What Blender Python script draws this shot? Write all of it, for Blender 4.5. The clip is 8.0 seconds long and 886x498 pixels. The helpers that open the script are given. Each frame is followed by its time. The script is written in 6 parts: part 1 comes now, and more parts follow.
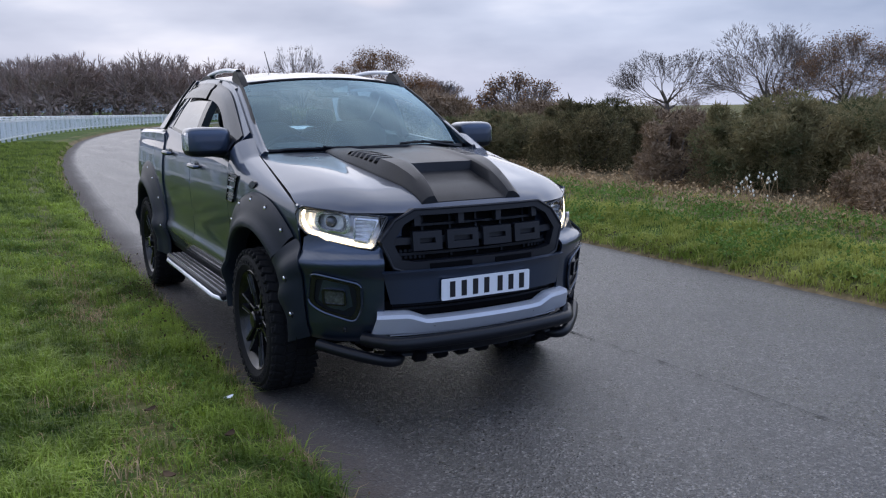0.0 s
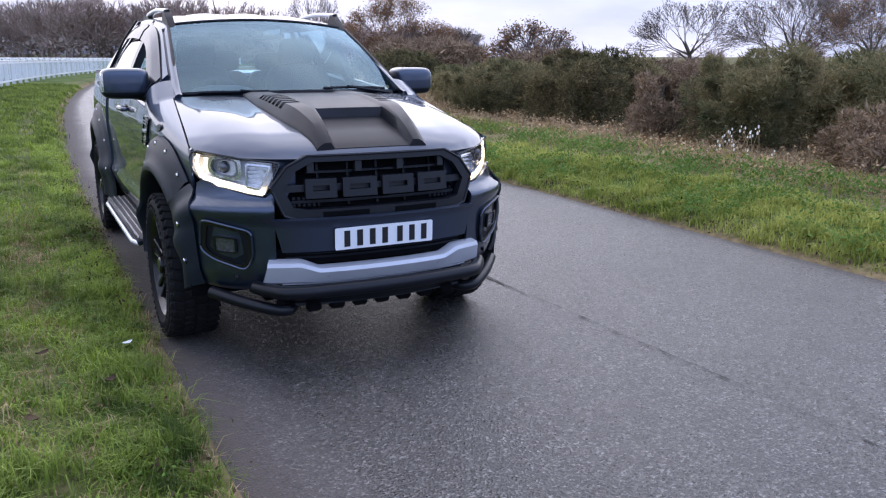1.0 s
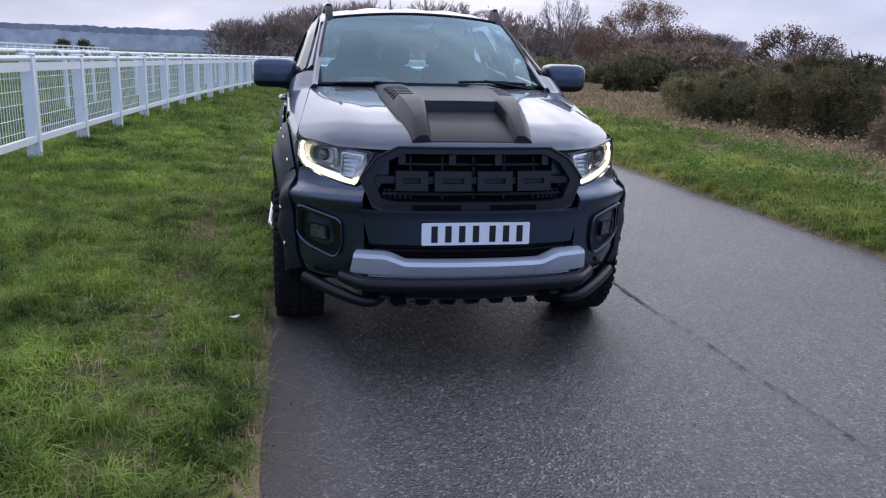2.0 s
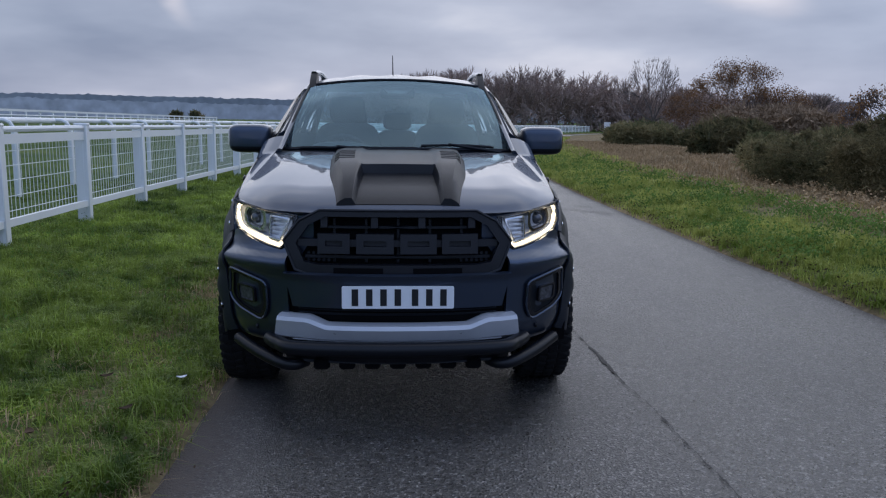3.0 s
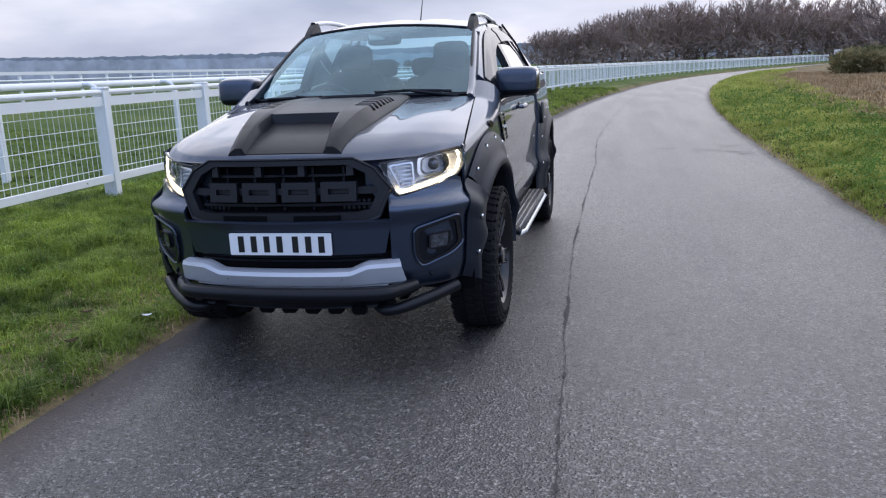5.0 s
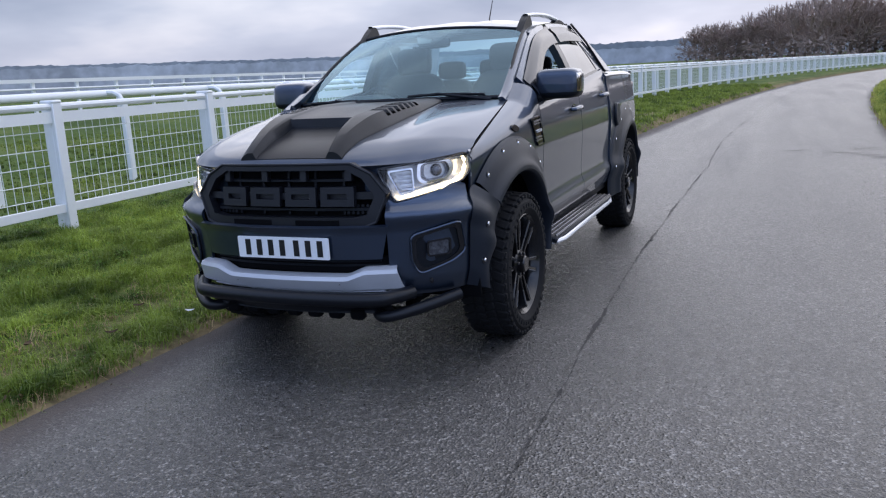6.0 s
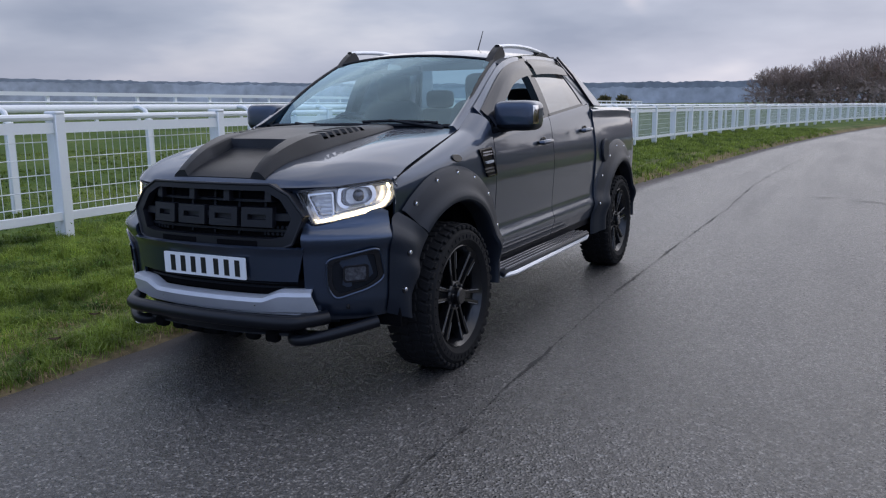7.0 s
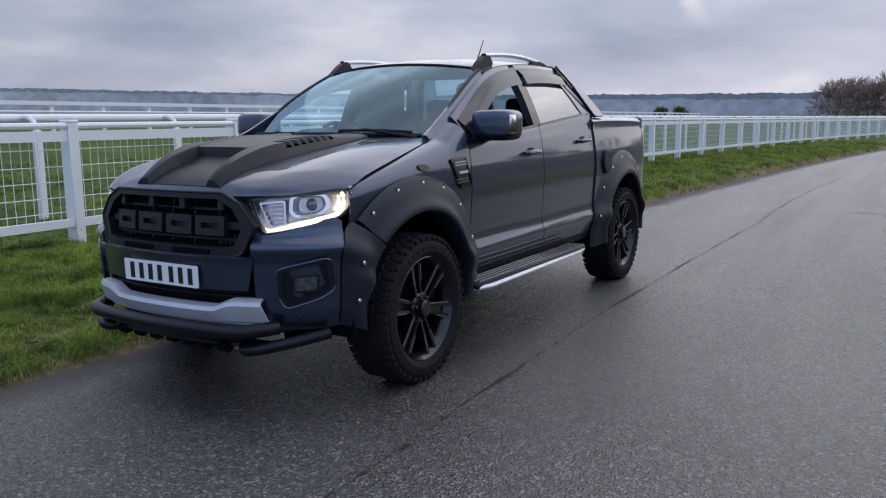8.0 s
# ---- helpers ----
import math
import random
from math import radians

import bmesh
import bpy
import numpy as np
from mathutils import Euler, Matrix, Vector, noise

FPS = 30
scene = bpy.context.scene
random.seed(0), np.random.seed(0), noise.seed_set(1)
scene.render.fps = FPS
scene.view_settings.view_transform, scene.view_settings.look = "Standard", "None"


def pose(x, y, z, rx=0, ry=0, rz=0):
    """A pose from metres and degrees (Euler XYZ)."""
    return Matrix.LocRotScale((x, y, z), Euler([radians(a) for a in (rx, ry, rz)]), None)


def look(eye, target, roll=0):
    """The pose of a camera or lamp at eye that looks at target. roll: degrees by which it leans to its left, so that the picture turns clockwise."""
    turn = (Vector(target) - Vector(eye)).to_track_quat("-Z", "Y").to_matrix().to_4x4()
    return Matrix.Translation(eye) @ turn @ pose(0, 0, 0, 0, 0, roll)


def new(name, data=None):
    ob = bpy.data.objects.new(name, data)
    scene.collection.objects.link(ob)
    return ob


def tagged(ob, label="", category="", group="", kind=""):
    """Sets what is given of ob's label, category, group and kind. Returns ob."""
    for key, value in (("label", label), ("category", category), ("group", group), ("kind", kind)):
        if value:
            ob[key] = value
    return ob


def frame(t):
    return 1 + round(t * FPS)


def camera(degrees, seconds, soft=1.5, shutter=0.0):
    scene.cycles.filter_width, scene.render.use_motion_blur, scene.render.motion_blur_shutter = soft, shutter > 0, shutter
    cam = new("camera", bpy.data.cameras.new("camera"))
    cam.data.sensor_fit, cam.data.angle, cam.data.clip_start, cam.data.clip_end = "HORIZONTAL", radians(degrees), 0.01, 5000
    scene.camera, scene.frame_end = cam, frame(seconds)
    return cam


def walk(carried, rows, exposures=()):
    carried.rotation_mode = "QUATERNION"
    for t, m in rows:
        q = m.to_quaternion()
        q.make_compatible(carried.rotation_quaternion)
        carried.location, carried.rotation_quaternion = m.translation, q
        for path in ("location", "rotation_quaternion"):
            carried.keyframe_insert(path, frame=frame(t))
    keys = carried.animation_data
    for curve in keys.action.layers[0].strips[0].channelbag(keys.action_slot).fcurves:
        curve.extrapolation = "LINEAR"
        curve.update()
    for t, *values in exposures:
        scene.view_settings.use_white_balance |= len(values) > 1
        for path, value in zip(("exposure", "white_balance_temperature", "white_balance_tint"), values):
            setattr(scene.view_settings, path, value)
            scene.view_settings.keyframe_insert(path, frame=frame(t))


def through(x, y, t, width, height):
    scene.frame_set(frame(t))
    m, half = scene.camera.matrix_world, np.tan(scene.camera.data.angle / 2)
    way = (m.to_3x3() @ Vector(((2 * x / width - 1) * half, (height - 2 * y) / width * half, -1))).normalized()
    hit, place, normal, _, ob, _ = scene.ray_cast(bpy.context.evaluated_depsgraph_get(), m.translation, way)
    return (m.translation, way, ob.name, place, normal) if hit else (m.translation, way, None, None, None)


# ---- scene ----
cam = camera(57.1, 8.0, soft=1.2)
PATH = [
    (0, (-2.142, -3.414, 1.541), (-1.185, -1.692, 1.2), -0.6),
    (0.5, (-1.868, -3.553, 1.546), (-0.951, -1.824, 1.136), 0.5),
    (1, (-1.563, -3.619, 1.52), (-0.662, -1.894, 1.059), 0.3),
    (1.5, (-1.218, -3.634, 1.509), (-0.428, -1.869, 0.998), 0.6),
    (2, (-0.831, -3.676, 1.466), (-0.479, -1.761, 1.009), 1.4),
    (2.2, (-0.703, -3.684, 1.474), (-0.389, -1.763, 1.014), 2.8),
    (3.3, (0.253, -3.75, 1.465), (0.283, -1.767, 1.204), -0.4),
    (3.5, (0.41, -3.775, 1.46), (0.384, -1.792, 1.204), -0.5),
    (4, (0.799, -3.761, 1.453), (0.599, -1.791, 1.171), -0.9),
    (4.5, (1.2, -3.656, 1.452), (0.898, -1.725, 1.027), -1.3),
    (4.7, (1.356, -3.633, 1.456), (1.013, -1.71, 1.028), -1.9),
    (5.8, (2.126, -3.322, 1.441), (1.422, -1.504, 0.995), -3.3),
    (6, (2.249, -3.281, 1.447), (1.479, -1.483, 1.027), -3.2),
    (6.5, (2.595, -3.125, 1.435), (1.755, -1.347, 1.069), -0.3),
    (7, (2.82, -2.951, 1.413), (1.921, -1.198, 1.067), -0.7),
    (7.5, (2.993, -2.74, 1.409), (2.056, -1.004, 1.085), -0.3),
    (8, (3.198, -2.643, 1.396), (2.179, -0.952, 1.078), -0.5),
]
EXPOSURES = [(0.0, 0.64, 6750, 13), (0.5, 1.14, 6700, 17), (1.0, 1.22, 6750, 18), (1.5, 1.3, 6750, 19), (2.0, 0.78, 6700, 16), (2.2, 0.61, 6680, 15), (3.3, 0.16, 6500, 11), (3.9, 0.31, 6600, 12), (4.5, 0.93, 6900, 13), (5.8, 0.89, 6950, 13), (6.0, 0.86, 6950, 13), (6.5, 0.57, 6980, 13), (7.0, 0.51, 7000, 13), (8.0, 0.53, 7050, 13)]
walk(cam, [(t, look(eye, target, roll)) for t, eye, target, roll in PATH], EXPOSURES)

# ---- sky and sun: a dull winter afternoon under broken cloud ----
world = bpy.data.worlds.new("sky")
scene.world = world
world.use_nodes = True
wn, wl = world.node_tree.nodes, world.node_tree.links
wn.clear()


def sky_math(op, a, b=None, clamp=False):
    m = wn.new("ShaderNodeMath")
    m.operation, m.use_clamp = op, clamp
    for i, v in enumerate((a, b)):
        if isinstance(v, (int, float)):
            m.inputs[i].default_value = v
        elif v is not None:
            wl.new(v, m.inputs[i])
    return m.outputs[0]


def sky_vec(op, a, b=None, scale=None):
    m = wn.new("ShaderNodeVectorMath")
    m.operation = op
    for i, v in enumerate((a, b)):
        if isinstance(v, tuple):
            m.inputs[i].default_value = v
        elif v is not None:
            wl.new(v, m.inputs[i])
    if scale is not None:
        if isinstance(scale, float):
            m.inputs["Scale"].default_value = scale
        else:
            wl.new(scale, m.inputs["Scale"])
    return m.outputs["Value" if op in ("DOT_PRODUCT", "DISTANCE") else "Vector"]


def sky_range(v, a, b, c, d):
    m = wn.new("ShaderNodeMapRange")
    m.inputs["From Min"].default_value, m.inputs["From Max"].default_value = a, b
    m.inputs["To Min"].default_value, m.inputs["To Max"].default_value = c, d
    m.interpolation_type = "SMOOTHSTEP"
    wl.new(v, m.inputs["Value"])
    return m.outputs["Result"]


sky = wn.new("ShaderNodeTexSky")
sky.sky_type, sky.sun_disc = "NISHITA", False
sky.sun_elevation, sky.sun_rotation = radians(30), radians(10)
sky.air_density, sky.dust_density = 1.5, 3.0
way = wn.new("ShaderNodeTexCoord").outputs["Generated"]
stretch = wn.new("ShaderNodeMapping")
stretch.inputs["Scale"].default_value = (1.0, 1.0, 3.4)
stretch.inputs["Location"].default_value = (0.3, 0.1, 0.0)
wl.new(way, stretch.inputs["Vector"])
cloud = wn.new("ShaderNodeTexNoise")
cloud.inputs["Scale"].default_value, cloud.inputs["Detail"].default_value = 2.4, 5.0
cloud.inputs["Roughness"].default_value = 0.50
wl.new(stretch.outputs["Vector"], cloud.inputs["Vector"])
ramp = wn.new("ShaderNodeValToRGB")
ramp.color_ramp.elements[0].position, ramp.color_ramp.elements[0].color = 0.34, (0.235, 0.30, 0.445, 1)
ramp.color_ramp.elements[1].position, ramp.color_ramp.elements[1].color = 0.70, (0.63, 0.68, 0.80, 1)
ramp.color_ramp.elements.new(0.52).color = (0.375, 0.445, 0.60, 1)
wl.new(cloud.outputs["Fac"], ramp.inputs["Fac"])
xyz = wn.new("ShaderNodeSeparateXYZ")
wl.new(way, xyz.inputs["Vector"])
# cloud is brighter overhead and on the open side of the sky, and heavier behind the walk
glowing = sky_range(sky_vec("DOT_PRODUCT", way, (0.25, 0.97, 0.0)), -0.4, 0.75, 0.5, 0.75)
veil = sky_math("MULTIPLY", sky_range(xyz.outputs["Z"], 0.17, 0.45, 0.0, 1.0), sky_range(xyz.outputs["Z"], 0.52, 0.9, 1.0, 0.5))
high = sky_math("ADD", 0.95, sky_math("MULTIPLY", veil, glowing))
open_side = sky_range(sky_vec("DOT_PRODUCT", way, (0.80, 0.60, 0.0)), -0.55, 1.0, 0.92, 1.26)
ahead = sky_range(xyz.outputs["Y"], -0.75, 0.45, 1.1, 0.92)
lit = sky_vec("SCALE", ramp.outputs["Color"], scale=sky_math("MULTIPLY", sky_math("MULTIPLY", high, open_side), ahead))
# colder cloud behind the walk
cold = wn.new("ShaderNodeMix")
cold.data_type = "RGBA"
cold.inputs["A"].default_value, cold.inputs["B"].default_value = (0.83, 0.97, 1.2, 1), (1, 1, 1, 1)
wl.new(sky_range(xyz.outputs["Y"], -0.5, 0.3, 0.0, 1.0), cold.inputs["Factor"])
lit = sky_vec("MULTIPLY", lit, cold.outputs["Result"])
# a paler band low on the horizon
low = sky_range(xyz.outputs["Z"], 0.0, 0.10, 1.0, 0.0)
band = sky_vec("SCALE", sky_vec("MULTIPLY", lit, (0.14, 0.07, 0.03)), scale=low)
lit = sky_vec("ADD", lit, band)
# two small breaks in the cloud, each drawn out: bearing, height, slope, length, breadth, strength
warp = sky_vec("SCALE", sky_vec("SUBTRACT", cloud.outputs["Color"], (0.5, 0.5, 0.5)), scale=0.10)
bent_way = sky_vec("ADD", way, warp)
for az, el, slope, length, breadth, strength in ((-16.2, 9.2, -52, 0.075, 0.022, 0.45), (22.5, 9.0, -22, 0.085, 0.036, 0.42)):
    a, e, k = radians(az), radians(el), radians(slope)
    there = Vector((math.sin(a) * math.cos(e), math.cos(a) * math.cos(e), math.sin(e)))
    right, up = Vector((math.cos(a), -math.sin(a), 0)), Vector((-math.sin(a) * math.sin(e), -math.cos(a) * math.sin(e), math.cos(e)))
    off = sky_vec("SUBTRACT", bent_way, tuple(there))
    u = sky_math("MULTIPLY", sky_vec("DOT_PRODUCT", off, tuple(right * math.cos(k) + up * math.sin(k))), 1 / length)
    v = sky_math("MULTIPLY", sky_vec("DOT_PRODUCT", off, tuple(up * math.cos(k) - right * math.sin(k))), 1 / breadth)
    facing = sky_range(sky_vec("DOT_PRODUCT", way, tuple(there)), 0.0, 0.5, 0.0, 1.0)
    gap = sky_math("MULTIPLY", facing, sky_range(sky_math("SQRT", sky_math("ADD", sky_math("MULTIPLY", u, u), sky_math("MULTIPLY", v, v))), 0.0, 1.0, strength, 0.0))
    col = wn.new("ShaderNodeCombineXYZ")
    col.inputs[0].default_value, col.inputs[1].default_value, col.inputs[2].default_value = 1.0, 0.80, 0.64
    lit = sky_vec("ADD", lit, sky_vec("SCALE", col.outputs[0], scale=gap))
total = sky_vec("ADD", lit, sky_vec("SCALE", sky.outputs["Color"], scale=0.004))
back = wn.new("ShaderNodeBackground")
wl.new(total, back.inputs["Color"])
back.inputs["Strength"].default_value = 0.85
wout = wn.new("ShaderNodeOutputWorld")
wl.new(back.outputs["Background"], wout.inputs["Surface"])

sun = new("sun", bpy.data.lights.new("sun", "SUN"))
sun.data.energy, sun.data.angle, sun.data.color = 0.75, radians(110), (1.0, 0.97, 0.94)
sun.matrix_world = look((8, 42, 40), (0, 0, 0))

# ---- materials ----
def mat(name, col, rough=0.5, metal=0.0, var=0.15, scale=6.0, fine=80.0, bump=0.05, coat=0.0, spec=0.5, rand=0.0, tint=None, coat_rough=0.05):
    """Base colour with a large and a fine mottling, fine relief, and a tint per object or per island."""
    m = bpy.data.materials.new(name)
    m.use_nodes = True
    n, l = m.node_tree.nodes, m.node_tree.links
    b = n["Principled BSDF"]
    b.inputs["Roughness"].default_value, b.inputs["Metallic"].default_value = rough, metal
    b.inputs["Coat Weight"].default_value, b.inputs["Coat Roughness"].default_value = coat, coat_rough
    b.inputs["Specular IOR Level"].default_value = spec
    at = n.new("ShaderNodeTexCoord")
    big, small = n.new("ShaderNodeTexNoise"), n.new("ShaderNodeTexNoise")
    big.inputs["Scale"].default_value, big.inputs["Detail"].default_value = scale, 4.0
    small.inputs["Scale"].default_value, small.inputs["Detail"].default_value = fine, 3.0
    l.new(at.outputs["Object"], big.inputs["Vector"])
    l.new(at.outputs["Object"], small.inputs["Vector"])
    both = n.new("ShaderNodeMath")
    both.operation = "MULTIPLY_ADD"
    both.inputs[1].default_value = 0.45
    l.new(small.outputs["Fac"], both.inputs[0])
    half = n.new("ShaderNodeMath")
    half.operation = "MULTIPLY"
    half.inputs[1].default_value = 0.55
    l.new(big.outputs["Fac"], half.inputs[0])
    l.new(half.outputs[0], both.inputs[2])
    r = n.new("ShaderNodeValToRGB")
    lo = [c * (1 - var) for c in col]
    hi = [min(1.0, c * (1 + var)) for c in (tint or col)]
    r.color_ramp.elements[0].position, r.color_ramp.elements[0].color = 0.36, (*lo, 1)
    r.color_ramp.elements[1].position, r.color_ramp.elements[1].color = 0.64, (*hi, 1)
    l.new(both.outputs[0], r.inputs["Fac"])
    out = r.outputs["Color"]
    if rand:
        pick = n.new("ShaderNodeNewGeometry")
        info = n.new("ShaderNodeObjectInfo")
        s = n.new("ShaderNodeMath")
        l.new(pick.outputs["Random Per Island"], s.inputs[0])
        l.new(info.outputs["Random"], s.inputs[1])
        f = n.new("ShaderNodeMapRange")
        f.inputs["From Max"].default_value = 2.0
        f.inputs["To Min"].default_value, f.inputs["To Max"].default_value = 1 - rand, 1 + rand
        l.new(s.outputs[0], f.inputs["Value"])
        v = n.new("ShaderNodeVectorMath")
        v.operation = "SCALE"
        l.new(out, v.inputs[0])
        l.new(f.outputs["Result"], v.inputs["Scale"])
        out = v.outputs["Vector"]
    l.new(out, b.inputs["Base Color"])
    if bump:
        p = n.new("ShaderNodeBump")
        p.inputs["Strength"].default_value, p.inputs["Distance"].default_value = bump, 0.01
        l.new(small.outputs["Fac"], p.inputs["Height"])
        l.new(p.outputs["Normal"], b.inputs["Normal"])
    return m


PAINT = mat("grey_blue_metallic_paint", (0.036, 0.054, 0.090), 0.40, 0.85, 0.06, 3, 900, 0.0, coat=1.0, coat_rough=0.03)
WET_PAINT = mat("beaded_metallic_paint", (0.036, 0.054, 0.090), 0.32, 0.85, 0.06, 3, 150, 0.22, coat=1.0, coat_rough=0.08)
MATT = mat("matt_black_plastic", (0.005, 0.007, 0.011), 0.46, 0, 0.15, 4, 300, 0.06, spec=0.25)
ARCH = mat("satin_grey_arch_plastic", (0.011, 0.015, 0.023), 0.44, 0.0, 0.1, 4, 300, 0.04, spec=0.3)
FLARE = mat("satin_grey_plastic", (0.010, 0.011, 0.015), 0.42, 0.0, 0.1, 4, 300, 0.05, spec=0.35)
GLOSS = mat("gloss_black_plastic", (0.008, 0.008, 0.010), 0.12, 0, 0.1, 5, 200, 0.0)
# near-black for linings; the shade of gaps and openings is in this colour
VOID = mat("lining_and_shade_black", (0.003, 0.003, 0.004), 0.85, 0, 0.2, 5, 60, 0.0, spec=0.1)
RUBBER = mat("tyre_rubber", (0.010, 0.010, 0.011), 0.8, 0, 0.25, 12, 120, 0.2, spec=0.2)
RIM = mat("black_alloy", (0.005, 0.005, 0.006), 0.20, 0.0, 0.1, 10, 200, 0.0)
RIM_EDGE = mat("machined_alloy", (0.20, 0.21, 0.23), 0.30, 0.6, 0.1, 20, 300, 0.0)
SILVER = mat("silver_painted_metal", (0.68, 0.71, 0.76), 0.24, 0.5, 0.06, 5, 300, 0.0)
SKID = mat("satin_silver_paint", (0.52, 0.53, 0.56), 0.36, 0.3, 0.06, 5, 300, 0.0)
CHROME = mat("bright_chrome", (0.72, 0.73, 0.75), 0.08, 1.0, 0.04, 8, 90, 0.0)
WHITE_PAINT = mat("white_fence_paint", (0.80, 0.81, 0.82), 0.45, 0, 0.06, 2.5, 40, 0.04, tint=(0.74, 0.76, 0.74))
PLATE = mat("white_plate", (0.82, 0.83, 0.84), 0.35, 0, 0.02, 3, 60, 0.0)
INK = mat("black_ink", (0.01, 0.01, 0.012), 0.4, 0, 0.1, 3, 60, 0.0)
SEAT = mat("seat_fabric", (0.025, 0.025, 0.028), 0.8, 0, 0.2, 10, 200, 0.1)
DASH = mat("dashboard_plastic", (0.03, 0.032, 0.036), 0.6, 0, 0.15, 6, 200, 0.05)
BARK = mat("grey_brown_bark", (0.12, 0.10, 0.085), 0.9, 0, 0.3, 2, 20, 0.3, rand=0.25, spec=0.12)
TWIG = mat("winter_twigs", (0.17, 0.137, 0.12), 0.9, 0, 0.25, 0.6, 12, 0.0, rand=0.3, spec=0.12)
# bare-twig brown of far wood and hedge, paled to carry the haze
WOOD_FAR = mat("hazed_winter_wood", (0.37, 0.28, 0.235), 0.95, 0, 0.3, 0.08, 1.5, 0.0, rand=0.3, spec=0.12)
GORSE = mat("gorse_leaves", (0.080, 0.112, 0.050), 0.85, 0, 0.4, 0.7, 5, 0.0, rand=0.6, tint=(0.215, 0.175, 0.092), spec=0.12)
GORSE_BROWN = mat("browned_gorse", (0.26, 0.185, 0.12), 0.9, 0, 0.35, 0.9, 9, 0.0, rand=0.4, spec=0.12)
LEAF_BROWN = mat("withered_oak_leaves", (0.24, 0.135, 0.07), 0.8, 0, 0.3, 0.8, 9, 0.0, rand=0.4, spec=0.12)
GRASS = mat("grass_blades", (0.058, 0.119, 0.017), 0.5, 0, 0.45, 1.3, 6, 0.0, rand=0.7, tint=(0.205, 0.265, 0.046), spec=0.2)
BANK_GRASS = mat("bank_grass_blades", (0.19, 0.285, 0.04), 0.6, 0, 0.35, 0.7, 5, 0.0, rand=0.4, tint=(0.36, 0.36, 0.10), spec=0.12)
LITTER = mat("wet_dead_leaves", (0.095, 0.062, 0.038), 0.8, 0, 0.3, 0.9, 8, 0.0, rand=0.5, spec=0.12)
STRAW = mat("dry_bracken", (0.44, 0.31, 0.175), 0.9, 0, 0.3, 0.7, 5, 0.0, rand=0.4, spec=0.12)
WEED = mat("bramble_leaves", (0.13, 0.225, 0.05), 0.55, 0, 0.3, 0.9, 8, 0.0, rand=0.45, spec=0.12)
PETAL = mat("pale_seed_heads", (0.75, 0.74, 0.66), 0.7, 0, 0.1, 5, 40, 0.0, rand=0.2)
# blue-grey of distance haze is mixed into this base colour
HILL = mat("hazed_hillside", (0.29, 0.31, 0.345), 1.0, 0, 0.2, 0.004, 0.05, 0.0, spec=0.0)


def let_through(m, share):
    """Lets a share of the light pass through thin blades and leaves."""
    n, l = m.node_tree.nodes, m.node_tree.links
    b, out = n["Principled BSDF"], n["Material Output"]
    thin, mix = n.new("ShaderNodeBsdfTranslucent"), n.new("ShaderNodeMixShader")
    mix.inputs[0].default_value = share
    l.new(b.inputs["Base Color"].links[0].from_socket, thin.inputs["Color"])
    l.new(b.outputs["BSDF"], mix.inputs[1])
    l.new(thin.outputs["BSDF"], mix.inputs[2])
    l.new(mix.outputs["Shader"], out.inputs["Surface"])


for blades in (GRASS, BANK_GRASS, WEED, GORSE, LEAF_BROWN):
    let_through(blades, 0.35)


def glass(name, col, rough=0.02, through=0.85, mirror=0.045, sheen=(1, 1, 1)):
    """Thin glazing: clear or tinted, with a mirror gloss that grows at a slant."""
    m = bpy.data.materials.new(name)
    m.use_nodes = True
    n, l = m.node_tree.nodes, m.node_tree.links
    n.clear()
    clear, gloss, mix = n.new("ShaderNodeBsdfTransparent"), n.new("ShaderNodeBsdfGlossy"), n.new("ShaderNodeMixShader")
    clear.inputs["Color"].default_value = (*[c * through for c in col], 1)
    gloss.inputs["Roughness"].default_value = rough
    gloss.inputs["Color"].default_value = (*sheen, 1)
    slant = n.new("ShaderNodeLayerWeight")
    slant.inputs["Blend"].default_value = 0.5
    steep = n.new("ShaderNodeMath")
    steep.operation = "POWER"
    steep.inputs[1].default_value = 5.0
    l.new(slant.outputs["Facing"], steep.inputs[0])
    fac = n.new("ShaderNodeMapRange")
    fac.inputs["To Min"].default_value, fac.inputs["To Max"].default_value = mirror, 1.0
    l.new(steep.outputs[0], fac.inputs["Value"])
    out = n.new("ShaderNodeOutputMaterial")
    l.new(fac.outputs["Result"], mix.inputs[0])
    l.new(clear.outputs[0], mix.inputs[1])
    l.new(gloss.outputs[0], mix.inputs[2])
    l.new(mix.outputs[0], out.inputs["Surface"])
    return m


SCREEN = glass("windscreen_glass", (0.60, 0.82, 0.90), 0.02, 0.9, 0.11, (0.58, 0.84, 1.0))
REAR_GLASS = glass("rear_window_glass", (0.72, 0.86, 0.88), 0.02, 0.9, 0.04)
SIDE_GLASS = glass("privacy_glass", (0.25, 0.28, 0.30), 0.02, 0.35, 0.26)
LENS = glass("clear_lens", (1, 1, 1), 0.02, 0.97, 0.035)


def glow(name, col, strength):
    m = bpy.data.materials.new(name)
    m.use_nodes = True
    b = m.node_tree.nodes["Principled BSDF"]
    b.inputs["Base Color"].default_value = (0.8, 0.8, 0.78, 1)
    b.inputs["Emission Color"].default_value = (*col, 1)
    b.inputs["Emission Strength"].default_value = strength
    return m


DAYLIGHT_STRIP = glow("daytime_running_light", (1.0, 0.84, 0.54), 3.4)


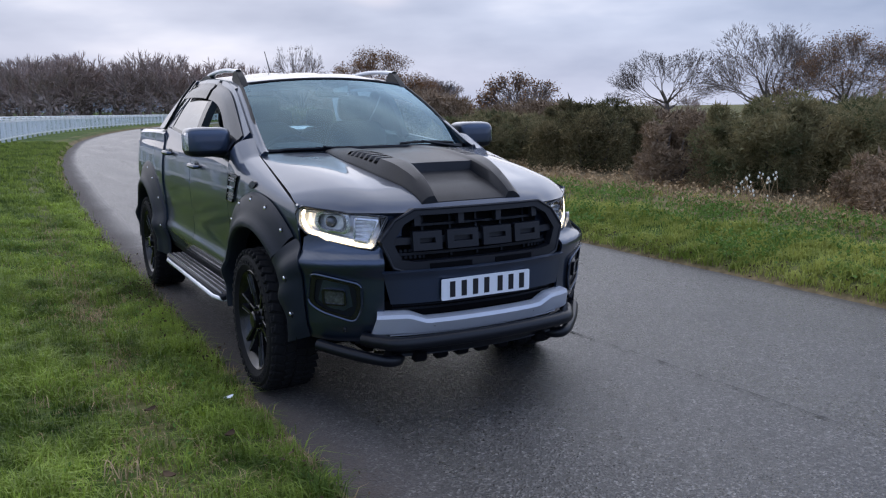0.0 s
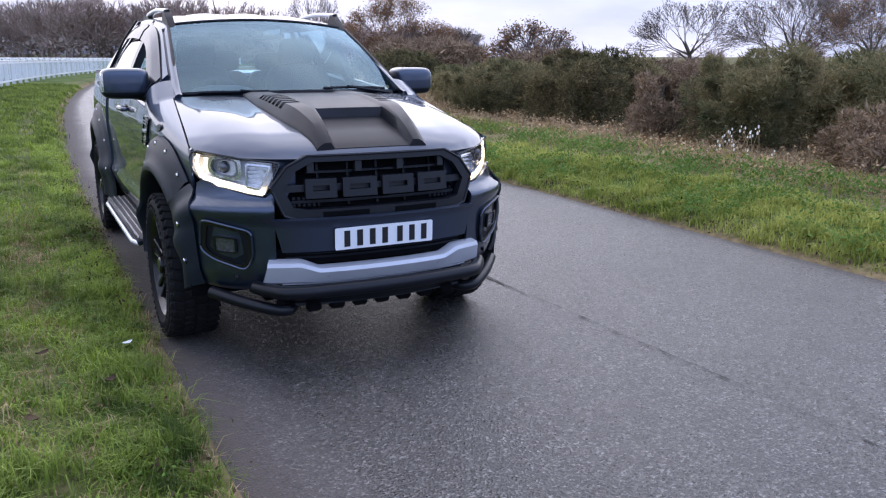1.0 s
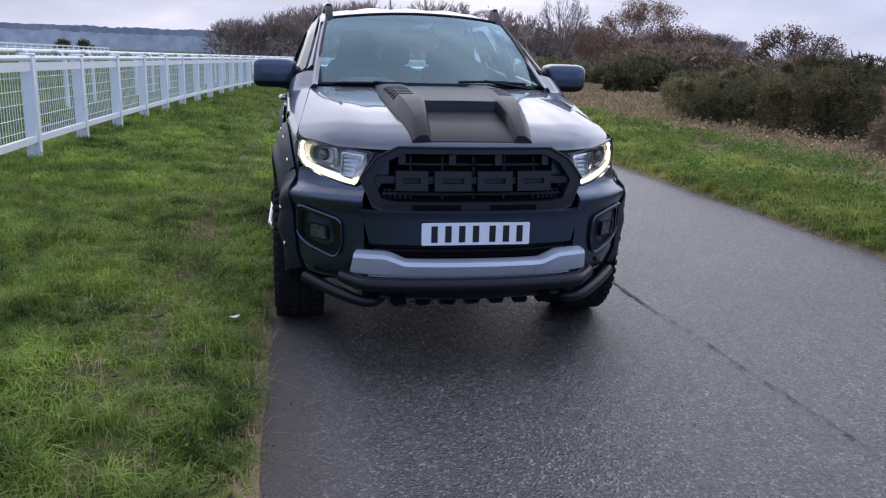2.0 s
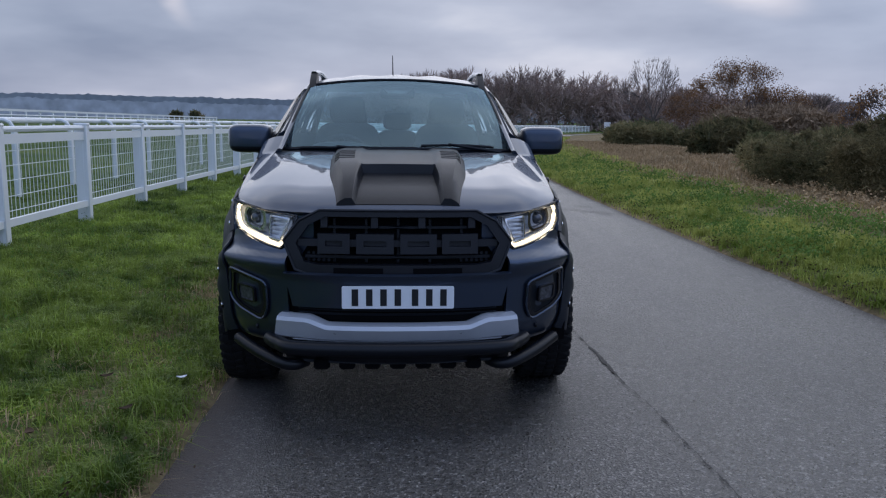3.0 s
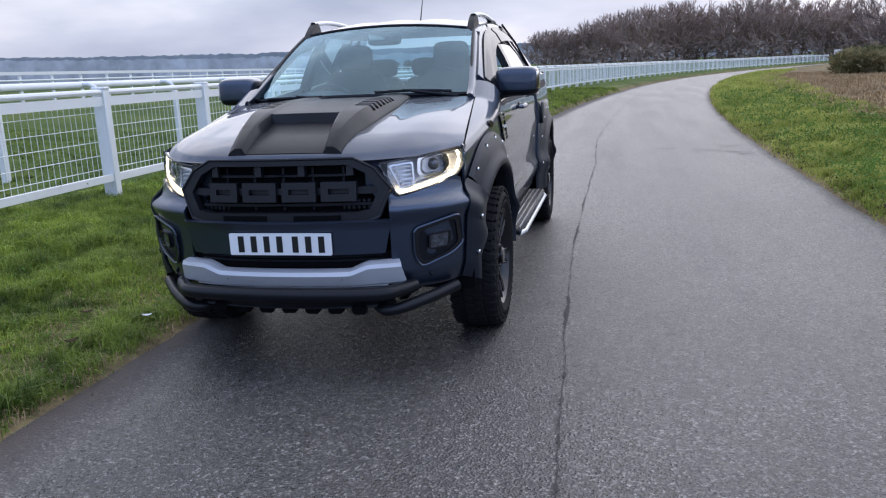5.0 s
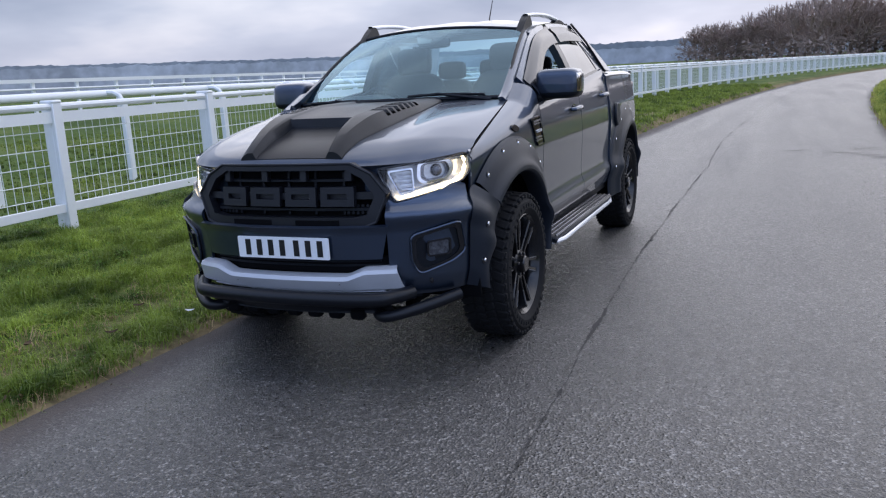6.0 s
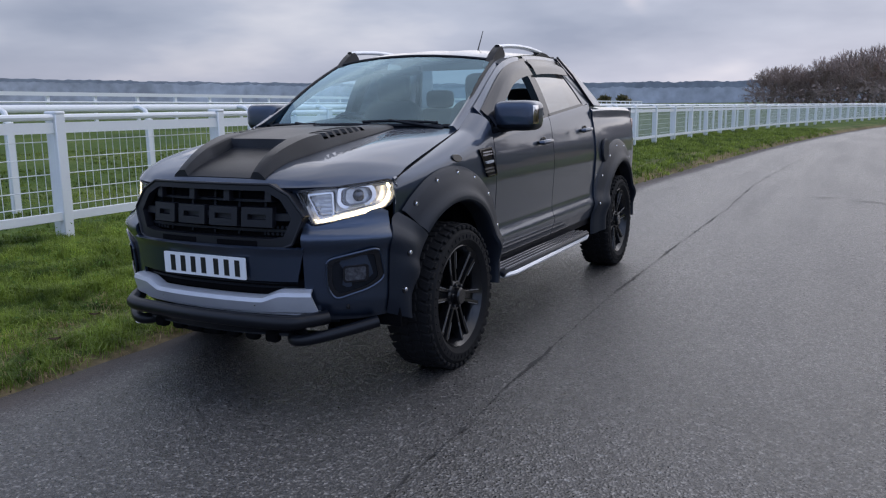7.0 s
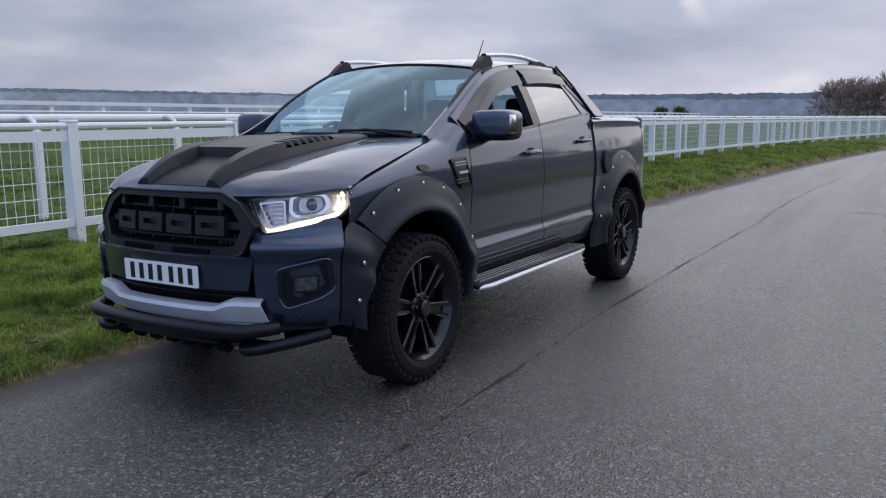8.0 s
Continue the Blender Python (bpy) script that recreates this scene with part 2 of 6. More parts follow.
def asphalt():
    """Damp worn asphalt: single stones with their own tone and gloss, long wheel-polished streaks, muddy edges."""
    m = bpy.data.materials.new("damp_worn_asphalt")
    m.use_nodes = True
    n, l = m.node_tree.nodes, m.node_tree.links
    b = n["Principled BSDF"]
    b.inputs["Specular IOR Level"].default_value = 1.0
    at = n.new("ShaderNodeTexCoord")

    def noise_of(scale, detail, stretch=(1, 1, 1)):
        t, k = n.new("ShaderNodeTexNoise"), n.new("ShaderNodeMapping")
        k.inputs["Scale"].default_value = stretch
        t.inputs["Scale"].default_value, t.inputs["Detail"].default_value = scale, detail
        l.new(at.outputs["Object"], k.inputs["Vector"])
        l.new(k.outputs["Vector"], t.inputs["Vector"])
        return t.outputs["Fac"]

    def ranged(v, a, b0, c, d):
        t = n.new("ShaderNodeMapRange")
        t.inputs["From Min"].default_value, t.inputs["From Max"].default_value = a, b0
        t.inputs["To Min"].default_value, t.inputs["To Max"].default_value = c, d
        l.new(v, t.inputs["Value"])
        return t.outputs["Result"]

    def math_of(op, a, b0):
        t = n.new("ShaderNodeMath")
        t.operation = op
        for i, v in enumerate((a, b0)):
            if isinstance(v, float):
                t.inputs[i].default_value = v
            else:
                l.new(v, t.inputs[i])
        return t.outputs[0]

    grit, chips = n.new("ShaderNodeTexVoronoi"), n.new("ShaderNodeTexVoronoi")
    grit.inputs["Scale"].default_value, chips.inputs["Scale"].default_value = 105, 62
    for g in (grit, chips):
        l.new(at.outputs["Object"], g.inputs["Vector"])
    patch, streak, sand = noise_of(0.8, 6), noise_of(1.0, 5, (1.5, 0.16, 1)), noise_of(38, 4)
    stone, chip = n.new("ShaderNodeSeparateColor"), n.new("ShaderNodeSeparateColor")
    l.new(grit.outputs["Color"], stone.inputs["Color"])
    l.new(chips.outputs["Color"], chip.inputs["Color"])
    tone = n.new("ShaderNodeValToRGB")
    tone.color_ramp.elements[0].position, tone.color_ramp.elements[0].color = 0.08, (0.006, 0.0057, 0.0057, 1)
    tone.color_ramp.elements[1].position, tone.color_ramp.elements[1].color = 0.80, (0.054, 0.050, 0.048, 1)
    tone.color_ramp.elements.new(0.94).color = (0.17, 0.16, 0.148, 1)
    l.new(stone.outputs["Red"], tone.inputs["Fac"])
    wear = math_of("MULTIPLY", ranged(patch, 0.35, 0.68, 0.8, 1.2), ranged(chip.outputs["Red"], 0.0, 1.0, 0.4, 1.6))
    mul = n.new("ShaderNodeVectorMath")
    mul.operation = "SCALE"
    l.new(tone.outputs["Color"], mul.inputs[0])
    l.new(wear, mul.inputs["Scale"])
    # mud drawn out along the grass edge
    mask = n.new("ShaderNodeAttribute")
    mask.attribute_name = "mud"
    mud = n.new("ShaderNodeMix")
    mud.data_type = "RGBA"
    mud.inputs["B"].default_value = (0.075, 0.057, 0.045, 1)
    l.new(math_of("MULTIPLY", mask.outputs["Fac"], sand), mud.inputs["Factor"])
    l.new(mul.outputs["Vector"], mud.inputs["A"])
    l.new(mud.outputs["Result"], b.inputs["Base Color"])
    gloss = math_of("ADD", ranged(streak, 0.3, 0.7, 0.24, 0.40), ranged(stone.outputs["Green"], 0.0, 1.0, -0.10, 0.20))
    l.new(math_of("ADD", gloss, math_of("MULTIPLY", mask.outputs["Fac"], 0.4)), b.inputs["Roughness"])
    p = n.new("ShaderNodeBump")
    p.inputs["Strength"].default_value, p.inputs["Distance"].default_value = 0.9, 0.007
    l.new(math_of("ADD", grit.outputs["Distance"], math_of("MULTIPLY", chip.outputs["Green"], 0.35)), p.inputs["Height"])
    l.new(p.outputs["Normal"], b.inputs["Normal"])
    return m


def turf():
    """Soil and short turf; the mask 'dry' brings in dead bracken and leaf litter."""
    m = bpy.data.materials.new("turf_and_leaf_litter")
    m.use_nodes = True
    n, l = m.node_tree.nodes, m.node_tree.links
    b = n["Principled BSDF"]
    b.inputs["Roughness"].default_value = 0.95
    b.inputs["Specular IOR Level"].default_value = 0.15
    at = n.new("ShaderNodeTexCoord")
    big, small = n.new("ShaderNodeTexNoise"), n.new("ShaderNodeTexNoise")
    big.inputs["Scale"].default_value, big.inputs["Detail"].default_value = 0.35, 6
    small.inputs["Scale"].default_value, small.inputs["Detail"].default_value = 14, 5
    l.new(at.outputs["Object"], big.inputs["Vector"])
    l.new(at.outputs["Object"], small.inputs["Vector"])
    mixv = n.new("ShaderNodeMath")
    mixv.operation = "MULTIPLY_ADD"
    mixv.inputs[1].default_value = 0.5
    l.new(small.outputs["Fac"], mixv.inputs[0])
    h = n.new("ShaderNodeMath")
    h.operation = "MULTIPLY"
    h.inputs[1].default_value = 0.5
    l.new(big.outputs["Fac"], h.inputs[0])
    l.new(h.outputs[0], mixv.inputs[2])
    green, brown = n.new("ShaderNodeValToRGB"), n.new("ShaderNodeValToRGB")
    for r, a, c in ((green, (0.026, 0.052, 0.009), (0.085, 0.145, 0.020)), (brown, (0.095, 0.068, 0.042), (0.29, 0.22, 0.115))):
        r.color_ramp.elements[0].position, r.color_ramp.elements[0].color = 0.36, (*a, 1)
        r.color_ramp.elements[1].position, r.color_ramp.elements[1].color = 0.66, (*c, 1)
        l.new(mixv.outputs[0], r.inputs["Fac"])
    dry = n.new("ShaderNodeAttribute")
    dry.attribute_name = "dry"
    soft = n.new("ShaderNodeMath")
    soft.operation = "ADD"
    l.new(dry.outputs["Fac"], soft.inputs[0])
    off = n.new("ShaderNodeMapRange")
    off.inputs["From Min"].default_value, off.inputs["From Max"].default_value = 0.3, 0.7
    off.inputs["To Min"].default_value, off.inputs["To Max"].default_value = -0.35, 0.35
    l.new(mixv.outputs[0], off.inputs["Value"])
    l.new(off.outputs["Result"], soft.inputs[1])
    soft.use_clamp = True
    mix = n.new("ShaderNodeMix")
    mix.data_type = "RGBA"
    l.new(soft.outputs[0], mix.inputs["Factor"])
    l.new(green.outputs["Color"], mix.inputs["A"])
    l.new(brown.outputs["Color"], mix.inputs["B"])
    l.new(mix.outputs["Result"], b.inputs["Base Color"])
    p = n.new("ShaderNodeBump")
    p.inputs["Strength"].default_value, p.inputs["Distance"].default_value = 0.8, 0.04
    l.new(small.outputs["Fac"], p.inputs["Height"])
    l.new(p.outputs["Normal"], b.inputs["Normal"])
    return m


ASPHALT, TURF = asphalt(), turf()

# ---- building tools ----
def place_of(ob):
    """World pose of a freshly built object."""
    m = ob.matrix_basis.copy()
    return place_of(ob.parent) @ ob.matrix_parent_inverse @ m if ob.parent else m


def link(name, verts, faces, material, parent=None, label="", sharp=38):
    """One mesh object, in world metres, under a thing or a part."""
    me = bpy.data.meshes.new(name)
    me.from_pydata([tuple(v) for v in verts], [], faces)
    me.materials.append(material)
    if sharp is None:
        me.shade_flat()
    else:
        me.shade_smooth()
        me.set_sharp_from_angle(angle=radians(sharp))
    ob = new(name, me)
    if parent:
        ob.parent = parent
        ob.matrix_parent_inverse = place_of(parent).inverted()
    if label:
        tagged(ob, label)
    return ob


def thing(name, at, label, category, group="", kind=""):
    ob = new(name)
    ob.empty_display_size = 0.2
    ob.location = at
    return tagged(ob, label, category, group, kind)


def knots(table, v):
    """Smooth value at v of a short table of (place, value)."""
    if v <= table[0][0]:
        return table[0][1]
    for (a, p), (b, q) in zip(table, table[1:]):
        if v <= b:
            f = (v - a) / (b - a)
            return p + (q - p) * f
    return table[-1][1]


def soft_knots(table, v, reach):
    return sum(knots(table, v + reach * k / 3) for k in range(-3, 4)) / 7


class Stock:
    """Gathers vertices and faces of one mesh."""

    def __init__(self):
        self.v, self.f = [], []

    def sheet(self, P, nu, nv, thick=0.0, flip=False, side=1):
        """Grid over P(u, v), with thickness inwards; side=-1 mirrors it in x."""
        g = [[Vector(P(i / nu, j / nv)) for j in range(nv + 1)] for i in range(nu + 1)]
        base, w = len(self.v), nv + 1
        n = (nu + 1) * w
        if side < 0:
            for row in g:
                for p in row:
                    p.x = -p.x
            flip = not flip
        self.v += [p for row in g for p in row]
        def quad(a, b, c, d):
            self.f.append((a, d, c, b) if flip else (a, b, c, d))
        for i in range(nu):
            for j in range(nv):
                a = base + i * w + j
                quad(a, a + w, a + w + 1, a + 1)
        if thick:
            for i in range(nu + 1):
                for j in range(nv + 1):
                    du = g[min(i + 1, nu)][j] - g[max(i - 1, 0)][j]
                    dv = g[i][min(j + 1, nv)] - g[i][max(j - 1, 0)]
                    m = du.cross(dv)
                    m = m.normalized() if m.length > 1e-9 else Vector((0, 0, 1))
                    self.v.append(g[i][j] - m * (-thick if flip else thick))
            for i in range(nu):
                for j in range(nv):
                    a = base + n + i * w + j
                    quad(a, a + 1, a + w + 1, a + w)
            for i in range(nu):
                a, b = base + i * w, base + i * w + nv
                quad(a, a + n, a + n + w, a + w)
                quad(b, b + w, b + n + w, b + n)
            for j in range(nv):
                a, b = base + j, base + nu * w + j
                quad(a, a + 1, a + n + 1, a + n)
                quad(b, b + n, b + n + 1, b + 1)
        return self

    def tube(self, pts, r, sides=10, closed=False, caps=True):
        """Round bar along points; r may be a list."""
        pts = [Vector(p) for p in pts]
        base, k = len(self.v), len(pts)
        up = Vector((0, 0, 1))
        for i, p in enumerate(pts):
            d = (pts[min(i + 1, k - 1)] - pts[max(i - 1, 0)]).normalized()
            if closed:
                d = (pts[(i + 1) % k] - pts[i - 1]).normalized()
            s = d.cross(up)
            s = s.normalized() if s.length > 1e-3 else d.cross(Vector((1, 0, 0))).normalized()
            t = s.cross(d)
            q = r[i] if isinstance(r, (list, tuple)) else r
            for a in range(sides):
                w = 2 * math.pi * a / sides
                self.v.append(p + s * (q * math.cos(w)) + t * (q * math.sin(w)))
        for i in range(k if closed else k - 1):
            o, e = base + i * sides, base + ((i + 1) % k) * sides
            for a in range(sides):
                b = (a + 1) % sides
                self.f.append((o + a, e + a, e + b, o + b))
        if caps and not closed:
            self.f.append(tuple(base + a for a in range(sides)))
            self.f.append(tuple(base + (k - 1) * sides + a for a in reversed(range(sides))))
        return self

    def box(self, x0, x1, y0, y1, z0, z1, bevel=0.0, turn=None):
        """Box with chamfered edges all round; turn: a matrix laid over it."""
        e = min(bevel, abs(x1 - x0) * 0.45, abs(y1 - y0) * 0.45, abs(z1 - z0) * 0.45)
        lo, hi = (x0, y0, z0), (x1, y1, z1)
        if not e:
            base = len(self.v)
            pts = [Vector((x, y, z)) for x in (x0, x1) for y in (y0, y1) for z in (z0, z1)]
            self.v += [turn @ p if turn else p for p in pts]
            self.f += [tuple(base + i for i in q) for q in ((0, 1, 3, 2), (4, 6, 7, 5), (0, 4, 5, 1), (2, 3, 7, 6), (0, 2, 6, 4), (1, 5, 7, 3))]
            return self
        base, idx = len(self.v), {}
        for a in (0, 1):
            for b in (0, 1):
                for c in (0, 1):
                    corner = [(lo, hi)[k][i] for i, k in enumerate((a, b, c))]
                    s = [e if k == 0 else -e for k in (a, b, c)]
                    for ax in range(3):
                        p = [corner[i] + (0 if i == ax else s[i]) for i in range(3)]
                        idx[a, b, c, ax] = len(self.v)
                        p = Vector(p)
                        self.v.append(turn @ p if turn else p)
        for ax in range(3):
            o = [i for i in range(3) if i != ax]
            for s in (0, 1):
                ring = []
                for p, q in ((0, 0), (1, 0), (1, 1), (0, 1)):
                    k = [0, 0, 0]
                    k[ax], k[o[0]], k[o[1]] = s, p, q
                    ring.append(idx[k[0], k[1], k[2], ax])
                if (s == 0) != (ax == 1):
                    ring.reverse()
                self.f.append(tuple(ring))
            for p in (0, 1):
                for q in (0, 1):
                    k0, k1 = [0, 0, 0], [0, 0, 0]
                    k0[o[0]], k0[o[1]], k0[ax] = p, q, 0
                    k1[o[0]], k1[o[1]], k1[ax] = p, q, 1
                    ring = [idx[(*k0, o[0])], idx[(*k1, o[0])], idx[(*k1, o[1])], idx[(*k0, o[1])]]
                    if ((p == q) != (ax == 1)):
                        ring.reverse()
                    self.f.append(tuple(ring))
        for a in (0, 1):
            for b in (0, 1):
                for c in (0, 1):
                    ring = [idx[a, b, c, i] for i in range(3)]
                    if (a + b + c) % 2 == 0:
                        ring.reverse()
                    self.f.append(tuple(ring))
        return self

    def prism(self, outline, depth, lay, bevel=0.0):
        """Slab over an outline of (p, q); lay(p, q, d) puts it into the world, d from 0 (face) to depth; the face edge is chamfered."""
        k, base = len(outline), len(self.v)
        cx, cy = sum(p for p, q in outline) / k, sum(q for p, q in outline) / k
        rings = []
        if bevel:
            shr = []
            for i, (p, q) in enumerate(outline):
                d = Vector((cx - p, cy - q))
                d = d.normalized() * bevel if d.length > bevel else d
                shr.append((p + d.x, q + d.y))
            rings = [(shr, 0.0), (outline, bevel), (outline, depth)]
        else:
            rings = [(outline, 0.0), (outline, depth)]
        for ring, d in rings:
            self.v += [Vector(lay(p, q, d)) for p, q in ring]
        for r in range(len(rings) - 1):
            for i in range(k):
                j = (i + 1) % k
                a, b = base + r * k, base + (r + 1) * k
                self.f.append((a + i, b + i, b + j, a + j))
        self.f.append(tuple(base + i for i in range(k)))
        self.f.append(tuple(base + (len(rings) - 1) * k + i for i in reversed(range(k))))
        return self

    def ring(self, outer, inner, depth, lay):
        """Frame between two outlines with the same count of corners."""
        k, base = len(outer), len(self.v)
        for ring, d in ((outer, 0), (inner, 0), (inner, depth), (outer, depth)):
            self.v += [Vector(lay(p, q, d)) for p, q in ring]
        for i in range(k):
            j = (i + 1) % k
            for r in range(4):
                a, b = base + r * k, base + ((r + 1) % 4) * k
                self.f.append((a + i, a + j, b + j, b + i))
        return self

    def lathe(self, prof, centre, sides=48, axis="x", flip=1):
        """Turned body: prof of (along, radius)."""
        base, k = len(self.v), len(prof)
        for a in range(sides):
            w = 2 * math.pi * a / sides
            for s, r in prof:
                self.v.append(Vector(centre) + Vector((s * flip, r * math.cos(w), r * math.sin(w))))
        for a in range(sides):
            b = (a + 1) % sides
            for i in range(k - 1):
                self.f.append((base + a * k + i, base + b * k + i, base + b * k + i + 1, base + a * k + i + 1))
        return self

    def done(self, name, material, parent=None, label="", sharp=38, fix=True):
        ob = link(name, self.v, self.f, material, parent, label, sharp)
        if fix:
            bm = bmesh.new()
            bm.from_mesh(ob.data)
            bmesh.ops.recalc_face_normals(bm, faces=bm.faces)
            bm.to_mesh(ob.data)
            bm.free()
            if sharp is not None:
                ob.data.set_sharp_from_angle(angle=radians(sharp))
        return ob


def rounded(pts, r, n=4):
    """Outline with its corners rounded."""
    out, k = [], len(pts)
    for i in range(k):
        a, b, c = Vector(pts[i - 1]), Vector(pts[i]), Vector(pts[(i + 1) % k])
        ra = min(r, (a - b).length * 0.45, (c - b).length * 0.45)
        p, q = b + (a - b).normalized() * ra, b + (c - b).normalized() * ra
        for j in range(n + 1):
            t = j / n
            out.append(tuple((p * (1 - t) ** 2 + b * (2 * t * (1 - t)) + q * t * t)[:2]))
    return out

# ---- the place: a narrow road that bends right, verges, racecourse rails, scrub and woods ----
def bend(y):
    """How far the road has swung to the right at y."""
    if y < 4:
        return 0.0
    if y < 170:
        return 0.0018 * (y - 4) ** 2
    return 0.0018 * 166 ** 2 + 0.6 * (y - 170)


LIE = [(-3000, 6), (-900, 2.4), (-300, 1.3), (-60, 0.95), (-24, 0.80), (-12, 0.40), (-8, 0.25), (-5, 0.21), (-3.6, 0.20), (-2.6, 0.13), (-1.7, 0.05),
       (-1.15, 0.02), (-1.0, -0.012), (-0.85, -0.05), (3.7, -0.05), (3.8, -0.012), (4.05, 0.07), (4.7, 0.16), (6.0, 0.22), (9, 0.22), (20, 0.25), (60, 0.3), (300, 1), (3000, 8)]


def fall(y):
    """The whole place dips very gently beyond the truck."""
    return -0.004 * max(0.0, min(y, 130.0) - 6.0)


def lie(d, y):
    """Height of the ground at d metres across from the road's own line."""
    z = knots(LIE, d) + fall(y)
    if y > 7 and -4.5 < d < -1.0:
        z += 0.12 * min(1.0, (y - 7) / 6) * knots([(-4.5, 0), (-3.2, 0.4), (-1.5, 1), (-1.15, 0.8), (-1.0, 0)], d)
    if d < -1.05 or d > 3.85:
        k = min(1.0, (abs(d - 1.4) - 2.4) / 0.5)
        z += k * (0.016 * noise.noise((d * 4.1, y * 4.1, 8)) + 0.035 * noise.noise((d * 1.7, y * 1.7, 0)) + 0.05 * noise.noise((d * 0.45, y * 0.45, 3)))
    return z


def ground_z(x, y):
    return lie(x - bend(y), y)


def steps(*runs):
    out = []
    for a, b, s in runs:
        n = max(1, round((b - a) / s))
        out += [a + (b - a) * i / n for i in range(n)]
    return out + [runs[-1][1]]


ROWS_Y = steps((-60, -6, 6), (-6, 16, 0.3), (16, 40, 0.8), (40, 120, 2.5), (120, 300, 12), (300, 3000, 300))
COLS_D = steps((-3000, -300, 450), (-300, -60, 30), (-60, -9, 4), (-9, -4, 0.5), (-4, -2, 0.2), (-2, -1.3, 0.08), (-1.3, -0.8, 0.07), (-0.8, 3.6, 1.1), (3.6, 4.2, 0.1), (4.2, 8, 0.25), (8, 20, 1.2), (20, 80, 8), (80, 3000, 300))
gv = [(d + bend(y), y, lie(d, y)) for y in ROWS_Y for d in COLS_D]
w = len(COLS_D)
gf = [(i * w + j, i * w + j + 1, (i + 1) * w + j + 1, (i + 1) * w + j) for i in range(len(ROWS_Y) - 1) for j in range(w - 1)]
ground = link("ground", gv, gf, TURF, sharp=80)
DRYNESS = [(-9, 0.0), (-3.4, 0.0), (-1.9, 0.05), (-1.70, 0.25), (-1.55, 0.55), (-1.42, 0.25), (-1.3, 0.12), (-1.15, 0.3), (-1.06, 0.95), (-0.9, 1.0), (3.8, 1.0), (4.0, 0.45), (4.4, 0.0), (4.9, 0.1), (5.5, 0.75), (8, 1.0), (14, 0.8), (40, 0.5)]
dry = ground.data.attributes.new("dry", "FLOAT", "POINT")
dry.data.foreach_set("value", [knots(DRYNESS, d) for y in ROWS_Y for d in COLS_D])
tagged(ground, "damp winter turf rising gently from both sides of a road", "ground", kind="structure")

# the carriageway, with edges that waver a little
RY = steps((-60, -6, 3), (-6, 20, 0.25), (20, 60, 1), (60, 170, 3), (170, 400, 20))
RD = [0, 0.02, 0.05, 0.1, 0.2, 0.35, 0.5, 0.65, 0.8, 0.9, 0.95, 0.98, 1]
rv, mudv = [], []
for y in RY:
    l = -1.02 + 0.14 * max(0.0, min(1.0, (y - 8) / 8, (50 - y) / 10)) + 0.06 * noise.noise((y * 0.9, 0, 7)) + 0.05 * noise.noise((y * 3.3, 0, 9))
    r = 3.86 + 0.06 * noise.noise((y * 0.9, 5, 7)) + 0.05 * noise.noise((y * 3.3, 5, 9))
    for k in RD:
        d = l + (r - l) * k
        rv.append((d + bend(y), y, fall(y) - 0.02 * (2 * k - 1) ** 8 + 0.004 * noise.noise((d, y, 1))))
        mudv.append(max(0.0, 1 - (d - l) / 0.42) * 2.8 + max(0.0, 1 - (r - d) / 0.25) * 1.2)
w = len(RD)
rf = [(i * w + j, i * w + j + 1, (i + 1) * w + j + 1, (i + 1) * w + j) for i in range(len(RY) - 1) for j in range(w - 1)]
road = link("road", rv, rf, ASPHALT, sharp=80)
mud = road.data.attributes.new("mud", "FLOAT", "POINT")
mud.data.foreach_set("value", mudv)
tagged(road, "narrow damp worn asphalt road with muddy edges", "road", kind="structure")

TAR = mat("dark_open_joint", (0.017, 0.016, 0.016), 0.7, 0, 0.3, 9, 90, 0.3)
sv, sf = [], []
for i, y in enumerate(steps((-6, 14, 0.04), (14, 50, 0.3))):
    wob = 0.022 * noise.noise((y * 1.1, 2, 2)) + 0.010 * noise.noise((y * 5, 2, 2)) + 0.012 * noise.noise((y * 17, 2, 2))
    x = knots([(-6, 1.42), (-0.8, 1.37), (0.4, 1.32), (0.7, 1.295), (2.8, 1.23), (8.5, 1.22), (12, 1.06), (28, 0.93), (42, 0.4)], y) + wob + bend(y)
    t = 0.0016 + 0.013 * max(0.0, (0.15 if y > -1 else -0.25) + noise.noise((y * 1.3, 0, 4)) + 0.8 * noise.noise((y * 13, 0, 4)))
    sv += [(x - t, y, 0.006 + fall(y)), (x + t, y, 0.006 + fall(y))]
    if i:
        sf.append((2 * i - 2, 2 * i - 1, 2 * i + 1, 2 * i))
link("joint_crack", sv, sf, TAR, road, "ragged dark crack along the paving joint", sharp=80)
for x0, y0, length, turn in ((2.37, 10.5, 0.5, 0.15), (3.02, 10.1, 0.6, -0.3), (3.37, 10.7, 0.5, 0.4), (3.34, 9.8, 0.5, -0.1), (3.48, 9.5, 0.4, 0.5)):
    cv, cf = [], []
    for i in range(9):
        k = i / 8 - 0.5
        x, y = x0 + length * k * math.cos(turn), y0 + length * k * math.sin(turn) + 0.04 * noise.noise((i * 0.6, x0, y0))
        t = 0.022 * (1 - 4 * k * k) + 0.002
        cv += [(x, y - t, 0.008 + fall(y)), (x, y + t, 0.008 + fall(y))]
        if i:
            cf.append((2 * i - 2, 2 * i, 2 * i + 1, 2 * i - 1))
    link("short_crack", cv, cf, TAR, road, sharp=80)


# ---- racecourse fences ----
def along(d, y, z=0.0):
    return Vector((d + bend(y), y, z))


def fence_ground(d, y):
    return knots(LIE, d) + fall(y)


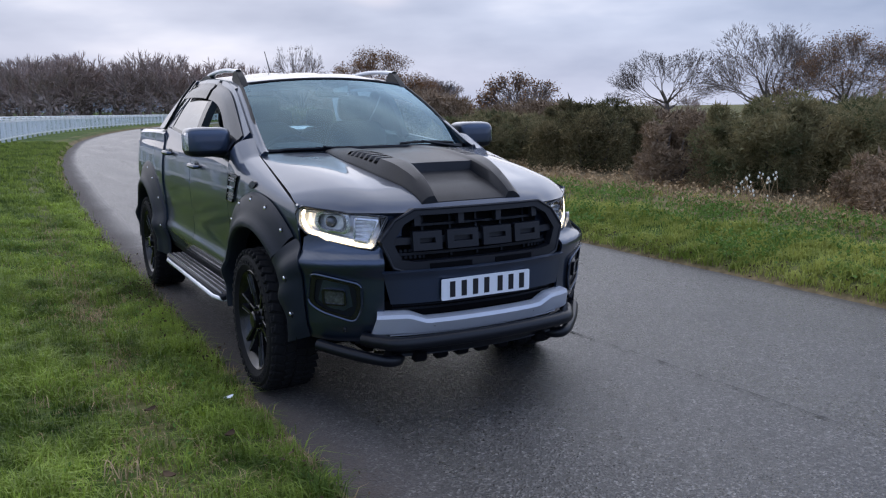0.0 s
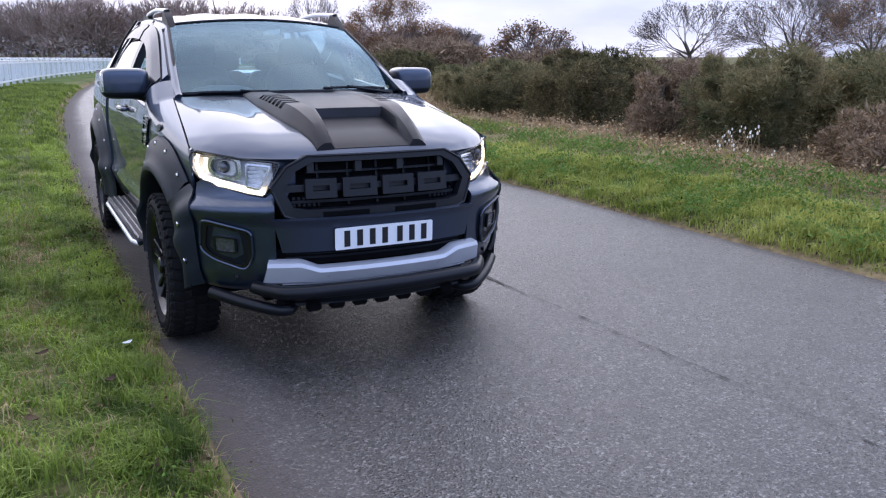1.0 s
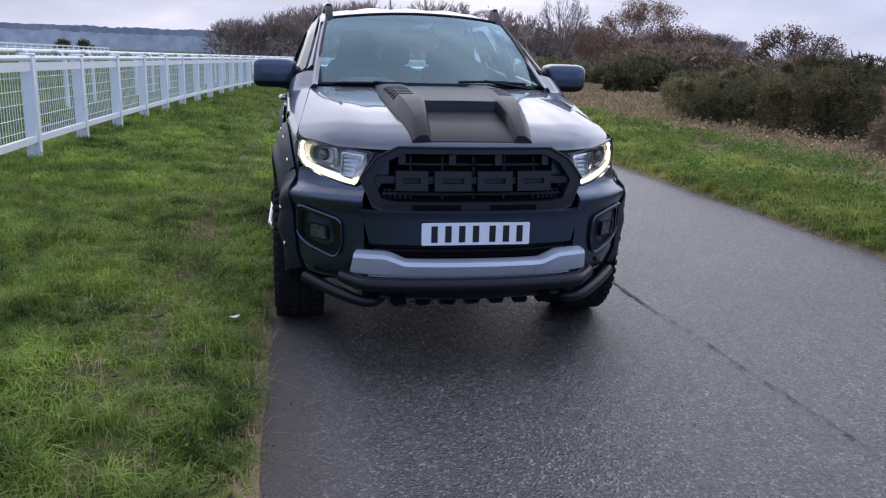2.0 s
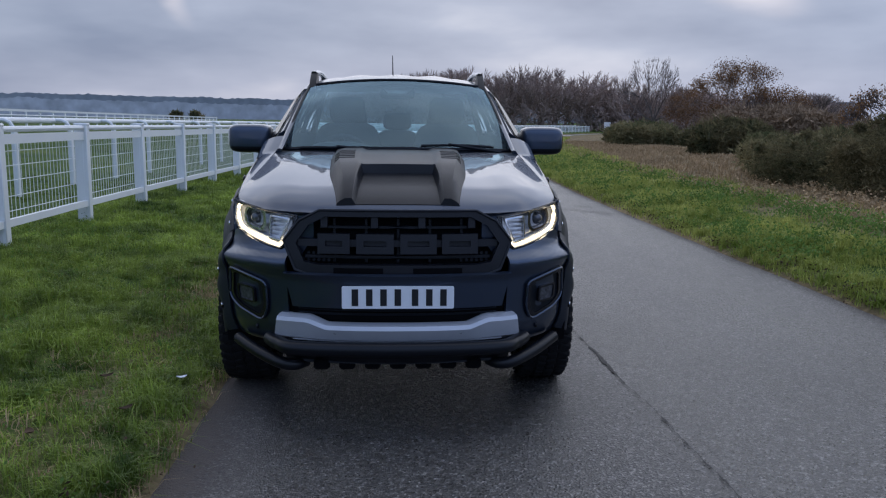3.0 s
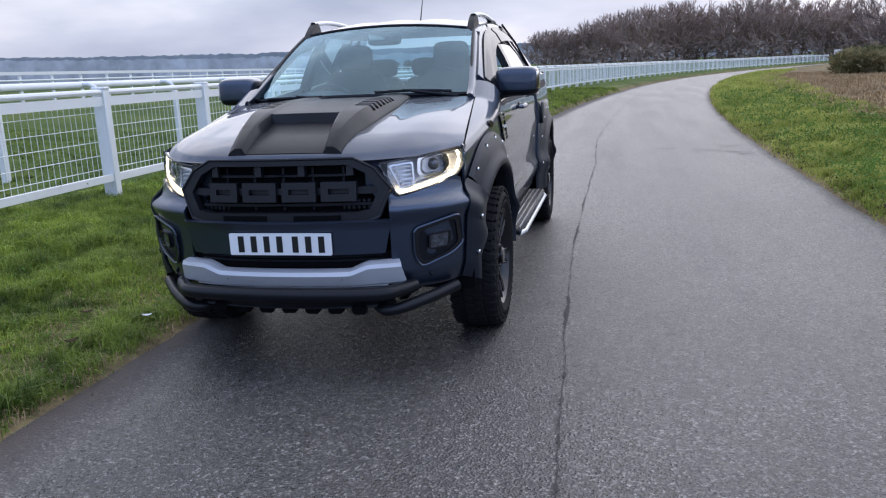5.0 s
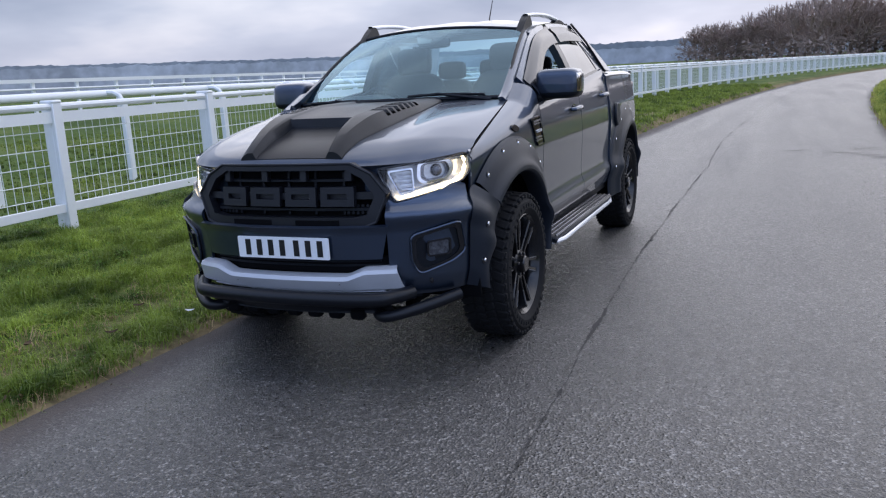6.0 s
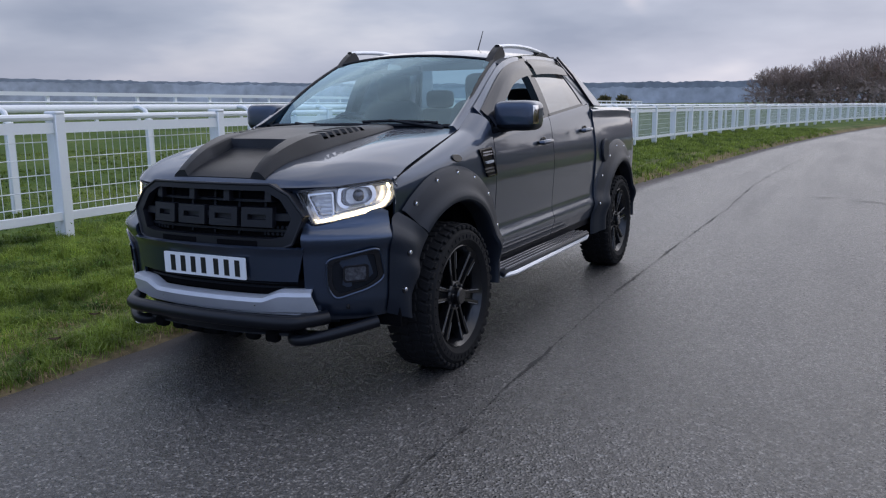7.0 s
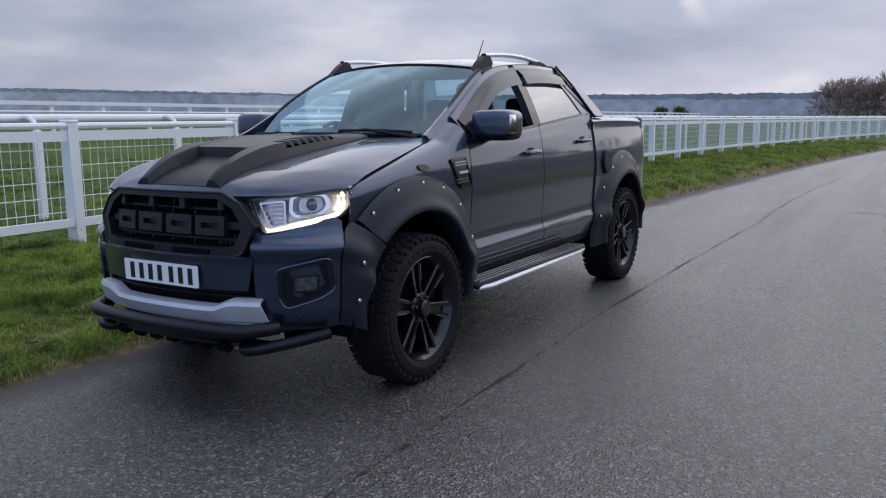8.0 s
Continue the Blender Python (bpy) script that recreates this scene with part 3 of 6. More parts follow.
fence = thing("racecourse_fence", along(-3.80, 4, 0.2), "white painted post and rail fence with wire mesh along a racecourse", "fence")
GAP = 2.14
post_ys = [4.33 + GAP * k for k in range(-5, 72)]
post = Stock()
post.box(0.0, 0.052, -0.052, 0.052, -0.15, 1.18, 0.008)
post.box(-0.10, 0.004, -0.048, 0.040, -0.15, 1.17, 0.006)
post.box(-0.105, 0.058, -0.058, 0.058, 1.175, 1.208, 0.012)
post_mesh = None
for y in post_ys:
    p = along(-3.80, y, fence_ground(-3.80, y))
    if post_mesh is None:
        ob = post.done("post", WHITE_PAINT, fence)
        post_mesh = ob.data
    else:
        ob = new("post", post_mesh)
        ob.parent, ob.matrix_parent_inverse = fence, fence.matrix_basis.inverted()
    ob.location = p
    ob.rotation_euler = (radians(random.uniform(-0.6, 0.6)), radians(random.uniform(-0.6, 0.6)), -math.atan(0.0036 * max(0, y - 4)))


def rail_path(d, z, y0, y1):
    ys = [y0 + (y1 - y0) * i / 90 for i in range(91)]
    return [along(d, y, fence_ground(d, y) + z) for y in ys]


def board(name, d0, d1, z0, z1, y0, y1, parent):
    """Flat rail between two offsets, following the road's line."""
    s = Stock()
    ys = [y0 + (y1 - y0) * i / 90 for i in range(91)]
    for y in ys:
        base = fence_ground((d0 + d1) / 2, y)
        s.v += [along(d0, y, base + z0), along(d1, y, base + z0), along(d1, y, base + z1), along(d0, y, base + z1)]
    for i in range(90):
        for a in range(4):
            b = (a + 1) % 4
            s.f.append((4 * i + a, 4 * i + b, 4 * i + 4 + b, 4 * i + 4 + a))
    s.f += [(0, 1, 2, 3), (363, 362, 361, 360)]
    return s.done(name, WHITE_PAINT, parent)


Y0, Y1 = post_ys[0] - 0.3, post_ys[-1] + 0.3
Stock().tube(rail_path(-3.79, 1.152, Y0, Y1), 0.030, 8).done("top_rail", WHITE_PAINT, fence)
board("upper_board", -3.805, -3.775, 1.008, 1.105, Y0, Y1, fence)
board("bottom_rail", -3.815, -3.765, 0.205, 0.278, Y0, Y1, fence)
# wire mesh: single wires on the nearest panels, joined ones further off
rod = {}
for y0, y1 in zip(post_ys, post_ys[1:]):
    b = fence_ground(-3.80, y0 + 1)
    lean = -math.atan2(bend(y1) - bend(y0), y1 - y0)
    if -3 < y0 < 17:
        for k, size in [((i, 0), (0.0038, 0.865)) for i in range(1, 24)] + [((0, i), (0.0046, GAP)) for i in range(6)]:
            flat = k[0] == 0
            if flat not in rod:
                ob = Stock().tube([(0, 0, 0), (0, size[1], 0) if flat else (0, 0, size[1])], size[0], 4).done("wire", WHITE_PAINT, fence, fix=False)
                rod[flat] = ob.data
            else:
                ob = new("wire", rod[flat])
                ob.parent, ob.matrix_parent_inverse = fence, fence.matrix_basis.inverted()
            y = y0 + (y1 - y0) * k[0] / 24
            ob.location = along(-3.91, y, b + 0.175) if not flat else along(-3.91, y0, b + 0.178 + 0.150 * k[1] + 0.006 * random.uniform(-1, 1))
            ob.rotation_euler = (radians(random.uniform(-0.12, 0.12)), 0, lean) if flat else (radians(random.uniform(-0.4, 0.4)), radians(random.uniform(-0.3, 0.3)), 0)
        continue
    s, r = Stock(), 0.0042 if y0 < 40 else 0.006
    for i in range(1, 24):
        y = y0 + (y1 - y0) * i / 24
        s.tube([along(-3.91, y, b + 0.175), along(-3.91, y, b + 1.04)], r, 3, caps=False)
    for k in range(6):
        z = b + 0.178 + 0.150 * k
        s.tube([along(-3.91, y0, z), along(-3.91, y1, z)], r, 3, caps=False)
    tagged(s.done("wire_panel", WHITE_PAINT, fence, fix=False), kind="stuff")

# the running rail on goosenecks behind it, leaning over the course
rail_fence = thing("running_rail", along(-6.2, 4, 0.22), "white running rail on curved goosenecks beside turf", "fence")
neck_mesh = None
for y in [5.5 + GAP * k for k in range(-5, 70)]:
    p = along(-6.15, y, fence_ground(-6.15, y))
    if neck_mesh is None:
        s = Stock().box(-0.035, 0.035, -0.05, 0.05, -0.15, 1.06, 0.008)
        s.tube([(0, 0, 1.02), (-0.01, 0, 1.10), (-0.06, 0, 1.175), (-0.15, 0, 1.215), (-0.3, 0, 1.22)], 0.034, 8)
        ob = s.done("gooseneck_post", WHITE_PAINT, rail_fence)
        neck_mesh = ob.data
    else:
        ob = new("gooseneck_post", neck_mesh)
        ob.parent, ob.matrix_parent_inverse = rail_fence, rail_fence.matrix_basis.inverted()
    ob.location = p
    ob.rotation_euler = (0, 0, -math.atan(0.0036 * max(0, y - 4)))
Stock().tube(rail_path(-6.45, 1.205, Y0, Y1), 0.056, 10).done("rail", WHITE_PAINT, rail_fence)

# the same kind of rail along the far side of the course, running straight on
far = thing("far_rail", (-24.0, 40, fence_ground(-24, 40)), "white double rail along the far side of the course", "fence")
FAR_Y = [-29 + 2.12 * k for k in range(66)]
far_board = Stock()
for y in FAR_Y:
    far_board.v += [Vector((-24.0 + dx, y, fence_ground(-24, y) + z)) for dx, z in ((-0.03, 1.205), (0.03, 1.205), (0.03, 1.345), (-0.03, 1.345))]
far_board.f = [(4 * i + a, 4 * i + (a + 1) % 4, 4 * i + 4 + (a + 1) % 4, 4 * i + 4 + a) for i in range(len(FAR_Y) - 1) for a in range(4)]
far_board.done("upper_board", WHITE_PAINT, far)
Stock().tube([(-24.0, y, fence_ground(-24, y) + 0.97) for y in FAR_Y], 0.045, 6).done("lower_rail", WHITE_PAINT, far)
mesh = None
for y in FAR_Y:
    if mesh is None:
        ob = Stock().box(-0.05, 0.05, -0.07, 0.07, -0.2, 1.25, 0.01).done("post", WHITE_PAINT, far)
        mesh = ob.data
    else:
        ob = new("post", mesh)
        ob.parent, ob.matrix_parent_inverse = far, far.matrix_basis.inverted()
    ob.location = (-24.08, y, fence_ground(-24.0, y))


# ---- trees and scrub ----
def grow(s_thick, s_fine, at, d, length, r, level, rng, spread, depth=7, least=0.011):
    """One branch and what grows from it."""
    if level > 5:
        side = d.cross(Vector((rng.uniform(-1, 1), rng.uniform(-1, 1), rng.uniform(-1, 1)))).normalized() * r
        p, b = at + d * length, len(s_fine.v)
        s_fine.v += [at - side, at + side, p]
        s_fine.f.append((b, b + 1, b + 2))
        pts, rr, v = [at, p], [r, r], d
        bits = 0
    else:
        pts, rr = [at], [r]
        p, v = at.copy(), d.copy()
        bits = 3 if level < 2 else 2 if level < 5 else 1
    for i in range(bits):
        v = (v + Vector((rng.uniform(-1, 1), rng.uniform(-1, 1), rng.uniform(-0.6, 0.8))) * 0.14).normalized()
        p = p + v * (length / bits)
        pts.append(p.copy())
        rr.append(max(least, r * (1 - 0.42 * (i + 1) / bits)))
    if bits:
        (s_thick if level < 2 else s_fine).tube(pts, rr, 6 if level < 2 else 3, caps=False)
    if level >= depth:
        return [p]
    ends = []
    for k in range(rng.choice((2, 3, 3)) if level else 7):
        a = rng.uniform(0, 6.283) if level else 2.4 * k
        side = v.orthogonal().normalized()
        side.rotate(Matrix.Rotation(a, 3, v))
        tilt = rng.uniform(0.3, 1.0) * spread * (0.85 if level > 2 else 1.0) if level else 0.15 + 0.36 * k + rng.uniform(-0.1, 0.1)
        nd = (v + side * tilt + Vector((0, 0, 0.06))).normalized()
        start = pts[-1] if k < 2 else pts[-1 - rng.randint(0, 1)]
        ends += grow(s_thick, s_fine, start, nd, length * rng.uniform(0.70, 0.86), max(least, rr[-1] * 0.7), level + 1, rng, spread, depth, least)
    return ends


def scatter_leaves(points, n, size, rng, reach):
    """Loose leaf blades round points."""
    P = np.array([[p.x, p.y, p.z] for p in points])
    c = P[rng.integers(0, len(P), n)] + rng.normal(0, reach, (n, 3))
    a, b = rng.normal(0, 1, (n, 3)), rng.normal(0, 1, (n, 3))
    a /= np.linalg.norm(a, axis=1)[:, None]
    b -= a * (a * b).sum(1)[:, None]
    b /= np.linalg.norm(b, axis=1)[:, None]
    k = size * rng.uniform(0.6, 1.4, (n, 1))
    v = np.stack([c - a * k, c + b * k * 0.5, c + a * k, c - b * k * 0.5], 1).reshape(-1, 3)
    return v, np.arange(4 * n).reshape(-1, 4)


def mesh_of(name, v, f, material, parent=None, label=""):
    return link(name, v.tolist(), f.tolist(), material, parent, label, sharp=None)


def tree(at, height, spread, seed, label, leaves=0, leaf=None, depth=7, twig=TWIG, wide=1.18):
    rng = random.Random(seed)
    x, y = at
    z = ground_z(x, y)
    ob = thing("tree", (x, y, z), label, "tree", group="roadside trees")
    a, b = Stock(), Stock()
    ends = grow(a, b, Vector((x, y, z - 0.1)), Vector((rng.uniform(-0.05, 0.05), 0, 1)), height * 0.2, height * 0.03, 0, rng, spread, depth)
    top = max(p.z for p in ends) - z
    k = height / top
    for s in (a, b):
        s.v = [Vector((x + (v.x - x) * k * wide, y + (v.y - y) * k * wide, z + (v.z - z) * k)) for v in s.v]
    link("trunk", a.v, a.f, BARK, ob, sharp=60)
    link("crown", b.v, b.f, twig, ob, sharp=None)
    if leaves:
        pts = [Vector((x + (v.x - x) * k * wide, y + (v.y - y) * k * wide, z + (v.z - z) * k)) for v in ends]
        v, f = scatter_leaves(pts, leaves, 0.062, np.random.default_rng(seed), height * 0.03)
        mesh_of("foliage", v, f, leaf, ob, "sparse withered brown leaves")
    return ob


BARE = "bare winter tree with fine spreading twigs above scrub"
OAK = "oak holding thin withered brown leaves above scrub"
tree((26, 59), 6.2, 0.85, 3, OAK, 17000, LEAF_BROWN)
tree((19.5, 58), 6.6, 0.6, 5, BARE, wide=0.62)
tree((23.8, 34.4), 3.3, 0.8, 8, "small reddish bare tree standing behind gorse", 2200, LEAF_BROWN)
tree((54.1, 53.9), 6.8, 0.72, 11, BARE, depth=8)
tree((58, 46), 8.6, 0.72, 12, BARE, depth=8)
tree((62, 48), 8.0, 0.72, 17, BARE, depth=8)
tree((60, 40), 7.2, 0.75, 13, OAK, 9000, LEAF_BROWN, depth=8)
tree((66, 38), 7.4, 0.72, 15, BARE, depth=8)
tree((36, 66), 4.2, 0.7, 21, BARE)
tree((42, 60), 3.6, 0.7, 22, BARE)
tree((30, 64), 4.6, 0.7, 23, BARE)


def bush(at, rx, ry, h, seed, material, label, n=7000, name="gorse_bush", blade=0.05):
    """Dense scrub: stems, and sprays that stand out of an uneven dome."""
    rng = np.random.default_rng(seed)
    x, y = at
    z = ground_z(x, y)
    ob = thing(name, (x, y, z), label, "bush", group="roadside gorse")
    for i in range(9):
        a, q = rng.uniform(0, 6.28), rng.uniform(0.1, 0.75)
        foot = Vector((x + rng.normal(0, 0.25) * rx * 0.5, y + rng.normal(0, 0.25) * ry * 0.5, z - 0.05))
        tip = Vector((x + math.cos(a) * q * rx, y + math.sin(a) * q * ry, z + h * rng.uniform(0.5, 0.85)))
        stem = Stock().tube([foot, foot.lerp(tip, 0.5) + Vector((0, 0, 0.1)), tip], [0.035, 0.025, 0.012], 5, caps=False)
        link("stem", stem.v, stem.f, BARK, ob, sharp=60)
    n = int(n * 4.4)
    lumps = max(26, int(30 * rx * ry))
    la, lq = rng.uniform(0, 6.283, lumps), np.sqrt(rng.uniform(0, 1, lumps)) * 0.86
    lx, ly = np.cos(la) * lq * rx, np.sin(la) * lq * ry
    lz = h * (0.35 + 0.65 * np.sqrt(np.clip(1 - lq ** 2, 0.02, 1))) * rng.uniform(0.38, 0.98, lumps)
    lr = rng.uniform(0.10, 0.34, lumps) * min(1.6, 0.55 + 0.13 * (rx + ry))
    pick = rng.integers(0, lumps, n)
    d = rng.normal(0, 1, (n, 3))
    d /= np.linalg.norm(d, axis=1)[:, None]
    rad = lr[pick] * rng.uniform(0.55, 1.0, n) ** 0.7 * (1 + 0.25 * rng.random(n) ** 6)
    c = np.stack([lx[pick], ly[pick], lz[pick]], 1) + d * rad[:, None] * np.array([1, 1, 0.8])
    low = rng.random(n) < 0.36
    c[low, 2] *= rng.uniform(0.08, 0.95, low.sum())
    c[:, 2] = np.maximum(c[:, 2], 0.03)
    out = d * 0.9 + np.array([0, 0, 0.25]) + rng.normal(0, 0.6, (n, 3))
    out /= np.linalg.norm(out, axis=1)[:, None]
    side = np.cross(out, rng.normal(0, 1, (n, 3)))
    side /= np.linalg.norm(side, axis=1)[:, None]
    k = blade * (rng.uniform(0.5, 1.5, (n, 1)) + 1.5 * (rng.random((n, 1)) > 0.96))
    v = np.stack([c - side * k * 0.24, c + side * k * 0.24, c + out * k * 1.5], 1).reshape(-1, 3)
    v += np.array([x, y, z])
    mesh_of("foliage", v, np.arange(3 * n).reshape(-1, 3), material, ob)
    return ob


GREEN_GORSE, BROWN_GORSE = "dense dark green gorse bush on brown litter", "gorse bush with browned dead sprays on litter"
bush((9.2, 10.4), 1.5, 1.5, 1.5, 31, GORSE, GREEN_GORSE, 15000, blade=0.034)
bush((9.1, 13.5), 1.4, 1.5, 1.1, 30, GORSE, GREEN_GORSE, 11000, blade=0.036)
bush((11.6, 8.3), 1.5, 1.5, 1.0, 32, GORSE, GREEN_GORSE, 8000, blade=0.04)
bush((8.3, 7.0), 0.75, 0.8, 1.15, 29, GORSE_BROWN, BROWN_GORSE, 6500, blade=0.03)
bush((8.9, 5.5), 1.35, 1.3, 1.5, 33, GORSE, GREEN_GORSE, 16000, blade=0.032)
bush((9.9, 3.6), 1.7, 1.7, 1.5, 34, GORSE, GREEN_GORSE, 15000, blade=0.032)
bush((9.6, 1.2), 1.6, 1.4, 1.15, 35, GORSE, GREEN_GORSE, 12000, blade=0.032)
bush((8.0, 2.6), 0.95, 1.0, 0.72, 36, GORSE_BROWN, BROWN_GORSE, 4500, blade=0.03)
bush((12.5, 14.5), 2.2, 2.4, 1.2, 37, GORSE, GREEN_GORSE, 9000, blade=0.065)
bush((13.5, 5.5), 2.5, 2.5, 1.35, 38, GORSE, GREEN_GORSE, 9000, blade=0.065)
bush((15.8, 24), 2.0, 2.5, 1.1, 39, GORSE, GREEN_GORSE, 7000, blade=0.09)
bush((10.4, 17.8), 1.5, 1.5, 1.1, 28, GORSE, GREEN_GORSE, 8000, blade=0.05)
bush((16.4, 50), 2.6, 2.6, 1.5, 27, GORSE, GREEN_GORSE, 5000, blade=0.11)
bush((15.0, 32.5), 1.9, 2.0, 1.6, 40, GORSE, GREEN_GORSE, 7000, blade=0.11)
bush((20.5, 46), 3.0, 4.0, 1.3, 41, GORSE, GREEN_GORSE, 6000, blade=0.12)
bush((17.5, 57), 2.0, 2.5, 1.2, 42, GORSE, GREEN_GORSE, 5000, blade=0.13)
bush((22.0, 30), 3.0, 3.0, 1.6, 43, GORSE_BROWN, BROWN_GORSE, 6000, blade=0.11)
bush((25.0, 50), 5.0, 5.0, 2.6, 44, GORSE_BROWN, BROWN_GORSE, 8000, blade=0.15)
bush((18.5, 18), 2.6, 2.6, 1.1, 45, GORSE_BROWN, BROWN_GORSE, 7000, blade=0.09)
bush((22.0, 10), 4.0, 5.0, 1.4, 46, GORSE, GREEN_GORSE, 8000, blade=0.12)

DISTANT = "dark bush far across the racecourse turf"
for x, w in ((-31.3, 1.0), (-28.4, 1.1)):
    ob = bush((x, 116), w, w, 2.1, 52, GORSE, DISTANT, 900, name="distant_bush", blade=0.2)

notice = thing("notice_board", (18.1, 66, ground_z(18.1, 66)), "small white board on two posts beside the bend", "sign")
nz = ground_z(18.1, 66)
Stock().box(17.82, 18.38, 65.98, 66.02, nz + 1.05, nz + 1.55, 0.01).done("board", WHITE_PAINT, notice)
for x in (17.9, 18.3):
    Stock().box(x - 0.04, x + 0.04, 66.02, 66.10, nz - 0.2, nz + 1.5, 0.008).done("post", WHITE_PAINT, notice)

# pale seed heads beside the scrub
heads = thing("seed_head_plant", (6.35, 3.6, ground_z(6.35, 3.6)), "dry plant with pale papery seed heads on the verge", "plant")
rng = random.Random(5)
st, hv = Stock(), Stock()
for i in range(18):
    foot = Vector((6.35 + rng.uniform(-0.15, 0.15), 3.6 + rng.uniform(-0.3, 0.3), ground_z(6.35, 3.6)))
    tip = foot + Vector((rng.uniform(-0.12, 0.12), rng.uniform(-0.2, 0.2), rng.uniform(0.22, 0.5)))
    st.tube([foot, tip], 0.004, 3, caps=False)
    for j in range(2):
        q = tip + Vector((rng.uniform(-0.03, 0.03), rng.uniform(-0.03, 0.03), -0.05 * j))
        r = rng.uniform(0.009, 0.017)
        hv.prism([(math.cos(a) * r, math.sin(a) * r * 1.4) for a in (0, 1.05, 2.1, 3.14, 4.2, 5.24)], 0.004, lambda p, q2, d: (q.x + d, q.y + p, q.z + q2))
st.done("stems", STRAW, heads, sharp=None)
tagged(hv.done("seed_heads", PETAL, heads, sharp=None), kind="stuff")


PATTERNS = []
for seed in range(5):
    a, b = Stock(), Stock()
    grow(a, b, Vector((0, 0, -0.03)), Vector((0, 0, 1)), 0.2, 0.022, 0, random.Random(90 + seed), 0.8, 6, 0.0034)
    k = 1 / max(v.z for v in b.v)
    v = np.array([tuple(q) for q in a.v + b.v]) * k
    f = np.array([q if len(q) == 4 else (*q, -1) for q in a.f + [tuple(i + len(a.v) for i in q) for q in b.f]])
    PATTERNS.append((v, f))


def far_wood(name, y_of, x0, x1, count, tall, seed, label, deep=26, wide=1.0, under=60):
    """A distant stand of bare trees with brown undergrowth, in one body."""
    rng = np.random.default_rng(seed)
    V, F, k = [], [], 0
    for i in range(count):
        x = x0 + (x1 - x0) * (i + rng.uniform(-0.5, 0.5)) / count
        y = y_of(x) + rng.uniform(0, deep)
        h = knots(tall, (x - x0) / (x1 - x0)) * rng.uniform(0.74, 1.08)
        v, f = PATTERNS[rng.integers(0, len(PATTERNS))]
        a = rng.uniform(0, 6.283)
        c, s = math.cos(a), math.sin(a)
        w = h * wide * rng.uniform(0.8, 1.15)
        z = ground_z(x, y)
        V.append(np.stack([x + (v[:, 0] * c - v[:, 1] * s) * w, y + (v[:, 0] * s + v[:, 1] * c) * w, z + v[:, 2] * h], 1))
        F += [tuple(i + k for i in q if i >= 0) for q in f.tolist()]
        k += len(v)
        m = under * 2
        q = np.stack([x + rng.normal(0, 2.4, m), y - 2 + rng.normal(0, 2, m), z + np.abs(rng.normal(0, 1, m)) * h * 0.2], 1)
        r = rng.uniform(0.07, 0.22, (m, 1)) * min(1, h / 8)
        u, t = rng.normal(0, 1, (m, 3)), rng.normal(0, 1, (m, 3))
        V.append(np.stack([q - u * r, q + t * r, q + u * r, q - t * r], 1).reshape(-1, 3))
        F += (np.arange(4 * m).reshape(-1, 4) + k).tolist()
        k += 4 * m
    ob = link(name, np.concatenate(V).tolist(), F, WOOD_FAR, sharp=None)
    return tagged(ob, label, "woodland", kind="stuff")


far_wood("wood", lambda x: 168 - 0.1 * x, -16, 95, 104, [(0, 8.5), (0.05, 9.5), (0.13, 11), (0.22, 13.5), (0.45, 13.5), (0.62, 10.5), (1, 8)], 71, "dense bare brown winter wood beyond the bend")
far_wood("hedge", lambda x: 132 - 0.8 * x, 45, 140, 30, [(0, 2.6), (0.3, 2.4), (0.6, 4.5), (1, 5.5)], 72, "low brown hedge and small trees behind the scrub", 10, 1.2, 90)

# far ridges, with distance haze put into their colours
def ridge(name, dist, a0, a1, table, rough, seed, label, material):
    s = Stock()
    n = 700
    for i in range(n + 1):
        a = radians(a0 + (a1 - a0) * i / n)
        h = knots(table, a0 + (a1 - a0) * i / n) + rough * (0.5 * noise.noise((i * 0.11, seed, 0)) + 0.3 * noise.noise((i * 0.5, seed, 2)) + 0.55 * abs(noise.noise((i * 1.3, seed, 4))))
        x, y = math.sin(a) * dist, math.cos(a) * dist
        s.v += [(x, y, -10), (x, y, h), (x * 1.15, y * 1.15, h * 0.4)]
        if i:
            o = 3 * i
            s.f += [(o - 3, o, o + 1, o - 2), (o - 2, o + 1, o + 2, o - 1)]
    return tagged(link(name, s.v, s.f, material, sharp=80), label, "hills", kind="structure")


# haze lifts this ridge's base colour towards pale grey
HILL_NEAR = mat("hazed_nearer_ridge", (0.48, 0.49, 0.53), 1.0, 0, 0.3, 0.01, 0.1, 0.0, spec=0.0)
ridge("backdrop_hills", 2300, -100, 30, [(-100, 80), (-60, 84), (-30, 62), (-5, 56), (30, 60)], 8, 1, "wooded ridge on the horizon with haze painted in", HILL)
ridge("backdrop_woods", 900, -100, 12, [(-100, 28), (-60, 30), (-45, 27), (-25, 20), (-5, 16), (12, 14)], 4, 5, "distant tree belt across the downs paled by painted haze", HILL_NEAR)

# ---- the pick-up: x across (left side positive), y from the number plate back, z up ----
truck = thing("pickup_truck", (0, 2.5, 0), "dark grey-blue double cab pick-up with lit headlamps parked on asphalt", "truck")
AXLES, HUB_Z, TYRE_R = (0.93, 4.15), 0.395, 0.40

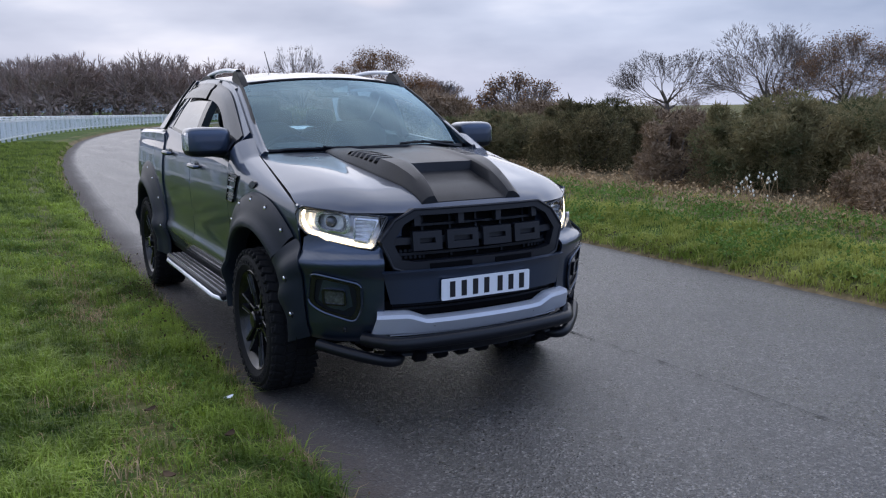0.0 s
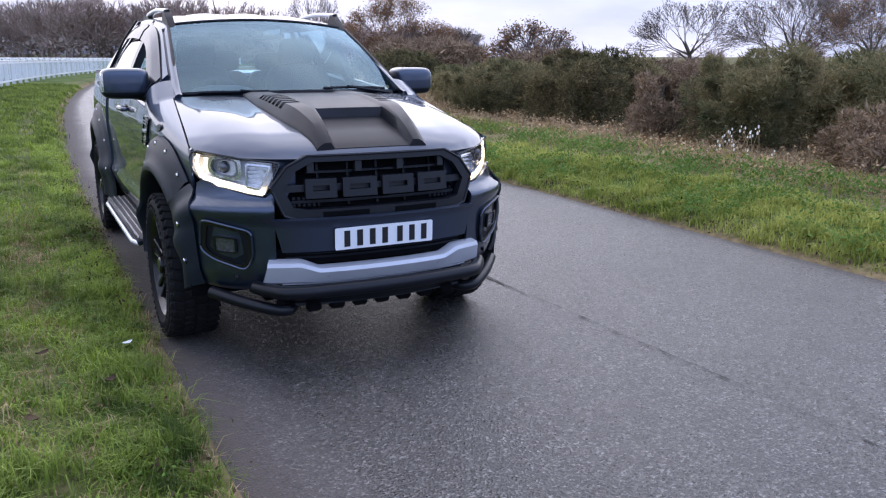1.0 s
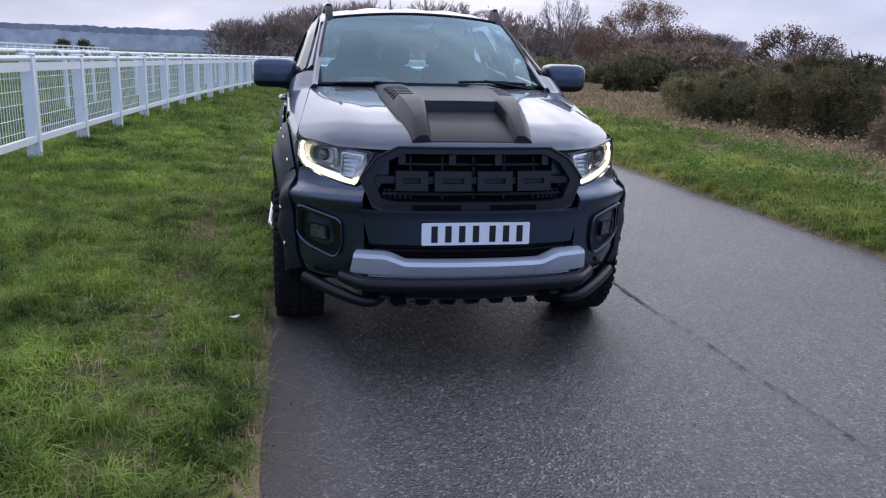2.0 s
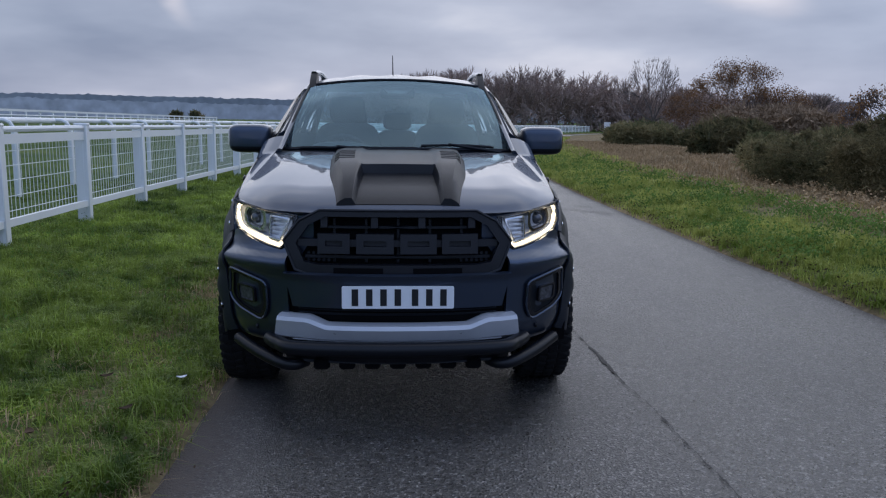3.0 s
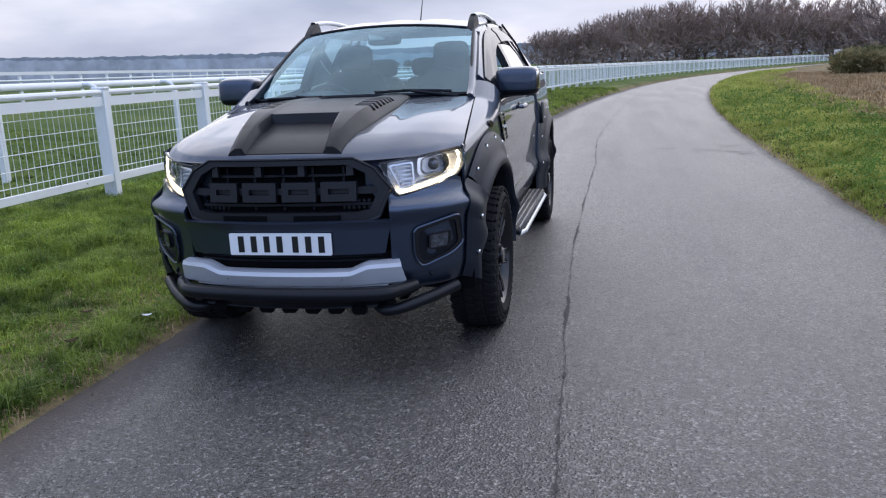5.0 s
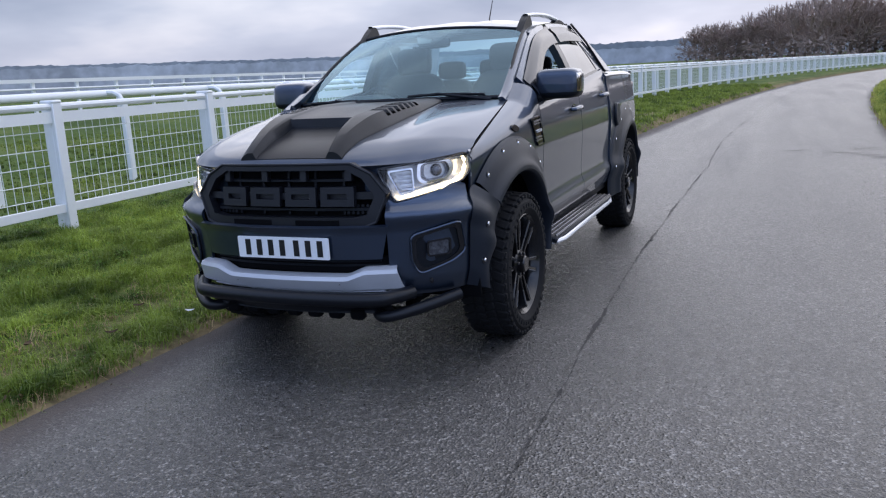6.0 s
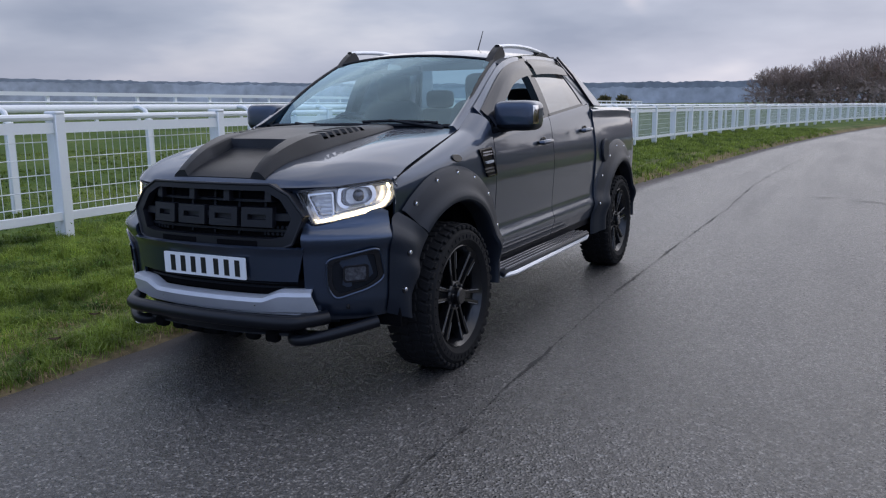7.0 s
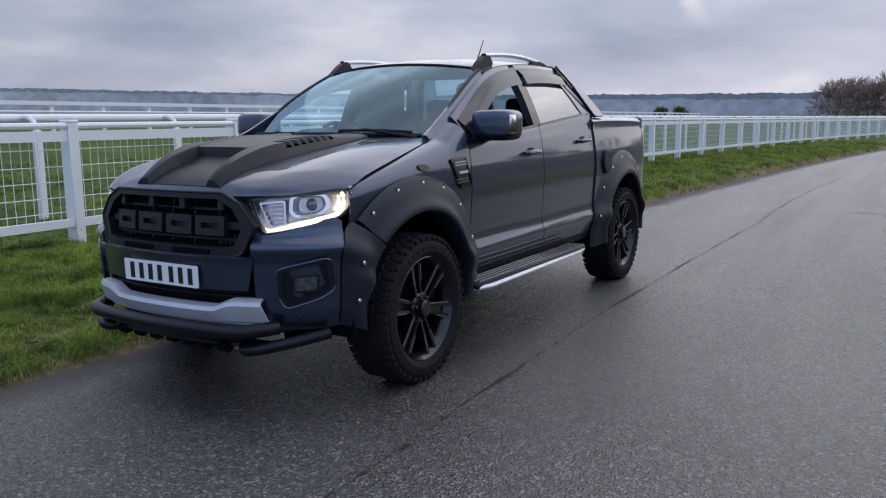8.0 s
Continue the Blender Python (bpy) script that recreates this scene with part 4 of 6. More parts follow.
SIDE = [(0.42, 0.850), (0.53, 0.880), (0.60, 0.905), (0.63, 0.902), (0.665, 0.882), (0.74, 0.880), (0.88, 0.890), (1.0, 0.897), (1.12, 0.890), (1.24, 0.872), (1.34, 0.85), (1.45, 0.83)]
ROOF_Z = [(1.30, 1.28), (1.65, 1.455), (2.0, 1.635), (2.14, 1.695), (2.35, 1.74), (2.7, 1.768), (3.0, 1.776), (3.3, 1.770), (3.45, 1.755), (3.6, 1.70)]
ROOF_X = [(1.30, 0.745), (1.65, 0.708), (2.12, 0.645), (2.35, 0.628), (2.7, 0.62), (3.1, 0.615), (3.6, 0.61)]


def half(y, z):
    """Half width of the body at a place along it."""
    w = soft_knots(SIDE, z, 0.016)
    if y < 1.5:
        w -= 0.064 * ((1.5 - y) / 1.05) ** 2
    if y > 3.6:
        w -= 0.012 * (y - 3.6) ** 2
    return w


def belt(y):
    return 1.328 + 0.085 * (y - 2.55)


def roof_z(y):
    return soft_knots(ROOF_Z, y, 0.09)


def roof_x(y):
    return soft_knots(ROOF_X, y, 0.09)


def house(y, z):
    """Half width of the cab above the waist."""
    b, t = belt(y), roof_z(y)
    f = max(0.0, min(1.0, (z - b) / max(0.05, t - b)))
    x0 = half(y, b) - 0.012
    return x0 + (roof_x(y) - x0) * f + 0.018 * math.sin(math.pi * f)


def wing_top(y):
    """Bonnet edge: half width and height."""
    if y < 1.32:
        return 0.821 - (y - 0.46) * 0.099, 1.078 + (y - 0.46) * 0.2337
    return 0.736 - (y - 1.32) * 0.12, 1.279 + (y - 1.32) * 0.50


def arch(y, yc, r, floor):
    q = r * r - (y - yc) ** 2
    return max(floor, 0.45 + math.sqrt(q)) if q > 0 else floor


def on_side(y, z, out=0.0):
    return Vector((half(y, z) + out, y, z))


def strip(y0, y1, lo, hi, face, ny, nz, thick, side, name, material, parent, label=""):
    """Upright panel: columns along y from lo(y) to hi(y) on the surface face(y, z)."""
    def P(u, v):
        y = y0 + (y1 - y0) * u
        a, b = lo(y), hi(y)
        z = a + (b - a) * v
        return face(y, z), y, z
    return Stock().sheet(P, ny, nz, thick, side=side).done(name, material, parent, label)


DARK_CHROME = mat("dark_lamp_chrome", (0.22, 0.22, 0.24), 0.22, 0.75, 0.2, 20, 60, 0.0)
SCOOP = mat("weathered_black_plastic", (0.008, 0.009, 0.012), 0.40, 0, 0.5, 7, 220, 0.06, spec=0.32)


# bonnet
def bonnet_at(u, v):
    """u from -1 to 1 across, v from 0 (nose) to 1 (screen)."""
    a = abs(u)
    yf, yr = 0.085 + 0.375 * a ** 4.2, 1.24 + 0.082 * a ** 2
    y = yf + (yr - yf) * v
    xe = 0.821 - (0.085) * v
    zc = soft_knots([(0.0, 1.034), (0.012, 1.056), (0.04, 1.083), (0.09, 1.113), (0.17, 1.146), (0.35, 1.184), (0.7, 1.243), (1, 1.292)], v, 0.016)
    ze = soft_knots([(0.0, 1.050), (0.015, 1.066), (0.05, 1.088), (0.14, 1.118), (0.3, 1.150), (0.7, 1.224), (1, 1.279)], v, 0.016)
    k = a ** 3.2
    z = zc + (ze - zc) * k + 0.016 * max(0.0, 1 - ((a - 0.78) / 0.2) ** 2) * math.sin(math.pi * min(1, v * 1.1)) + 0.012 * (1 - a ** 2) * math.sin(math.pi * v)
    return Vector((u * xe, y, z))


bonnet = Stock().sheet(lambda u, v: bonnet_at(2 * u - 1, v ** 1.7), 48, 34, 0.02).done("bonnet", PAINT, truck, "metallic grey-blue bonnet beaded with damp")


def on_bonnet(x, y, up=0.0):
    u = max(-1.0, min(1.0, x / (0.821 - 0.085 * max(0, min(1, (y - 0.09) / 1.2)))))
    a = abs(u)
    yf, yr = 0.085 + 0.375 * a ** 4.2, 1.24 + 0.082 * a ** 2
    p = bonnet_at(u, max(0.0, min(1.0, (y - yf) / (yr - yf))))
    return Vector((x, y, p.z + up))


# black bonnet cover: two raised shoulders, a scoop mouth between them, vents at the back
def cover_rise(v):
    return soft_knots([(0.0, 0.030), (0.06, 0.048), (0.28, 0.080), (0.6, 0.068), (0.9, 0.030), (1, 0.020)], v, 0.05)


def cover_half(v):
    """Half width of the cover along its length."""
    return soft_knots([(0.0, 0.288), (0.35, 0.352), (0.7, 0.374), (1, 0.364)], v, 0.06)


def cover_edge(v):
    """Inner edge of the shoulders, as a share of the half width."""
    return 0.74 - 0.19 * min(1.0, v / 0.29) - 0.03 * max(0.0, v - 0.29)


COVER_COLS = [(1.0, 0), (0.985, 0), (0.93, 0), (0.86, 0), (0.30, 1), (0.12, 1), (0.0, 1), (-0.07, 2), (-0.5, 2), (-0.75, 2), (-1.0, 2)]


def cover_point(col, v, s):
    k, kind = COVER_COLS[col]
    inner = cover_edge(v)
    a = k if kind == 0 else inner + (0.84 - inner) * k if kind == 1 else inner * (1 + k)
    rise = cover_rise(v)
    if col == 0:
        up = 0.004
    elif col == 1:
        up = 0.012
    elif col == 2:
        up = 0.012 + (rise - 0.012) * 0.55
    elif col < 6:
        up = rise
    elif col == 6:
        up = rise - 0.006
    elif v < 0.292:
        up = 0.004 + 0.02 * max(0.0, (v - 0.2) / 0.1)
    else:
        up = rise - 0.010
    return on_bonnet(s * a * cover_half(v), 0.125 + 1.10 * v, up)


def cover_at(u, v):
    return on_bonnet(u * cover_half(v), 0.125 + 1.10 * v, cover_rise(v))


cover = Stock()
SLOTS = [((0.57 + 0.055 * k - 0.125) / 1.1, (0.605 + 0.055 * k - 0.125) / 1.1) for k in range(7)]
vs = [0, 0.02, 0.05, 0.09, 0.13, 0.17, 0.21, 0.25, 0.28, 0.291, 0.297, 0.31, 0.34, 0.37] + [v for slot in SLOTS for v in slot] + [0.8, 0.86, 0.93, 1]
slot_rows = {vs.index(a) for a, b in SLOTS}
us = [(c, -1) for c in range(11)] + [(c, 1) for c in reversed(range(10))]
cover.v = [cover_point(c, v, s) for c, s in us for v in vs]
cover.f = [(i * len(vs) + j, (i + 1) * len(vs) + j, (i + 1) * len(vs) + j + 1, i * len(vs) + j + 1) for i in range(len(us) - 1) for j in range(len(vs) - 1)
           if not (j in slot_rows and {us[i][0], us[i + 1][0]} in ({3, 4}, {2, 3}))]
base, ring = len(cover.v), []
nv = len(vs)
ring = [i * nv for i in range(len(us))] + [(len(us) - 1) * nv + j for j in range(1, nv)] + [i * nv + nv - 1 for i in reversed(range(len(us) - 1))] + [j for j in reversed(range(1, nv - 1))]
for k in ring:
    p = cover.v[k]
    cover.v.append(Vector((p.x, p.y, on_bonnet(p.x, p.y, -0.01).z)))
for i in range(len(ring)):
    j = (i + 1) % len(ring)
    cover.f.append((ring[i], ring[j], base + j, base + i))
scoop = cover.done("bonnet_scoop", SCOOP, bonnet, "matt black scoop panel with louvred vents", sharp=34)
for s in (-1, 1):
    # near-black sheets as shade under the louvres, and a slat sloping down into each
    def louvre_shade(u, v, s=s):
        q = SLOTS[0][0] - 0.02 + (SLOTS[-1][1] - SLOTS[0][0] + 0.04) * v
        return on_bonnet(s * (0.52 + 0.43 * u) * cover_half(q), 0.125 + 1.10 * q, 0.008)
    Stock().sheet(louvre_shade, 3, 8, flip=s < 0).done("vent_well", VOID, bonnet)
    for a, b in SLOTS:
        def slat(u, v, s=s, a=a, b=b):
            q = b + (a - b) * 0.62 * v
            p = cover_at(s * (0.60 + 0.26 * u), q)
            return p + Vector((0, 0, -0.003 - 0.022 * v))
        Stock().sheet(slat, 2, 1, 0.003, flip=s > 0).done("vent_slat", SCOOP, bonnet)


def side_name(s):
    return "left" if s > 0 else "right"


# wings, doors, bed sides and flares, one set for each side
def bolt(at, out, parent, material=CHROME):
    s = Stock()
    s.lathe([(0.0, 0.0115), (0.006, 0.0115), (0.010, 0.008), (0.011, 0.0)], at, 8, flip=out)
    Stock().lathe([(-0.006, 0.021), (0.0015, 0.021), (0.0025, 0.018), (0.0005, 0.013), (0.0005, 0.0)], at, 12, flip=out).done("bolt_recess", GLOSS, parent)
    return s.done("bolt", material, parent)


def plan(a):
    """Bumper line seen from above, a from 0 (middle) to 90 degrees (wheel)."""
    r = radians(a)
    return 0.905 * math.sin(r) ** 0.85, 0.01 + 0.56 * (1 - math.cos(r))


def plan_angle(x):
    return math.degrees(math.asin(min(1.0, (abs(x) / 0.905) ** (1 / 0.85))))


TUCK = [(0.36, 0.10), (0.42, 0.045), (0.50, 0.015), (0.62, 0.004), (0.74, -0.006), (0.785, -0.028), (0.812, -0.032), (0.826, -0.024), (0.852, 0.024), (0.90, 0.040), (1.1, 0.06)]


def nose(x, z, inset=0.0):
    """Point of the bumper's face at half width x."""
    a = plan_angle(x)
    px, py = plan(a)
    t = soft_knots(TUCK, z, 0.012) + inset
    r = radians(a)
    return Vector((math.copysign(1, x) * (px - t * math.sin(r) ** 2), py + t * math.cos(r) ** 0.7 if a < 89.9 else py, z))


def flare(yc, a0, a1, r0, r1, s, name, parent, label="", lift=0.0, n=36):
    """Bolt-on arch extension: a band round the wheel that swells outwards and turns in at the lip."""
    PROF = [(0.0, 0.004), (0.06, 0.018), (0.3, 0.034), (0.62, 0.052), (0.86, 0.078), (0.96, 0.080), (1.0, 0.070), (1.0, -0.02)]
    def P(u, v):
        a = radians(a0 + (a1 - a0) * u)
        k = v * (len(PROF) - 1)
        i = min(int(k), len(PROF) - 2)
        f = k - i
        rr = PROF[i][0] + (PROF[i + 1][0] - PROF[i][0]) * f
        out = PROF[i][1] + (PROF[i + 1][1] - PROF[i][1]) * f
        r = r1 + (r0 - r1) * rr
        y, z = yc - math.cos(a) * r * 1.0, 0.45 + math.sin(a) * r
        return half(y, max(z, 0.5)) + out + lift * min(1.0, (1 - u) * 1.6) * (1 - 0.6 * rr), y, z
    return Stock().sheet(P, n, len(PROF) * 2 - 2, 0.006, side=s).done(name, ARCH, parent, label, sharp=30)


for s in (1, -1):
    wing = Stock()
    def wing_at(u, v):
        y = 0.432 + 1.078 * u
        xt, zt = wing_top(y)
        zs = zt - 0.05 - 0.06 * min(1.0, (y - 0.46) / 0.86)
        lo = arch(y, 0.93, 0.52, 0.50 if y > 0.93 else 0.86)
        if v < 0.7:
            z = lo + (zs - lo) * v / 0.7
            return half(y, z), y, z
        t = (v - 0.7) / 0.3
        a, b, c = Vector((half(y, zs), zs)), Vector((half(y, zs) - 0.012, zt - 0.008)), Vector((xt + 0.004, zt - 0.002))
        p = a * (1 - t) ** 2 + b * 2 * t * (1 - t) + c * t * t
        return p.x, y, p.y
    wing.sheet(wing_at, 40, 24, 0.012, side=s)
    wing = wing.done("front_wing", PAINT, truck)
    line = [(0.47 + 0.85 * i / 20) for i in range(21)]
    Stock().tube([(s * (wing_top(y)[0] + 0.002), y, wing_top(y)[1] - 0.003) for y in line], 0.0045, 6).done("shut_line", VOID, wing)
    fl = flare(0.93, 45.7, 189, 0.468, 0.645, s, "arch_flare", truck, "satin grey bolt-on arch extension")
    def corner(u, v):
        z = 0.425 + 0.481 * u
        k = max(0.0, (u - 0.7) / 0.3)
        o = (nose(plan(66)[0], z) + Vector((0.005, -0.003, 0))).lerp(Vector((half(0.474, 0.906) + 0.004, 0.44, 0.906)), k * k)
        a = radians(-9 + 54 * u)
        y, q = 0.93 - math.cos(a) * 0.468, 0.45 + math.sin(a) * 0.468
        i = Vector((half(y, max(q, 0.5)) + 0.078, y, q))
        f = min(1.0, v / 0.86)
        p = o.lerp(i, f)
        p.x += 0.022 * math.sin(math.pi * f) - (0.10 * (v - 0.86) / 0.14 if v > 0.86 else 0.0)
        return tuple(p)
    fl2 = Stock().sheet(corner, 22, 14, 0.008, side=s).done("bumper_flare", ARCH, truck, "satin grey bumper corner extension", sharp=30)
    def at_flare(yc, a, r, r0, r1):
        y, z = yc - math.cos(radians(a)) * r, 0.45 + math.sin(radians(a)) * r
        k = (r1 - r) / (r1 - r0)
        return Vector((s * (half(y, z) + 0.018 + 0.05 * k), y, z))
    for a in (53, 73, 93, 111, 131, 155, 177):
        bolt(at_flare(0.93, a, 0.61, 0.468, 0.645), s, fl)
    for u in (0.30, 0.70):
        p = Vector(corner(u, 0.44))
        bolt(Vector((s * (p.x + 0.004), p.y, p.z)), s, fl2)
    # wing vent: a dark louvred plate with a bright bar
    def vent(p, q, d):
        return s * (half(1.38 + p, 1.085 + q) + 0.008 - d), 1.38 + p, 1.085 + q
    V_OUT = rounded([(-0.10, 0.080), (0.065, 0.088), (0.115, -0.075), (-0.015, -0.080)], 0.015)
    badge = Stock().prism(V_OUT, 0.02, vent, 0.003).done("wing_vent", GLOSS, wing, "gloss black wing vent with bright bar")
    Stock().ring([(p * 1.04, q * 1.04) for p, q in V_OUT], [(p * 0.95, q * 0.95) for p, q in V_OUT], 0.012, lambda p, q, d: vent(p, q, d - 0.005)).done("vent_rim", GLOSS, wing)
    Stock().prism(rounded([(-0.030, 0.010), (0.070, 0.015), (0.072, 0.000), (-0.022, -0.004)], 0.003), 0.012, lambda p, q, d: vent(p, q, d - 0.008), 0.003).done("bright_bar", SILVER, wing)
    for k in (0.062, 0.046, -0.034, -0.052):
        Stock().prism(rounded([(-0.07 - 0.3 * min(0, k), k + 0.004), (0.06 - 0.3 * min(0, k), k + 0.008), (0.062 - 0.3 * min(0, k), k), (-0.066 - 0.3 * min(0, k), k - 0.004)], 0.002), 0.01, lambda p, q, d: vent(p, q, d - 0.006)).done("louvre", DARK_CHROME, wing)

    # oval cap where a repeater lamp would sit
    Stock().prism([(0.052 * math.cos(q * 0.393), 0.021 * math.sin(q * 0.393)) for q in range(16)], 0.012, lambda p, q, d: (s * (half(1.02 + p, 1.135 + q - 0.12 * p) + 0.006 - d), 1.02 + p, 1.135 + q - 0.12 * p), 0.003).done("repeater_cap", GLOSS, wing)
    # doors
    for k, (y0, y1) in enumerate(((1.518, 2.538), (2.546, 3.52))):
        def low(y):
            return max(0.50, arch(y, 4.15, 0.56, 0.50))
        def door_at(u, v):
            y = y0 + (y1 - y0) * u
            if v < 0.92:
                z = low(y) + (belt(y) - low(y)) * v / 0.92
                return half(y, z), y, z
            f = (v - 0.92) / 0.08
            return half(y, belt(y)) - 0.03 * f, y, belt(y) + 0.008 * math.sin(math.pi * f / 2)
        door = Stock().sheet(door_at, 26, 30, 0.02, side=s).done("front_door" if k == 0 else "rear_door", PAINT, truck)
        # handle in a shallow cup
        hy, hz = (2.345, 1.163) if k == 0 else (3.29, 1.215)
        def cup(p, q, d):
            return s * (half(hy, hz) + 0.003 - d * 0.3), hy + p, hz + q
        Stock().prism([(0.055 * math.cos(t * 0.524), 0.034 * math.sin(t * 0.524)) for t in range(12)], 0.01, cup).done("handle_cup", GLOSS, door)
        grip = [Vector((s * (half(hy, hz) + o), hy + p, hz + q)) for p, q, o in ((-0.10, 0.0, 0.006), (-0.085, 0.0, 0.03), (-0.03, 0.004, 0.044), (0.04, 0.006, 0.044), (0.09, 0.004, 0.03), (0.10, 0.004, 0.006))]
        Stock().tube(grip, [0.012, 0.016, 0.017, 0.017, 0.015, 0.012], 8).done("handle", PAINT, door)
        # waist seal
        strip(y0 + 0.03, y1 - 0.14 * k, lambda y: belt(y) + 0.002, lambda y: belt(y) + 0.022, lambda y, z: house(y, z) + 0.006, 12, 2, 0.012, s, "waist_seal", GLOSS, door)
        # frame above the glass
        ya, yb = (1.56, 2.50) if k == 0 else (2.585, 3.30)
        strip(ya, yb, lambda y: max(belt(y) + 0.02, roof_z(y) - 0.075), lambda y: max(belt(y) + 0.03, roof_z(y) - 0.004), house, 22, 4, 0.03, s, "window_frame", PAINT, door)
        # smoked wind deflector
        strip(ya + 0.02, yb + (0.03 if k == 0 else 0.0), lambda y: max(belt(y) + 0.03, roof_z(y) - 0.135), lambda y: max(belt(y) + 0.035, roof_z(y) - 0.03), lambda y, z: house(y, z) + 0.014 + 0.012 * (z < roof_z(y) - 0.06), 22, 5, 0.004, s, "wind_deflector", GLOSS, door, "dark acrylic wind deflector")
        if k == 1:
            def pane(u, v):
                a, b = 2.60, 3.43
                zb, zt = belt(3.0) - 0.02, roof_z(2.9) - 0.06
                z = zb + (zt - zb) * v
                y = a + (b - 0.27 * v - a) * u
                z = max(z, belt(y) + 0.0)
                return house(y, z) - 0.004, y, z
            Stock().sheet(pane, 12, 8, side=s).done("window_glass", SIDE_GLASS, door, "dark privacy glass")
    # pillars
    strip(2.49, 2.605, lambda y: belt(y), lambda y: roof_z(y) - 0.02, lambda y, z: house(y, z) + 0.002, 3, 10, 0.05, s, "door_pillar", GLOSS, truck)
    def pillar_a(u, v):
        y = 1.31 + 0.86 * u
        z, x = roof_z(y), roof_x(y)
        k = v
        return x - 0.045 + 0.065 * k - 0.008 * k * k, y - 0.035 * (1 - k), z + 0.012 * math.sin(math.pi * k) - 0.055 * k * k
    Stock().sheet(pillar_a, 24, 8, 0.03, flip=True, side=s).done("windscreen_pillar", PAINT, truck)
    def pillar_c(u, v):
        z = 1.385 + 0.37 * v
        y = 3.44 - 0.27 * v + 0.20 * u
        z = min(z, roof_z(y) + 0.004)
        return house(y, max(z, belt(y))) - 0.004, y, z
    Stock().sheet(pillar_c, 8, 12, 0.04, side=s).done("rear_pillar", PAINT, truck)
    strip(1.42, 3.56, lambda y: 0.44, lambda y: 0.505, lambda y, z: half(y, z) - 0.012, 20, 4, 0.02, s, "sill", MATT, truck)

    # bed side with its arch
    def bed_at(u, v):
        y = 3.528 + 1.34 * u
        lo = arch(y, 4.15, 0.55, 0.52)
        top = 1.392 - 0.012 * u
        if v < 0.9:
            z = lo + (top - 0.02 - lo) * v / 0.9
            x = half(y, min(z, 1.30)) + 0.012 - 0.03 * max(0, (z - 1.25)) - 0.03 * max(0, (u - 0.93) / 0.07) ** 2
            return x, y, z
        f = (v - 0.9) / 0.1
        return half(y, 1.30) + 0.008 - 0.09 * f - 0.03 * max(0, (u - 0.93) / 0.07) ** 2, y, top - 0.02 * (1 - f) ** 2
    bed = Stock().sheet(bed_at, 40, 26, 0.02, side=s).done("bed_side", PAINT, truck)
    rf = flare(4.15, -8, 188, 0.470, 0.66, s, "rear_arch_flare", truck, "satin grey bolt-on rear arch extension", n=44)
    for a in (172, 150, 128, 105, 82, 60, 38, 15):
        bolt(at_flare(4.15, a, 0.61, 0.470, 0.66), s, rf)
    if s > 0:
        fp = [(0.085 * math.cos(t * 0.2618), 0.095 * math.sin(t * 0.2618)) for t in range(24)]
        Stock().prism(fp, 0.02, lambda p, q, d: (half(3.74, 1.04) + 0.036 - d, 3.74 + p, 1.035 + q), 0.006).done("fuel_flap", ARCH, truck, "round satin grey fuel flap cover")
    # tail lamp on the rear corner
    def tail(p, q, d):
        return s * (0.856 - 0.5 * d), 4.82 + p, 1.08 + q
    TAIL_RED = bpy.data.materials.get("red_tail_lens") or mat("red_tail_lens", (0.20, 0.01, 0.012), 0.15, 0, 0.1, 5, 60, 0.0, coat=1.0)
    Stock().prism(rounded([(-0.06, 0.20), (0.055, 0.20), (0.055, -0.20), (-0.03, -0.20)], 0.02), 0.05, tail, 0.008).done("tail_lamp", TAIL_RED, truck, "dark red tail lamp")

    # fin of the sports bar behind the cab
    FIN = rounded([(3.30, 1.776), (3.42, 1.770), (3.52, 1.725), (3.70, 1.575), (3.80, 1.46), (3.84, 1.392), (3.64, 1.392), (3.50, 1.56)], 0.03)
    fin = Stock().prism(FIN, 0.07, lambda p, q, d: (s * (roof_x(p) + 0.02 + (0.83 - roof_x(p)) * max(0, min(1, (1.765 - q) / 0.37)) - d), p, q), 0.012)
    fin.done("sports_bar_fin", PAINT, truck, "body-coloured sports bar fin behind the cab")
    Stock().tube([(s * (roof_x(3.30) + 0.028), 3.30, 1.778), (s * 0.728, 3.42, 1.64), (s * 0.792, 3.54, 1.50), (s * 0.838, 3.645, 1.394)], 0.009, 6).done("fin_seal", MATT, truck)

    # roof rail: silver bar between two black feet that rise from the roof
    def rail_z(y):
        return 1.822 - 0.022 * ((y - 2.65) / 0.41) ** 2
    def rail_bar(u, v):
        y = 2.23 + 0.83 * u
        w = 2 * math.pi * v
        cx, cz = math.cos(w), math.sin(w)
        return s * (0.590 - 0.004 * u) + 0.020 * math.copysign(abs(cx) ** 0.6, cx), y, rail_z(y) + 0.015 * math.copysign(abs(cz) ** 0.7, cz)
    rail = Stock().sheet(rail_bar, 20, 16).done("roof_rail", SILVER, truck, "silver roof rail on black feet")
    FRONT_FOOT = [(2.03, 1.655), (2.10, 1.718), (2.17, 1.772), (2.24, 1.808), (2.27, 1.808), (2.30, 1.785), (2.33, 1.748), (2.28, 1.722), (2.20, 1.700), (2.10, 1.662)]
    REAR_FOOT = [(3.27, 1.768), (3.20, 1.783), (3.12, 1.802), (3.04, 1.806), (2.98, 1.794), (2.90, 1.772), (2.96, 1.762), (3.20, 1.758)]
    for outline in (FRONT_FOOT, REAR_FOOT):
        Stock().prism(rounded(outline, 0.03, 3), 0.046, lambda p, q, d: (s * (0.612 - d), p, q), 0.006).done("rail_foot", MATT, rail)

